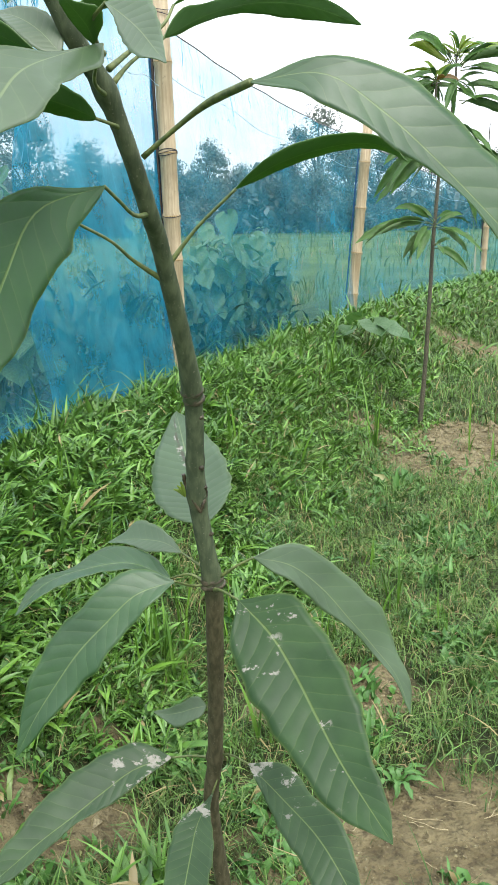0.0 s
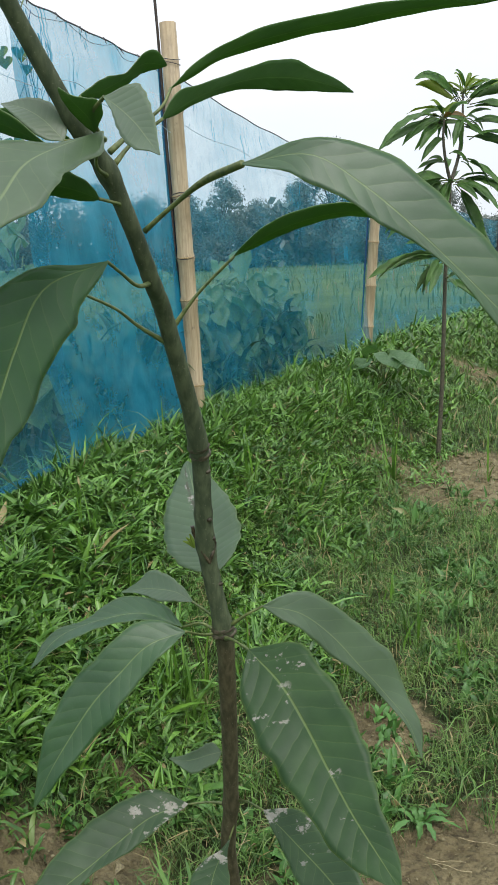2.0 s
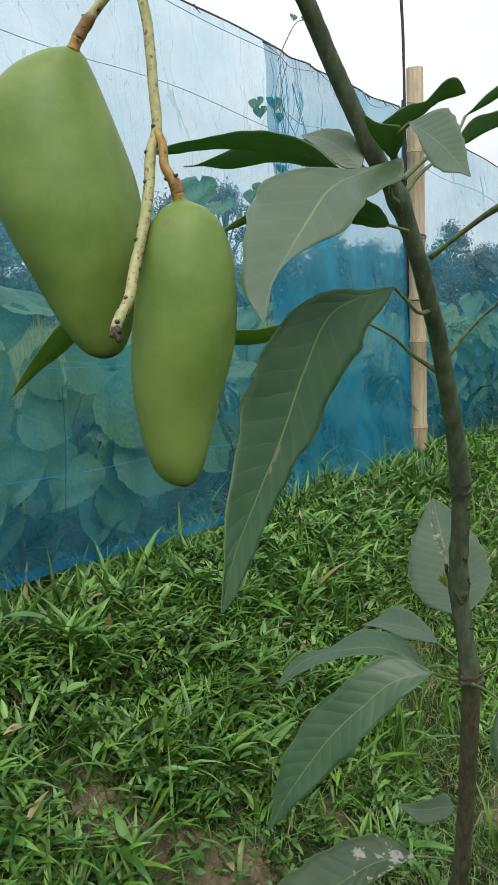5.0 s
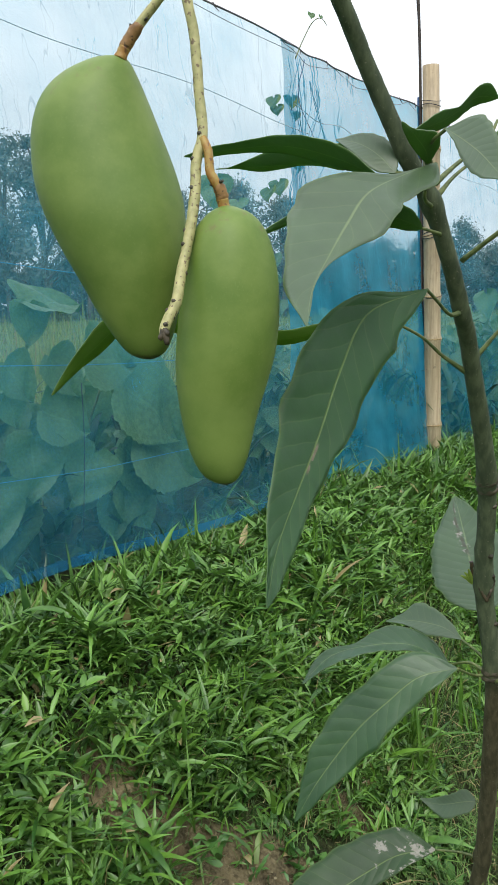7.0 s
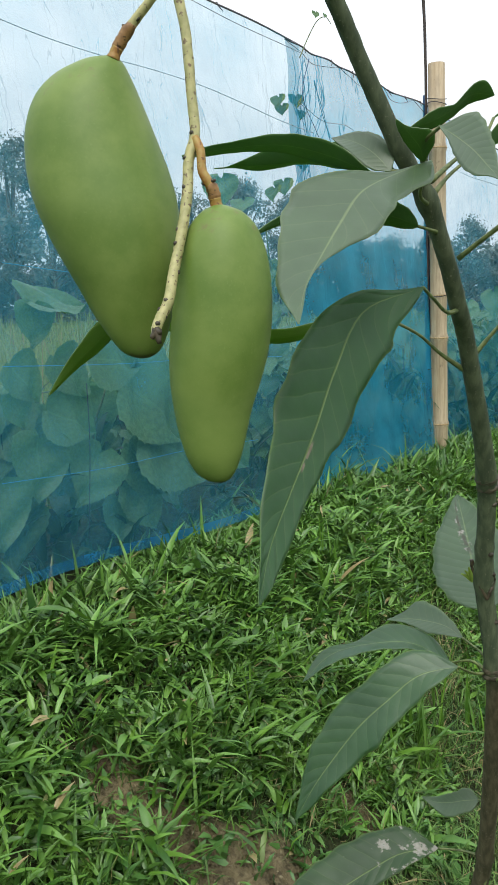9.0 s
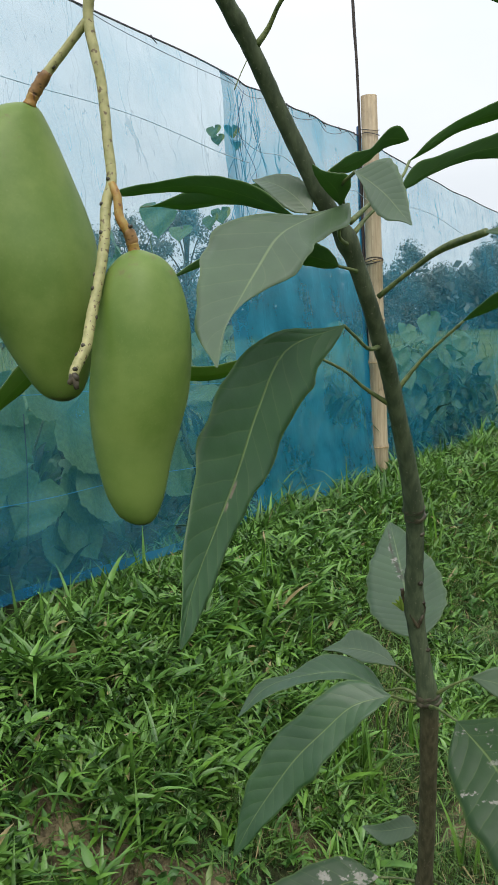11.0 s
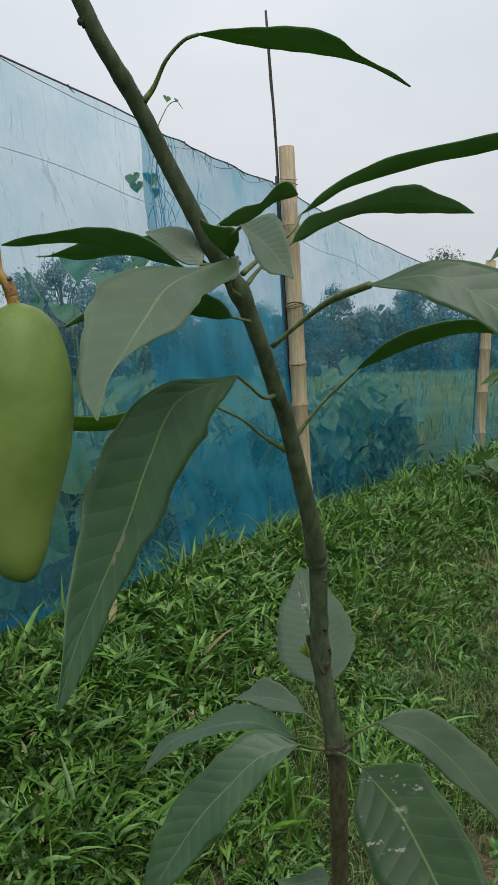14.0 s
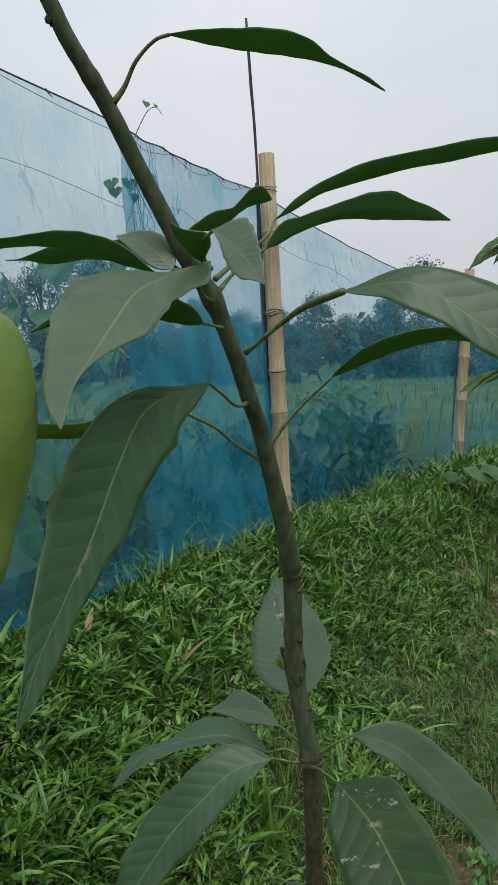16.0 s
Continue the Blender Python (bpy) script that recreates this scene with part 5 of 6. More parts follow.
far_leaf(sapling_2, (1.071, 4.755, 2.008), (0.957, 4.837, 2.134), YOUNG)
far_leaf(sapling_2, (1.084, 4.755, 2.046), (1.003, 4.621, 2.124), YOUNG)
far_leaf(sapling_2, (1.095, 4.755, 2.045), (1.241, 4.820, 2.123), LEAF_FAR)
far_leaf(sapling_2, (1.092, 4.755, 2.006), (1.219, 4.630, 2.055), LEAF_FAR)
far_leaf(sapling_2, (1.102, 4.755, 2.005), (1.483, 4.845, 2.044), YOUNG)
far_leaf(sapling_2, (1.100, 4.755, 1.976), (1.359, 4.641, 1.902), LEAF_FAR)
far_leaf(sapling_2, (1.093, 4.755, 1.888), (1.461, 4.854, 1.798), LEAF_FAR)
far_leaf(sapling_2, (1.100, 4.755, 1.827), (1.361, 4.671, 1.738), LEAF_FAR)
far_leaf(sapling_2, (1.024, 4.755, 1.953), (0.777, 4.789, 1.964), YOUNG)
far_leaf(sapling_2, (1.000, 4.755, 1.916), (0.601, 4.699, 1.766), LEAF_FAR)
far_leaf(sapling_2, (0.979, 4.755, 1.917), (0.766, 4.867, 1.810), LEAF_FAR)
far_leaf(sapling_2, (0.988, 4.755, 1.897), (0.821, 4.630, 1.758), LEAF_FAR)
far_leaf(sapling_2, (0.959, 4.755, 1.929), (0.960, 4.872, 1.810), LEAF_FAR)
far_leaf(sapling_2, (0.982, 4.755, 1.818), (0.841, 4.686, 1.703), LEAF_FAR)
far_leaf(sapling_2, (1.086, 4.755, 1.928), (1.217, 4.846, 1.849), LEAF_FAR)
far_leaf(sapling_2, (1.074, 4.755, 1.909), (1.049, 4.640, 1.738), LEAF_FAR)
far_leaf(sapling_2, (0.994, 4.755, 1.696), (0.877, 4.844, 1.664), LEAF_FAR)
far_leaf(sapling_2, (1.091, 4.755, 1.707), (1.261, 4.639, 1.550), LEAF_FAR)
far_leaf(sapling_2, (1.060, 4.755, 1.720), (1.137, 4.833, 1.670), LEAF_FAR)
far_leaf(sapling_2, (1.008, 4.755, 1.603), (0.687, 4.655, 1.505), LEAF_FAR)
far_leaf(sapling_2, (1.007, 4.755, 1.593), (0.662, 4.849, 1.339), LEAF_FAR)
far_leaf(sapling_2, (1.001, 4.755, 1.594), (0.727, 4.693, 1.350), LEAF_FAR)
far_leaf(sapling_2, (0.997, 4.755, 1.594), (0.858, 4.872, 1.395), LEAF_FAR)
far_leaf(sapling_2, (1.018, 4.755, 1.592), (0.930, 4.624, 1.450), LEAF_FAR)
far_leaf(sapling_2, (1.039, 4.755, 1.590), (1.437, 4.787, 1.378), LEAF_FAR)
far_leaf(sapling_2, (1.050, 4.755, 1.589), (1.245, 4.623, 1.430), LEAF_FAR)
far_leaf(sapling_2, (1.038, 4.755, 1.570), (1.307, 4.876, 1.178), LEAF_FAR)
far_leaf(sapling_2, (1.040, 4.755, 1.600), (1.182, 4.653, 1.488), LEAF_FAR)
far_leaf(sapling_2, (0.988, 4.755, 1.199), (0.769, 4.784, 1.274), LEAF_FAR)
far_leaf(sapling_2, (0.983, 4.755, 1.189), (0.589, 4.630, 1.091), LEAF_FAR)
far_leaf(sapling_2, (0.982, 4.755, 1.179), (0.824, 4.793, 1.000), LEAF_FAR)
far_leaf(sapling_2, (0.975, 4.755, 1.169), (0.873, 4.623, 1.003), LEAF_FAR)
far_leaf(sapling_2, (0.998, 4.755, 1.188), (1.206, 4.847, 1.188), LEAF_FAR)
far_leaf(sapling_2, (0.997, 4.755, 1.177), (1.253, 4.714, 1.035), LEAF_FAR)
far_leaf(sapling_2, (1.007, 4.755, 1.166), (1.195, 4.797, 1.027), LEAF_FAR)
far_leaf(sapling_2, (0.991, 4.755, 1.060), (1.163, 4.656, 0.940), LEAF_FAR)
far_leaf(sapling_2, (1.001, 4.755, 1.219), (1.118, 4.837, 1.240), LEAF_FAR)
far_leaf(sapling_2, (1.051, 4.755, 2.006), (0.798, 4.645, 2.114), LEAF_FAR)
far_leaf(sapling_2, (1.056, 4.755, 2.013), (1.008, 4.873, 2.111), LEAF_FAR)
far_leaf(sapling_2, (1.094, 4.755, 2.056), (1.023, 4.698, 2.156), LEAF_FAR)
far_leaf(sapling_2, (1.085, 4.755, 2.061), (1.198, 4.780, 2.082), LEAF_FAR)
far_leaf(sapling_2, (1.102, 4.755, 1.993), (1.252, 4.628, 2.077), LEAF_FAR)
far_leaf(sapling_2, (1.095, 4.755, 2.001), (1.489, 4.781, 2.001), LEAF_FAR)
far_leaf(sapling_2, (1.114, 4.755, 1.991), (1.367, 4.632, 1.886), LEAF_FAR)
far_leaf(sapling_2, (1.095, 4.755, 1.900), (1.443, 4.792, 1.828), LEAF_FAR)
far_leaf(sapling_2, (1.113, 4.755, 1.811), (1.359, 4.639, 1.751), LEAF_FAR)
far_leaf(sapling_2, (1.038, 4.755, 1.949), (0.826, 4.858, 1.939), LEAF_FAR)
far_leaf(sapling_2, (1.001, 4.755, 1.919), (0.605, 4.632, 1.764), LEAF_FAR)
far_leaf(sapling_2, (0.968, 4.755, 1.926), (0.800, 4.835, 1.844), LEAF_FAR)
far_leaf(sapling_2, (0.972, 4.755, 1.893), (0.797, 4.632, 1.757), LEAF_FAR)
far_leaf(sapling_2, (0.959, 4.755, 1.935), (1.005, 4.800, 1.824), LEAF_FAR)
far_leaf(sapling_2, (0.980, 4.755, 1.830), (0.852, 4.653, 1.718), LEAF_FAR)
far_leaf(sapling_2, (1.080, 4.755, 1.919), (1.189, 4.813, 1.842), LEAF_FAR)
far_leaf(sapling_2, (1.089, 4.755, 1.924), (1.002, 4.631, 1.765), LEAF_FAR)
far_leaf(sapling_2, (1.002, 4.755, 1.691), (0.850, 4.857, 1.683), LEAF_FAR)
far_leaf(sapling_2, (1.080, 4.755, 1.710), (1.218, 4.673, 1.539), LEAF_FAR)
far_leaf(sapling_2, (1.072, 4.755, 1.701), (1.160, 4.833, 1.626), LEAF_FAR)
far_leaf(sapling_2, (0.992, 4.755, 1.613), (0.744, 4.717, 1.478), LEAF_FAR)
far_leaf(sapling_2, (1.003, 4.755, 1.575), (0.666, 4.783, 1.308), LEAF_FAR)
far_leaf(sapling_2, (0.995, 4.755, 1.607), (0.719, 4.661, 1.383), LEAF_FAR)
far_leaf(sapling_2, (0.991, 4.755, 1.576), (0.836, 4.829, 1.441), LEAF_FAR)
far_leaf(sapling_2, (1.003, 4.755, 1.607), (0.964, 4.634, 1.459), LEAF_FAR)
far_leaf(sapling_2, (1.033, 4.755, 1.607), (1.508, 4.841, 1.381), LEAF_FAR)
far_leaf(sapling_2, (1.041, 4.755, 1.608), (1.218, 4.706, 1.467), LEAF_FAR)
far_leaf(sapling_2, (1.045, 4.755, 1.583), (1.239, 4.816, 1.186), LEAF_FAR)
far_leaf(sapling_2, (1.030, 4.755, 1.581), (1.138, 4.643, 1.489), LEAF_FAR)
far_leaf(sapling_2, (0.998, 4.755, 1.202), (0.831, 4.832, 1.270), LEAF_FAR)
far_leaf(sapling_2, (0.974, 4.755, 1.194), (0.548, 4.719, 1.099), LEAF_FAR)
far_leaf(sapling_2, (0.972, 4.755, 1.163), (0.873, 4.864, 0.992), LEAF_FAR)
far_leaf(sapling_2, (0.959, 4.755, 1.181), (0.849, 4.637, 1.032), LEAF_FAR)
far_leaf(sapling_2, (0.988, 4.755, 1.173), (1.155, 4.789, 1.236), LEAF_FAR)
far_leaf(sapling_3, (2.697, 7.900, 1.687), (2.388, 7.767, 1.738), LEAF_FAR)
far_leaf(sapling_3, (2.696, 7.900, 1.669), (2.487, 8.019, 1.523), LEAF_FAR)
far_leaf(sapling_3, (2.716, 7.900, 1.702), (2.919, 7.769, 1.747), LEAF_FAR)
far_leaf(sapling_3, (2.716, 7.900, 1.702), (2.820, 8.086, 1.823), LEAF_FAR)
far_leaf(sapling_3, (2.697, 7.900, 1.687), (2.507, 7.741, 1.785), LEAF_FAR)
far_leaf(sapling_3, (2.714, 7.900, 1.668), (2.924, 8.090, 1.603), LEAF_FAR)
far_leaf(sapling_3, (2.676, 7.900, 1.620), (2.594, 7.837, 1.468), LEAF_FAR)
far_leaf(sapling_3, (2.695, 7.900, 1.652), (2.829, 8.043, 1.510), LEAF_FAR)
far_leaf(sapling_3, (2.685, 7.900, 1.411), (2.288, 7.754, 0.957), LEAF_FAR)
far_leaf(sapling_3, (2.677, 7.900, 1.411), (2.443, 8.057, 1.190), LEAF_FAR)
far_leaf(sapling_3, (2.692, 7.900, 1.410), (2.926, 7.762, 1.121), LEAF_FAR)
far_leaf(sapling_3, (2.678, 7.900, 1.429), (2.511, 8.070, 1.346), LEAF_FAR)
far_leaf(sapling_3, (2.690, 7.900, 1.375), (2.750, 7.810, 1.069), LEAF_FAR)
far_leaf(sapling_3, (2.699, 7.900, 1.409), (2.964, 8.084, 1.248), LEAF_FAR)
far_leaf(sapling_3, (2.665, 7.900, 1.378), (2.532, 7.794, 1.213), LEAF_FAR)
far_leaf(sapling_3, (2.692, 7.900, 1.410), (2.990, 8.035, 1.387), LEAF_FAR)
far_leaf(sapling_3, (2.596, 7.900, 1.102), (2.277, 7.720, 0.924), LEAF_FAR)
far_leaf(sapling_3, (2.587, 7.900, 1.068), (2.591, 8.051, 0.794), LEAF_FAR)
far_leaf(sapling_3, (2.576, 7.900, 1.069), (2.415, 7.809, 0.979), LEAF_FAR)
far_leaf(sapling_3, (2.602, 7.900, 1.066), (2.760, 7.980, 0.833), LEAF_FAR)
far_leaf(sapling_3, (2.615, 7.900, 1.100), (2.743, 7.806, 0.946), LEAF_FAR)
far_leaf(sapling_3, (2.699, 7.900, 1.694), (2.522, 8.039, 1.778), LEAF_FAR)
far_leaf(sapling_3, (2.685, 7.900, 1.671), (2.480, 7.706, 1.566), LEAF_FAR)
far_leaf(sapling_3, (2.699, 7.900, 1.695), (3.103, 8.080, 1.756), LEAF_FAR)
far_leaf(sapling_3, (2.712, 7.900, 1.678), (2.774, 7.795, 1.864), LEAF_FAR)
far_leaf(sapling_3, (2.715, 7.900, 1.706), (2.551, 8.005, 1.754), LEAF_FAR)
far_leaf(sapling_3, (2.710, 7.900, 1.648), (2.738, 7.732, 1.539), LEAF_FAR)
far_leaf(sapling_3, (2.663, 7.900, 1.645), (2.642, 7.988, 1.496), LEAF_FAR)
far_leaf(sapling_3, (2.696, 7.900, 1.624), (2.786, 7.793, 1.574), LEAF_FAR)
far_leaf(sapling_3, (2.676, 7.900, 1.408), (2.338, 7.947, 0.915), LEAF_FAR)
far_leaf(sapling_3, (2.678, 7.900, 1.441), (2.328, 7.827, 1.145), LEAF_FAR)
far_leaf(sapling_3, (2.685, 7.900, 1.392), (3.113, 8.026, 1.086), LEAF_FAR)
far_leaf(sapling_3, (2.685, 7.900, 1.420), (2.380, 7.751, 1.285), LEAF_FAR)
far_leaf(sapling_3, (2.688, 7.900, 1.347), (2.788, 8.037, 1.007), LEAF_FAR)
far_leaf(sapling_3, (2.711, 7.900, 1.400), (2.856, 7.800, 1.306), LEAF_FAR)
far_leaf(sapling_3, (2.677, 7.900, 1.386), (2.656, 8.088, 1.264), LEAF_FAR)
far_leaf(sapling_3, (2.675, 7.900, 1.436), (2.949, 7.762, 1.428), LEAF_FAR)
far_leaf(sapling_3, (2.615, 7.900, 1.110), (2.362, 7.968, 0.934), LEAF_FAR)
far_leaf(sapling_3, (2.594, 7.900, 1.096), (2.507, 7.845, 0.740), LEAF_FAR)
far_leaf(sapling_3, (2.562, 7.900, 1.059), (2.467, 8.091, 1.002), LEAF_FAR)
far_leaf(sapling_3, (2.583, 7.900, 1.102), (2.749, 7.707, 0.790), LEAF_FAR)
far_leaf(sapling_3, (2.627, 7.900, 1.077), (2.925, 8.083, 0.980), LEAF_FAR)


def whorl(tree, at, count, reach, seed, look_of=LEAF_FAR, low=-0.5, high=0.45):
    """Leaves that spring from one knot of a far sapling and droop all round."""
    rng = np.random.default_rng(seed)
    for k in range(count):
        a = 6.283 * (k + rng.uniform(-0.35, 0.35)) / count
        l = reach * rng.uniform(0.7, 1.15)
        fall = rng.uniform(low, high)
        base = np.array(at) + rng.normal(0, 0.012, 3)
        far_leaf(tree, base, base + np.array((math.cos(a) * l, math.sin(a) * l, fall * l)), look_of)


for k, (at, count, reach, look_of) in enumerate(((SHOOT_2A[-1], 6, 0.18, LEAF_FAR), (SHOOT_2B[-1], 8, 0.14, YOUNG), (SHOOT_2B[-2], 4, 0.17, LEAF_FAR), (SHOOT_2A[1], 3, 0.14, LEAF_FAR), (STEM_2[-1], 4, 0.20, LEAF_FAR), (STEM_2[3], 4, 0.15, LEAF_FAR))):
    whorl(sapling_2, at, count, reach, 200 + k, look_of)
whorl(sapling_2, SHOOT_2B[-1], 7, 0.10, 220, YOUNG, 0.3, 1.1)
whorl(sapling_2, SHOOT_2A[-1], 5, 0.10, 221, YOUNG, 0.3, 1.0)
whorl(sapling_2, SHOOT_2A[-1], 4, 0.13, 222, RUSSET, -0.7, 0.3)
for k, (at, count, reach) in enumerate(((STEM_3[-1], 9, 0.26), (STEM_3[-2], 9, 0.28), (STEM_3[-3], 7, 0.26))):
    whorl(sapling_3, at, count, reach, 210 + k)
for x, y, turn, size in ((3.55, 10.6, 70, 0.85), (5.3, 12.6, 160, 0.9), (7.2, 15.2, 250, 0.95)):
    ob = copy_thing(sapling_3, Matrix.Translation((x, y, float(ground_z(x, y)))) @ Matrix.Rotation(radians(turn), 4, "Z") @ Matrix.Scale(size, 4))
    ob["base"] = (x, y, float(ground_z(x, y)))


# ---- what grows behind the netting ----
def heart(name, material, broad=0.60):
    """A broad heart-shaped leaf, 1 long, hanging from its stalk end at the origin, tip along -z, facing -y."""
    long, wide = 22, 8
    verts, uvs, faces = [], [], []
    for i in range(long + 1):
        s = i / long
        half = broad / 0.6 * float(np.interp(s, [0, 0.04, 0.12, 0.28, 0.48, 0.68, 0.84, 0.94, 1], [0.10, 0.36, 0.52, 0.58, 0.51, 0.34, 0.16, 0.045, 0.004])) * (1 + (0.028 if i % 2 else -0.022))
        for j in range(wide + 1):
            v = 2 * j / wide - 1
            drop = -s + 0.14 * abs(v) ** 1.5 * min(1, max(0, 1 - (s - 0.25) * 1.6))
            verts.append((v * half, -0.10 * abs(v) - 0.22 * s * (1 - s) + 0.04 * math.sin(9 * s + 4 * v), drop))
            uvs.append((s, (v + 1) / 2))
    for i in range(long):
        for j in range(wide):
            a = i * (wide + 1) + j
            faces.append((a, a + wide + 1, a + wide + 2, a + 1))
    return mesh_from(name, verts, faces, [material], uvs)


VINE_MESH, BUSH_MESH, LONG_MESH = heart("leaf", VINE_LEAF), heart("leaf", BUSH_LEAF), heart("leaf", BUSH_LEAF, 0.44)


def leafy_plant(name, base, label, category, mesh, stems, leaves, size, seed, tilt=35, shy=0.0):
    """Stems that rise from one base, and hanging leaves along them."""
    rng = np.random.default_rng(seed)
    plant = thing(name, base, label, category)
    lines = []
    for reach in stems:
        tip = np.array(base) + np.array(reach)
        mid = np.array(base) + np.array(reach) * 0.5 + np.array((rng.normal(0, 0.05), rng.normal(0, 0.05), 0.08))
        lines.append([np.array(base, float), mid, tip])
        part("stem", tube("stem", lines[-1], [0.008, 0.006, 0.003], PETIOLE, 12, 6), plant)
    for k in range(leaves):
        line = smooth_line(lines[k % len(lines)], 20)
        p = line[rng.integers(4, 21)] + rng.normal(0, 0.10, 3) * np.array((1, 1, 0.8))
        d = float(off_fence(p[0], p[1])[0])
        if d > -0.12 - shy:
            p[:2] += np.array((-0.93, 0.34)) * (d + 0.12 + rng.uniform(0, 0.05) + shy)
        if p[2] < base[2] + 0.12:
            p[2] = base[2] + 0.12 + rng.uniform(0, 0.1)
        s = size * rng.uniform(0.6, 1.25)
        ob = new("leaf", mesh)
        ob.parent = plant
        ob["base"] = (0.0, 0.0, 0.0)
        ob.matrix_parent_inverse = Matrix.Translation(-Vector(base))
        ob.matrix_basis = pose(*p, -rng.uniform(5, tilt + 30), rng.normal(0, 14), rng.normal(15, 45)) @ Matrix.Scale(float(s), 4)
    return plant


def hang_leaf(plant, base, mesh, stalk, tip, face=(0.90, -0.33, 0.30)):
    """One leaf of a plant, from its stalk's end to its tip, facing the given way."""
    stalk, tip = Vector(stalk), Vector(tip)
    up = (stalk - tip).normalized()
    front = Vector(face)
    front = (front - up * front.dot(up)).normalized()
    right = up.cross(front)
    turn = Matrix((right, -front, up)).transposed()
    if turn.determinant() < 0:
        turn = Matrix((-right, -front, up)).transposed()
    ob = new("leaf", mesh)
    ob.parent, ob["base"] = plant, (0.0, 0.0, 0.0)
    ob.matrix_parent_inverse = Matrix.Translation(-Vector(base))
    ob.matrix_basis = Matrix.Translation(stalk) @ turn.to_4x4() @ Matrix.Scale((stalk - tip).length, 4)


def behind(y, d):
    """A place d metres behind the fence where it passes y."""
    x = float(np.interp(y, FENCE[:, 1], FENCE[:, 0]))
    px, py = x - d * 0.93, y + d * 0.34
    return (px, py, float(ground_z(px, py)) - 0.01)


front_vine = leafy_plant("gourd_vine", behind(1.75, 0.25), "gourd vine with broad heart-shaped leaves pressed to the netting", "vine", VINE_MESH,
            [(0.05, 0.15, 0.60), (0.1, 0.35, 0.50), (-0.15, -0.1, 0.56), (-0.2, 0.3, 0.60), (0.05, -0.3, 0.52)], 34, 0.19, 1, shy=0.16)
for stalk, tip in (((-1.262, 1.873, 0.928), (-1.265, 1.833, 0.754)), ((-1.193, 2.078, 0.853), (-1.220, 1.967, 0.713)), ((-1.281, 1.800, 1.135), (-1.258, 1.869, 1.025)),
                   ((-1.285, 1.800, 1.055), (-1.285, 1.835, 0.960)), ((-1.250, 1.909, 1.001), (-1.193, 2.047, 0.916)), ((-1.258, 1.884, 1.282), (-1.255, 1.863, 1.170)),
                   ((-1.30, 1.72, 0.83), (-1.29, 1.70, 0.66)), ((-1.33, 1.62, 0.99), (-1.32, 1.60, 0.83)), ((-1.24, 1.95, 1.14), (-1.20, 2.02, 1.02))):
    hang_leaf(front_vine, behind(1.75, 0.25), VINE_MESH, stalk, tip)
hang_leaf(front_vine, behind(1.75, 0.25), VINE_MESH, (-1.27, 1.89, 1.285), (-1.20, 2.06, 1.262), (0.42, -0.15, 0.90))
side_vine = leafy_plant("gourd_vine", behind(2.35, 0.30), "gourd vine with broad heart-shaped leaves pressed to the netting", "vine", VINE_MESH,
            [(0.0, 0.2, 0.50), (0.05, -0.2, 0.58), (-0.3, 0.2, 0.60), (-0.3, -0.2, 0.62)], 32, 0.17, 2, shy=0.16)
for stalk, tip in (((-1.150, 2.205, 1.052), (-1.073, 2.395, 0.833)), ((-1.131, 2.263, 0.893), (-1.039, 2.490, 0.690)), ((-1.160, 2.211, 0.853), (-1.110, 2.331, 0.671)),
                   ((-1.155, 2.190, 0.745), (-1.125, 2.263, 0.575)), ((-1.175, 2.131, 0.706), (-1.175, 2.135, 0.570)), ((-1.200, 2.080, 1.133), (-1.137, 2.250, 1.087)),
                   ((-1.05, 2.50, 1.02), (-0.99, 2.62, 0.87)), ((-1.02, 2.62, 0.83), (-0.97, 2.74, 0.68))):
    hang_leaf(side_vine, behind(2.35, 0.30), VINE_MESH, stalk, tip)
leafy_plant("gourd_vine", behind(0.9, 0.3), "gourd vine with broad heart-shaped leaves pressed to the netting", "vine", VINE_MESH,
            [(0.0, 0.2, 0.5), (-0.3, 0.0, 0.62), (-0.3, -0.4, 0.66)], 26, 0.17, 3)
leafy_plant("gourd_vine", behind(3.15, 0.30), "dark climbing vine with heart-shaped leaves behind the netting", "vine", BUSH_MESH,
            [(0.0, 0.1, 1.12), (-0.15, -0.15, 1.0), (0.0, 0.3, 0.85), (-0.2, 0.0, 1.2), (0.1, -0.25, 0.7)], 80, 0.11, 21, 40)
leafy_plant("eggplant_bush", behind(5.2, 0.30), "leafy green bush with long pointed leaves behind the netting", "bush", LONG_MESH,
            [(0.1, 0.2, 0.68), (-0.3, 0.1, 0.64), (0.25, 0.5, 0.60), (-0.1, -0.3, 0.56), (0.2, 0.1, 0.42), (-0.1, 0.6, 0.70)], 120, 0.15, 4, 40, shy=0.08)
leafy_plant("eggplant_bush", behind(4.75, 0.55), "leafy green bush with long pointed leaves behind the netting", "bush", LONG_MESH,
            [(0.0, 0.2, 0.64), (-0.3, 0.1, 0.60), (0.2, 0.4, 0.56), (-0.1, -0.3, 0.56), (-0.4, 0.4, 0.66)], 90, 0.14, 14, 40, shy=0.08)
leafy_plant("eggplant_bush", behind(6.0, 0.35), "leafy green bush with broad leaves behind the netting", "bush", BUSH_MESH,
            [(0.0, 0.3, 0.52), (0.2, 0.0, 0.48), (-0.2, -0.2, 0.48), (-0.3, 0.4, 0.56)], 90, 0.135, 5, 50, shy=0.08)

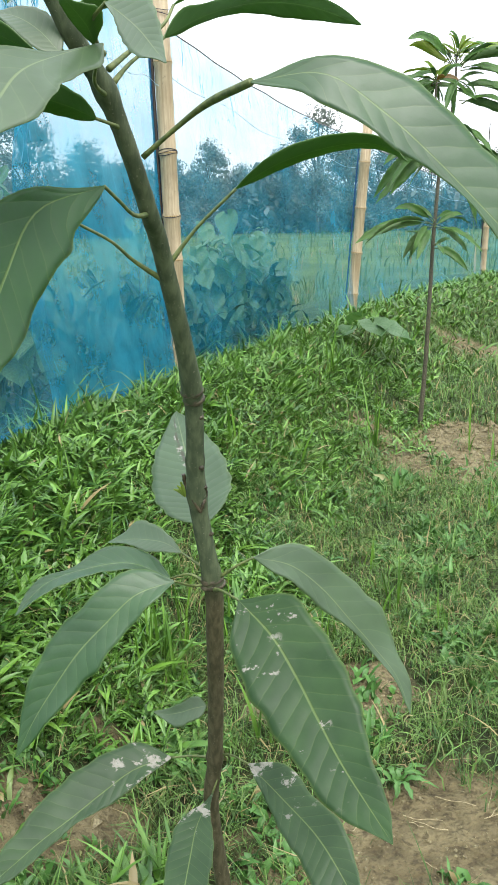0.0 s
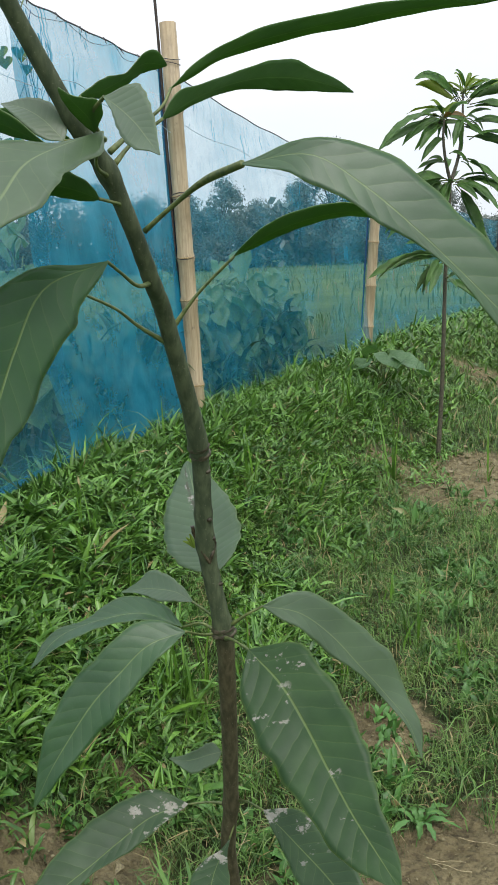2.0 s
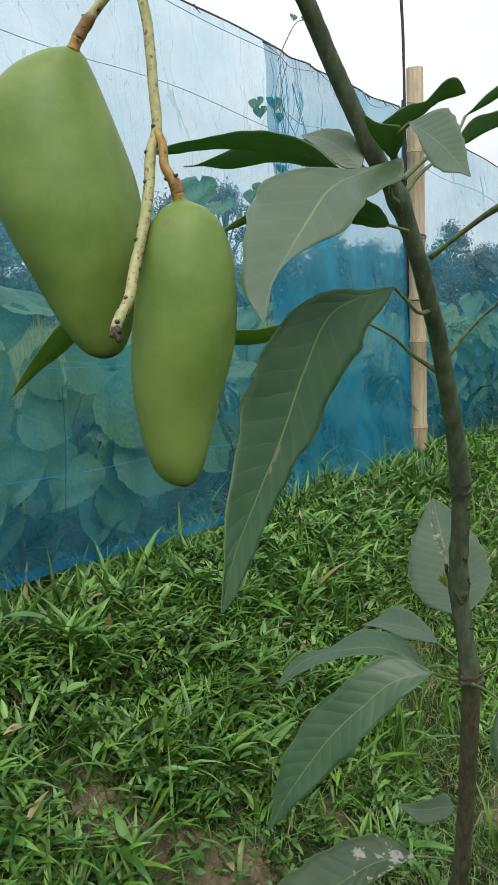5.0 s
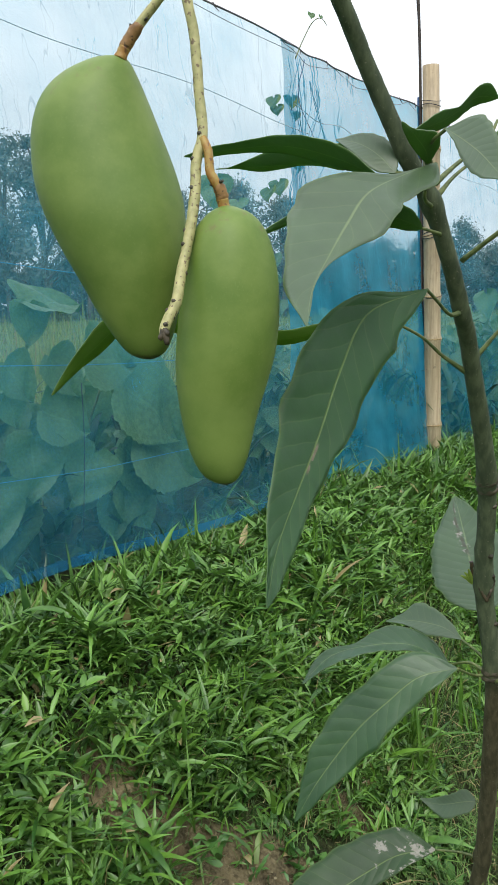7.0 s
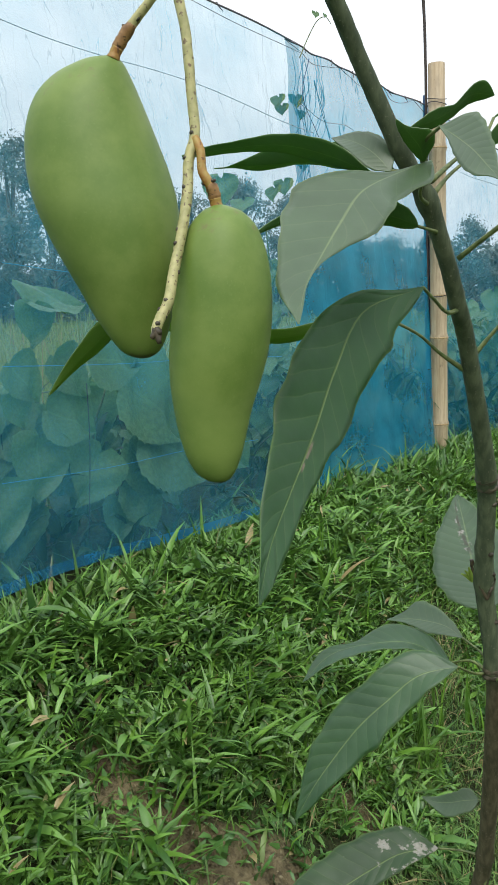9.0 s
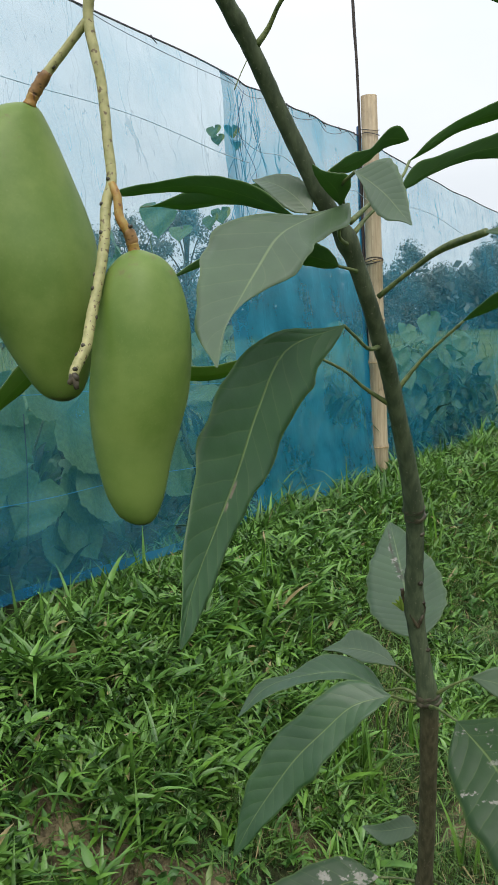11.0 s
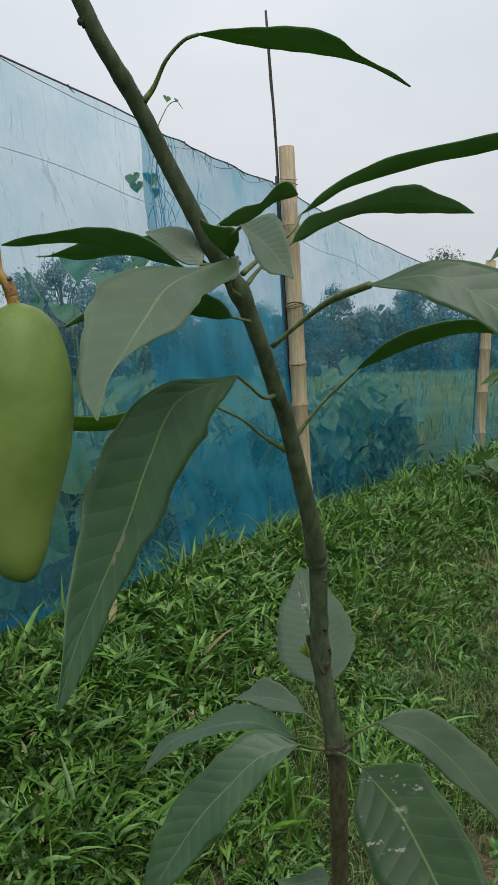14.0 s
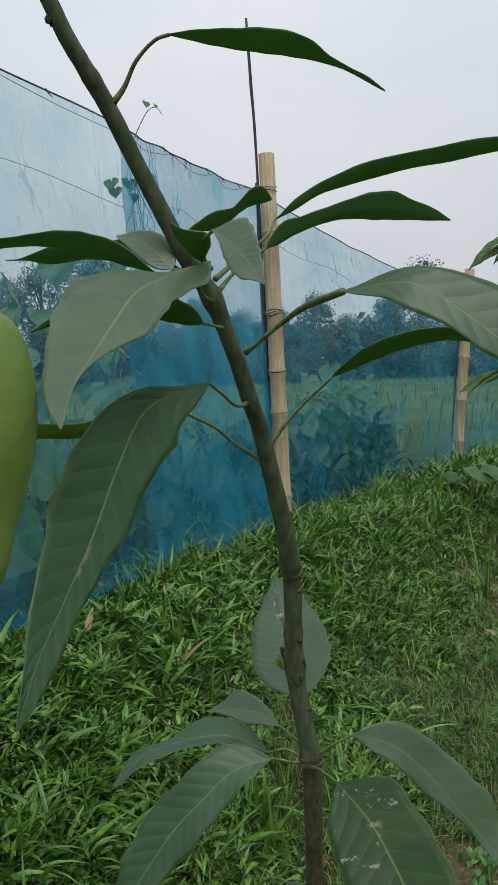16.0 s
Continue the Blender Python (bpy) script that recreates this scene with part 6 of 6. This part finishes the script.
# a climber knotted in the seam of the netting
climber = thing("climbing_vine", (-0.80, 2.99, 0.5), "thin dark climber tangled in the netting seam with a few leaves", "vine")
rngc = np.random.default_rng(6)
for k in range(5):
    x0 = rngc.uniform(-0.055, 0.055)
    pts = [(-0.80 + x0 * 0.4 + rngc.normal(0, 0.012), 3.00 + x0 + rngc.normal(0, 0.022), z) for z in np.linspace(1.40 + 0.35 * rngc.uniform(0, 1), 2.13, 8)]
    part("tendril", tube("tendril", pts, [0.0016, 0.0015, 0.0012], BLUE_THREAD, 26, 5), climber)
for k in range(8):
    h, wide, ph, z0 = rngc.uniform(0.22, 0.55), rngc.uniform(0.02, 0.07), rngc.uniform(0, 6.28), 2.12 - rngc.uniform(0, 0.10)
    pts = [(-0.80 + 0.32 * u, 3.00 + 0.94 * u, z0 - h * q) for q in np.linspace(0, 1, 12) for u in (-0.05 + 0.018 * k + wide * math.sin(ph + 5.5 * q) * (0.4 + q) + 0.03 * math.sin(2 * ph),)]
    pts = [(x + 0.05, y - 0.015, z) for x, y, z in pts]
    part("tendril", tube("tendril", pts, [0.0015, 0.0010], BLUE_STRIP if k == 3 else BLUE_THREAD, 40, 5), climber)
part("tendril", tube("tendril", [(-0.79, 3.0, 2.12), (-0.77, 3.04, 2.19), (-0.74, 3.06, 2.25), (-0.71, 3.07, 2.265), (-0.69, 3.08, 2.24)], [0.0022, 0.0012], PETIOLE, 18, 5), climber)
for dx, dy, z, s in ((-0.02, -0.055, 1.985, 0.05), (-0.015, -0.03, 1.96, 0.045), (0.02, 0.03, 2.0, 0.055), (0.03, 0.045, 1.95, 0.04), (-0.02, -0.02, 1.70, 0.065), (-0.035, -0.09, 1.67, 0.06), (0.03, 0.06, 1.77, 0.04), (0.05, 0.05, 2.275, 0.028), (0.08, 0.07, 2.27, 0.018)):
    ob = new("leaf", BUSH_MESH)
    ob.parent, ob["base"] = climber, (0.0, 0.0, 0.0)
    ob.matrix_parent_inverse = Matrix.Translation((0.80, -2.99, -0.5))
    ob.matrix_basis = pose(-0.79 + dx - (0.05 if z < 2.1 else 0.0), 2.99 + dy + (0.02 if z < 2.1 else 0.0), z, -25, 10 * dx * 30, 20 + 400 * dy) @ Matrix.Scale(s, 4)

# a pale broad-leaved weed on the bund
weed = thing("broadleaf_weed", (0.76, 5.78, float(ground_z(0.76, 5.78))), "pale green broad-leaved weed on the grassy bund", "weed")
for k, (dx, dy, dz, s) in enumerate(((-0.12, -0.05, 0.20, 0.2), (0.10, -0.08, 0.22, 0.22), (0.02, -0.1, 0.25, 0.2), (-0.03, 0.05, 0.28, 0.18), (0.16, 0.02, 0.16, 0.2), (-0.18, 0.02, 0.14, 0.16))):
    z0 = float(ground_z(0.76, 5.78))
    part("stem", tube("stem", [(0.76, 5.78, z0), (0.76 + dx * 0.5, 5.78 + dy * 0.5, z0 + dz * 0.8), (0.76 + dx, 5.78 + dy, z0 + dz)], [0.004, 0.002], PETIOLE, 8, 5), weed)
    ob = new("leaf", VINE_MESH)
    ob.parent, ob["base"] = weed, (0.0, 0.0, 0.0)
    ob.matrix_parent_inverse = Matrix.Translation((-0.76, -5.78, -z0))
    ob.matrix_basis = pose(0.76 + dx, 5.78 + dy, z0 + dz, -62, 0, math.degrees(math.atan2(dy, dx)) + 90) @ Matrix.Scale(s, 4)


# ---- far trees ----
def tree(x, y, height, spread, seed, low=0.25, dense=1.0):
    """A trunk, limbs and a ragged crown of small leaf clumps."""
    rng = np.random.default_rng(seed)
    z0 = float(ground_z(x, y))
    t = thing("tree", (x, y, z0), "leafy tree on the far side of the field", "tree", "trees beyond the field")
    part("trunk", tube("trunk", [(x, y, z0), (x + rng.normal(0, 0.2), y, z0 + height * 0.45), (x + rng.normal(0, 0.3), y, z0 + height * 0.9)], [height * 0.022, height * 0.016, height * 0.005], WOOD_FAR, 8, 8), t)
    centers = []
    for k in range(26):
        a, q = rng.uniform(0, 6.28), rng.uniform(low, 0.93)
        r = spread * math.sin(math.pi * min(0.95, (q - low) / (1 - low) * 0.75 + 0.25)) * rng.uniform(0.3, 0.95)
        c = np.array((x + r * math.cos(a), y + r * math.sin(a), z0 + height * q))
        centers.append((c, spread * rng.uniform(0.26, 0.52)))
        part("limb", tube("limb", [(x, y, z0 + height * q * 0.6), (x + (c[0] - x) * 0.5, y + (c[1] - y) * 0.5, z0 + height * q * 0.85), tuple(c)], [height * 0.008, height * 0.003], WOOD_FAR, 5, 5), t)
    n = int(3000 * dense)
    pick = rng.integers(0, len(centers), n)
    mids, reach = np.array([c for c, r in centers])[pick], np.array([r for c, r in centers])[pick]
    w = rng.normal(0, 1, (n, 3))
    w /= np.linalg.norm(w, axis=1)[:, None]
    far = rng.uniform(0.1, 1.05, n) ** 0.6
    pts = mids + w * (reach * far)[:, None] * np.array((1, 1, 0.8))
    size = (0.045 + height * 0.005) * rng.uniform(0.5, 1.3, n) * np.interp(far, [0.4, 0.85], [2.0, 1.0])
    u, v = rng.normal(0, 1, (n, 3)), rng.normal(0, 1, (n, 3))
    u /= np.linalg.norm(u, axis=1)[:, None]
    v /= np.linalg.norm(v, axis=1)[:, None]
    u, v = u * size[:, None], v * size[:, None]
    verts = np.stack([pts - u, pts - v * 0.6, pts + u, pts + v * 0.6], 1).reshape(-1, 3)
    part("crown", big_mesh("crown", verts, np.arange(4 * n).reshape(-1, 4), HAZED_FOLIAGE, False), t, "ragged grey-green foliage, distance haze put into its colour")


for k, (x, y, h, s) in enumerate(((-3.6, 60, 6.4, 1.9), (-5.8, 63, 5.6, 2.2), (-1.2, 66, 4.9, 1.8), (4.2, 60, 8.2, 2.3), (6.6, 62, 7.0, 2.0), (2.0, 64, 6.3, 2.0), (9.6, 64, 5.6, 2.2), (13.0, 66, 5.2, 2.2), (17.0, 60, 5.8, 1.6),
                                  (22.8, 60, 5.0, 1.5), (25.5, 63, 5.0, 2.0), (20.0, 66, 3.9, 1.6), (-8.5, 60, 5.2, 2.2), (-12.0, 62, 6.6, 2.4), (-16.0, 60, 8.6, 2.6), (-19.5, 60, 10.2, 2.6), (-23.5, 60, 9.8, 2.6), (-27.5, 62, 9.0, 2.8),
                                  (-32.0, 60, 12.5, 2.8), (-35.8, 60, 15.8, 2.6), (-39.2, 60, 15.2, 2.6), (-43, 62, 13, 3), (29, 64, 6, 2.4), (34, 62, 6.4, 2.6), (-48, 60, 13, 3.2))):
    tree(x, y, h, s * 1.35, 20 + k, 0.06 if h < 9 else 0.16, 1.8 if x > 15 else 2.7)

# hedge-like low growth along the field's far side
rngh = np.random.default_rng(31)
n = 42000
hx, hy = rngh.uniform(-60, 45, n), rngh.uniform(62, 72, n)
hz = rngh.uniform(0, 1, n) ** 0.8 * np.where(hx < 3, 4.3, 2.8) * (1 + 0.3 * hills(hx, hy, 14, 12))
pts = np.stack([hx, hy, hz], 1)
u, v = rngh.normal(0, 0.15, (n, 3)), rngh.normal(0, 0.15, (n, 3))
verts = np.stack([pts - u, pts - v, pts + u, pts + v], 1).reshape(-1, 3)
stuff("far_hedge", big_mesh("far_hedge", verts, np.arange(4 * n).reshape(-1, 4), HAZED_FOLIAGE, False), "low thicket along the far edge of the field, its colour paled for haze", "thicket")

# ---- grasses ----
side = lambda x, y: off_fence(x, y)[0]
roots = scatter(30000, -9, 6, 3.5, 16, 41, lambda x, y, r: (side(x, y) < -2.0) & (r < 0.75))
stuff("crop_field", blades("crop_field", roots, 0.15, 0.010, 0.9, 42, TALL, 3, 0.4), "yellow-green tall grass in the field behind the netting", "grass")
roots = tufts(scatter(900, -5.6, -2.1, 3.6, 7.2, 141, lambda x, y, r: (side(x, y) < -0.9) & (x < -0.34 * y - 0.35)), 9, 0.06, 142)
stuff("reed_grass", blades("reed_grass", roots, 1.08, 0.015, 0.45, 143, REED, 6, 0.35, 1.2, most=1.15), "tall pale yellow-green grass standing behind the netting", "grass")
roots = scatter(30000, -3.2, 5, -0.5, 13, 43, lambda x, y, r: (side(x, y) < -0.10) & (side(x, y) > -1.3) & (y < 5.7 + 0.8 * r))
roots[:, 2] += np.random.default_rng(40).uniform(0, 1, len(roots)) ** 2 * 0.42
stuff("undergrowth", blades("undergrowth", roots, 0.17, 0.034, 1.5, 44, SHADED_BRUSH, 4, 0.4, keel=0.4), "weedy undergrowth behind the netting, shade put into its dark colour", "weeds")

# broad-bladed grass on the bund
bund = lambda x, y, r: (side(x, y) > 0) & (side(x, y) < 0.85 + 0.75 * hills(x, y, 0.8, 15) + 0.3 * (r - 0.5)) & (r > bare(x, y) * 0.9)
roots = tufts(scatter(9000, -1.9, 1.8, 0.5, 5.9, 45, bund), 4, 0.025, 46)
stuff("bund_grass", blades("bund_grass", roots, 0.066, 0.0135, 1.30, 47, GRASS_BROAD, 4, 0.40, 0.55, 0.4, 0.72, 0.055), "lush broad-bladed grass covering the bund", "grass")
roots = tufts(scatter(23000, -1.9, 1.8, 0.5, 5.9, 145, bund), 5, 0.018, 146)
stuff("bund_grass", blades("bund_grass", roots, 0.040, 0.0115, 1.35, 147, GRASS_LANCE, 3, 0.42, 0.5, 0.35, 0.75, 0.060), "short lance-shaped grass leaves in creeping sprigs on the bund", "grass")
leafy = lambda x, y, r: bund(x, y, r) & (bare(x, y) < 0.25) & (hills(x, y, 0.45, 78) > -0.22)
feet, turns = sprigs(scatter(10000, -1.9, 1.2, 0.5, 3.4, 161, leafy), 7, 0.013, 162)
stuff("bund_grass", blades("bund_grass", feet, 0.058, 0.0142, 1.45, 163, GRASS_LANCE, 4, 0.36, 0.55, 0.42, 0.68, heading=turns), "creeping shoots of broad lance-shaped grass leaves on the bund", "grass")
feet, turns = sprigs(scatter(2600, -1.0, 1.8, 3.2, 5.9, 164, leafy), 6, 0.018, 165)
stuff("bund_grass", blades("bund_grass", feet, 0.066, 0.0150, 1.4, 166, GRASS_LANCE, 3, 0.36, 0.55, 0.42, 0.68, heading=turns), "creeping shoots of broad lance-shaped grass leaves on the bund", "grass")
roots = tufts(scatter(30000, -1.2, 8.2, 5.1, 15.5, 48, bund), 3, 0.03, 49)
stuff("bund_grass", blades("bund_grass", roots, 0.085, 0.019, 1.35, 50, GRASS_BROAD, 3, 0.4, 0.7, 0.0, 0.6, 0.07), "lush broad-bladed grass covering the far bund", "grass")
thin = lambda x, y, r: bund(x, y, r) & (hills(x, y, 0.45, 78) < 0.12 + 0.5 * (r - 0.5))
roots = tufts(scatter(24000, -1.9, 1.8, 0.5, 5.9, 51, thin), 3, 0.015, 52)
stuff("bund_grass", blades("bund_grass", roots, 0.075, 0.005, 1.1, 53, GRASS_BROAD, 3, 0.4), "finer grass between the broad blades", "grass")
foot = lambda x, y, r: (side(x, y) > 0) & (side(x, y) < 0.28) & (r < (y - 2.3) * 0.6)
roots = scatter(16000, -1.9, 1.8, 0.6, 7.7, 91, foot)
stuff("bund_grass", blades("bund_grass", roots, 0.11, 0.012, 0.7, 92, GRASS_BROAD, 4, 0.35, 1.6, keel=0.4), "taller grass standing against the foot of the netting", "grass")
brink = lambda x, y, r: (side(x, y) > -0.04) & (side(x, y) < 0.16)
roots = scatter(26000, -1.9, -0.5, 0.5, 3.6, 151, brink)
stuff("bund_grass", blades("bund_grass", roots, 0.085, 0.0125, 0.85, 152, GRASS_LANCE, 4, 0.38, 1.2, 0.4, 0.4, 0.04), "grass standing up against the hem of the netting", "grass")
roots = tufts(scatter(600, -1.9, 1.8, 0.5, 5.9, 93, bund), 4, 0.015, 94)
stuff("bund_grass", blades("bund_grass", roots, 0.11, 0.010, 0.85, 95, GRASS_BROAD, 5, 0.3, 1.6, keel=0.4), "upright tufts among the broad-bladed grass", "grass")
# short fine turf on the flat
flat = lambda x, y, r: (side(x, y) > 0.42) & (r > bare(x, y) * np.where(y > 3.4, 0.90, 0.97)) & (r < 0.88 + 0.6 * hills(x, y, 0.3, 16))
roots = tufts(scatter(45000, -1.0, 2.7, 0.5, 4.7, 54, flat), 5, 0.02, 55)
stuff("turf", blades("turf", roots, 0.058, 0.0036, 1.45, 56, GRASS_FINE, 2, 0.3, 1.4), "short fine turf with dry stalks", "grass")
roots = tufts(scatter(54000, -0.2, 7.0, 3.9, 13.5, 57, flat), 3, 0.03, 58)
stuff("turf", blades("turf", roots, 0.085, 0.007, 1.4, 59, GRASS_FINE, 2, 0.3, 1.4), "short turf farther along the row", "grass")
roots = scatter(9000, -40, 40, 13, 58, 60, lambda x, y, r: r < 0.9)
stuff("turf", blades("turf", roots, 0.35, 0.05, 0.8, 61, TALL, 2, 0.3), "rough grass of the far field", "grass")
roots = scatter(26000, -0.9, 2.7, 0.5, 4.8, 111, flat)
stuff("turf", blades("turf", roots, 0.085, 0.0034, 1.6, 112, GRASS_FINE, 3, 0.3, 0.6, 0.0, 0.7, 0.035), "creeping runners lying over the short turf", "grass")
# small round-leaved weeds low in the grass
low = lambda x, y, r: (side(x, y) > 0.2) & (side(x, y) < 2.2) & ((hills(x, y, 0.5, 17) > 0.10) | (side(x, y) + 0.25 * y < 1.15)) & (r > bare(x, y) * 0.6)
roots = tufts(scatter(11000, -1.4, 1.9, 0.6, 4.2, 62, low), 5, 0.014, 63)
stuff("low_weeds", blades("low_weeds", roots, 0.040, 0.018, 1.35, 64, WEED, 3, 0.6, keel=0.4), "small round-leaved weeds low in the grass", "weeds")

roots = scatter(9000, -1.4, 4.5, -3.5, 1.2, 97, lambda x, y, r: side(x, y) > 0.1)
stuff("turf", blades("turf", roots, 0.06, 0.006, 1.2, 98, GRASS_FINE, 2, 0.3, 1.4), "short turf behind the sapling", "grass")
around = lambda x, y, r: (off_fence(x, y)[0] > 0.1) & ((x > 2.5) | (y < 0.7))
roots = scatter(22000, -3.5, 9.0, -6.0, 9.0, 171, around)
stuff("turf", blades("turf", roots, 0.10, 0.016, 1.2, 172, GRASS_FINE, 2, 0.3, 1.2), "rough turf round the saplings", "grass")
roots = tufts(scatter(900, -1.9, 1.8, 0.5, 5.9, 101, bund), 4, 0.02, 102)
stuff("bund_grass", blades("bund_grass", roots, 0.088, 0.019, 1.25, 103, GRASS_BROAD, 5, 0.40, 0.6, 0.4, 0.7, 0.05), "large bright blades on top of the bund grass", "grass")

# single tall blades standing up out of the turf
rngt = np.random.default_rng(70)
for k, (x, y, h, cnt) in enumerate(((0.42, 2.47, 0.20, 7), (-0.12, 3.42, 0.26, 8), (0.62, 4.35, 0.34, 14), (0.44, 5.0, 0.32, 12), (1.22, 4.15, 0.24, 6), (-0.30, 2.05, 0.20, 9), (-0.12, 2.25, 0.24, 10), (0.02, 1.75, 0.16, 7), (-0.75, 1.75, 0.2, 6), (0.98, 3.3, 0.14, 8), (1.75, 4.6, 0.28, 10), (0.20, 2.28, 0.17, 9), (0.13, 1.86, 0.15, 12), (0.55, 2.35, 0.12, 6), (1.15, 4.35, 0.22, 7), (0.70, 2.2, 0.13, 5), (-0.45, 2.35, 0.16, 8), (-0.62, 1.75, 0.14, 7), (-0.30, 2.9, 0.17, 8), (-0.6, 2.5, 0.13, 6), (-0.28, 2.02, 0.17, 9), (-0.22, 1.95, 0.19, 9), (-0.23, 2.13, 0.20, 10), (-0.33, 2.19, 0.15, 8), (0.39, 2.82, 0.18, 7), (-0.6, 1.99, 0.15, 6), (-0.83, 1.52, 0.16, 5), (1.9, 5.6, 0.34, 14), (2.3, 5.9, 0.3, 12))):
    z = float(ground_z(x, y)) - 0.005
    pts = np.stack([x + rngt.normal(0, 0.02, cnt), y + rngt.normal(0, 0.02, cnt), np.full(cnt, z)], 1)
    tagged(new("grass_tuft", blades("grass_tuft", pts, h, 0.008, 0.28, 71 + k, GRASS_BROAD, 6, 0.3)), "upright tuft of bright green grass blades", "grass tuft", "grass tufts")

# clods and straw on the bare soil
rngd = np.random.default_rng(80)
for k in range(260):
    cx, cy, rx, ry = DIRT[rngd.integers(0, 4) if k < 200 else rngd.integers(0, len(DIRT))]
    x, y = cx + rngd.normal(0, 0.45) * rx, cy + rngd.normal(0, 0.5) * ry
    r = rngd.uniform(0.003, 0.011) * (2.2 if cy > 3 else 0.6)
    bm = bmesh.new()
    bmesh.ops.create_icosphere(bm, subdivisions=1, radius=r)
    for v in bm.verts:
        v.co *= rngd.uniform(0.65, 1.2)
        v.co.z *= 0.55
    me = bpy.data.meshes.new("clod")
    bm.to_mesh(me)
    bm.free()
    me.materials.append(CLOD)
    ob = new("clod", me)
    ob.location = (x, y, float(ground_z(x, y)) + r * 0.1)
    tagged(ob, "dry crumbly clod of brown soil", "clod", "clods on the bare soil")
for k in range(90):
    cx, cy, rx, ry = DIRT[rngd.integers(0, 4)]
    x, y, a, l = cx + rngd.normal(0, 0.7) * rx, cy + rngd.normal(0, 0.8) * ry, rngd.uniform(0, 6.28), rngd.uniform(0.012, 0.05)
    if k >= 60:
        x, y = rngd.uniform(-0.8, 1.4), rngd.uniform(1.3, 3.6)
    p = [(x + math.cos(a) * l * q, y + math.sin(a) * l * q + 0.003 * math.sin(5 * q + k), float(ground_z(x + math.cos(a) * l * q, y + math.sin(a) * l * q)) + (0.008 if k < 60 else 0.03)) for q in (-1, -0.3, 0.3, 1)]
    tagged(new("dry_straw", tube("dry_straw", p, [0.0012, 0.0007], STRAW, 8, 5)), "bent dry grass stalk lying on the soil", "straw", "dry straws")


# crumbs of soil where it lies bare
rngm = np.random.default_rng(110)
x, y = rngm.uniform(-1.2, 2.4, 60000), rngm.uniform(1.0, 5.0, 60000)
ok = bare(x, y) > rngm.uniform(0.35, 1.0, 60000)
x, y = x[ok][:9000], y[ok][:9000]
size = 0.0022 * np.exp(rngm.normal(0.0, 0.65, len(x))) * np.where(y > 3.5, 2.2, 0.6)
mid = np.stack([x, y, ground_z(x, y) + 0.012 * hills(x, y, 0.06, 5) * bare(x, y) + size * 0.2], 1)
corner = np.array([(1, 0, 0), (0, 1, 0), (-1, 0, 0), (0, -1, 0), (0, 0, 0.8), (0, 0, -0.8)])
verts = mid[:, None] + corner[None] * size[:, None, None] * rngm.uniform(0.6, 1.4, (len(x), 6, 1))
tri = np.array([(0, 1, 4), (1, 2, 4), (2, 3, 4), (3, 0, 4)])
stuff("soil_crumbs", big_mesh("soil_crumbs", verts.reshape(-1, 3), (np.arange(len(x))[:, None, None] * 6 + tri).reshape(-1, 3), CLOD, False), "small dry crumbs of brown soil on the bare patches", "soil")

# a low weed with narrow lobed leaves on the bare soil
z0 = float(ground_z(0.30, 1.60))
rosette = thing("rosette_weed", (0.30, 1.60, z0), "low grey-green weed with narrow leaves on bare soil", "weed")
for k in range(9):
    a, l = k * 2.4 + 0.3, 0.055 + 0.02 * math.sin(k * 1.7)
    w = np.array((math.cos(a), math.sin(a), 0.0))
    base = np.array((0.30, 1.60, z0))
    part("leaf", leaf_mesh("leaf", [base, base + w * l * 0.55 + np.array((0, 0, 0.030)), base + w * l * 1.3 + np.array((0, 0, 0.012))], 0.017, (0.1 * w[0], 0.1 * w[1], 1.0), (WEED, WEED), 0.25, 0.14, 20, 4, k, sides=((0.8, 2.5, 6.5, 3.5, 8.5, 4.5, 9.5, 5.5, 8.0, 4.0, 0.6), (0.8, 3.5, 2.5, 7.5, 4.0, 9.0, 5.0, 9.0, 5.0, 5.0, 0.6))), rosette)
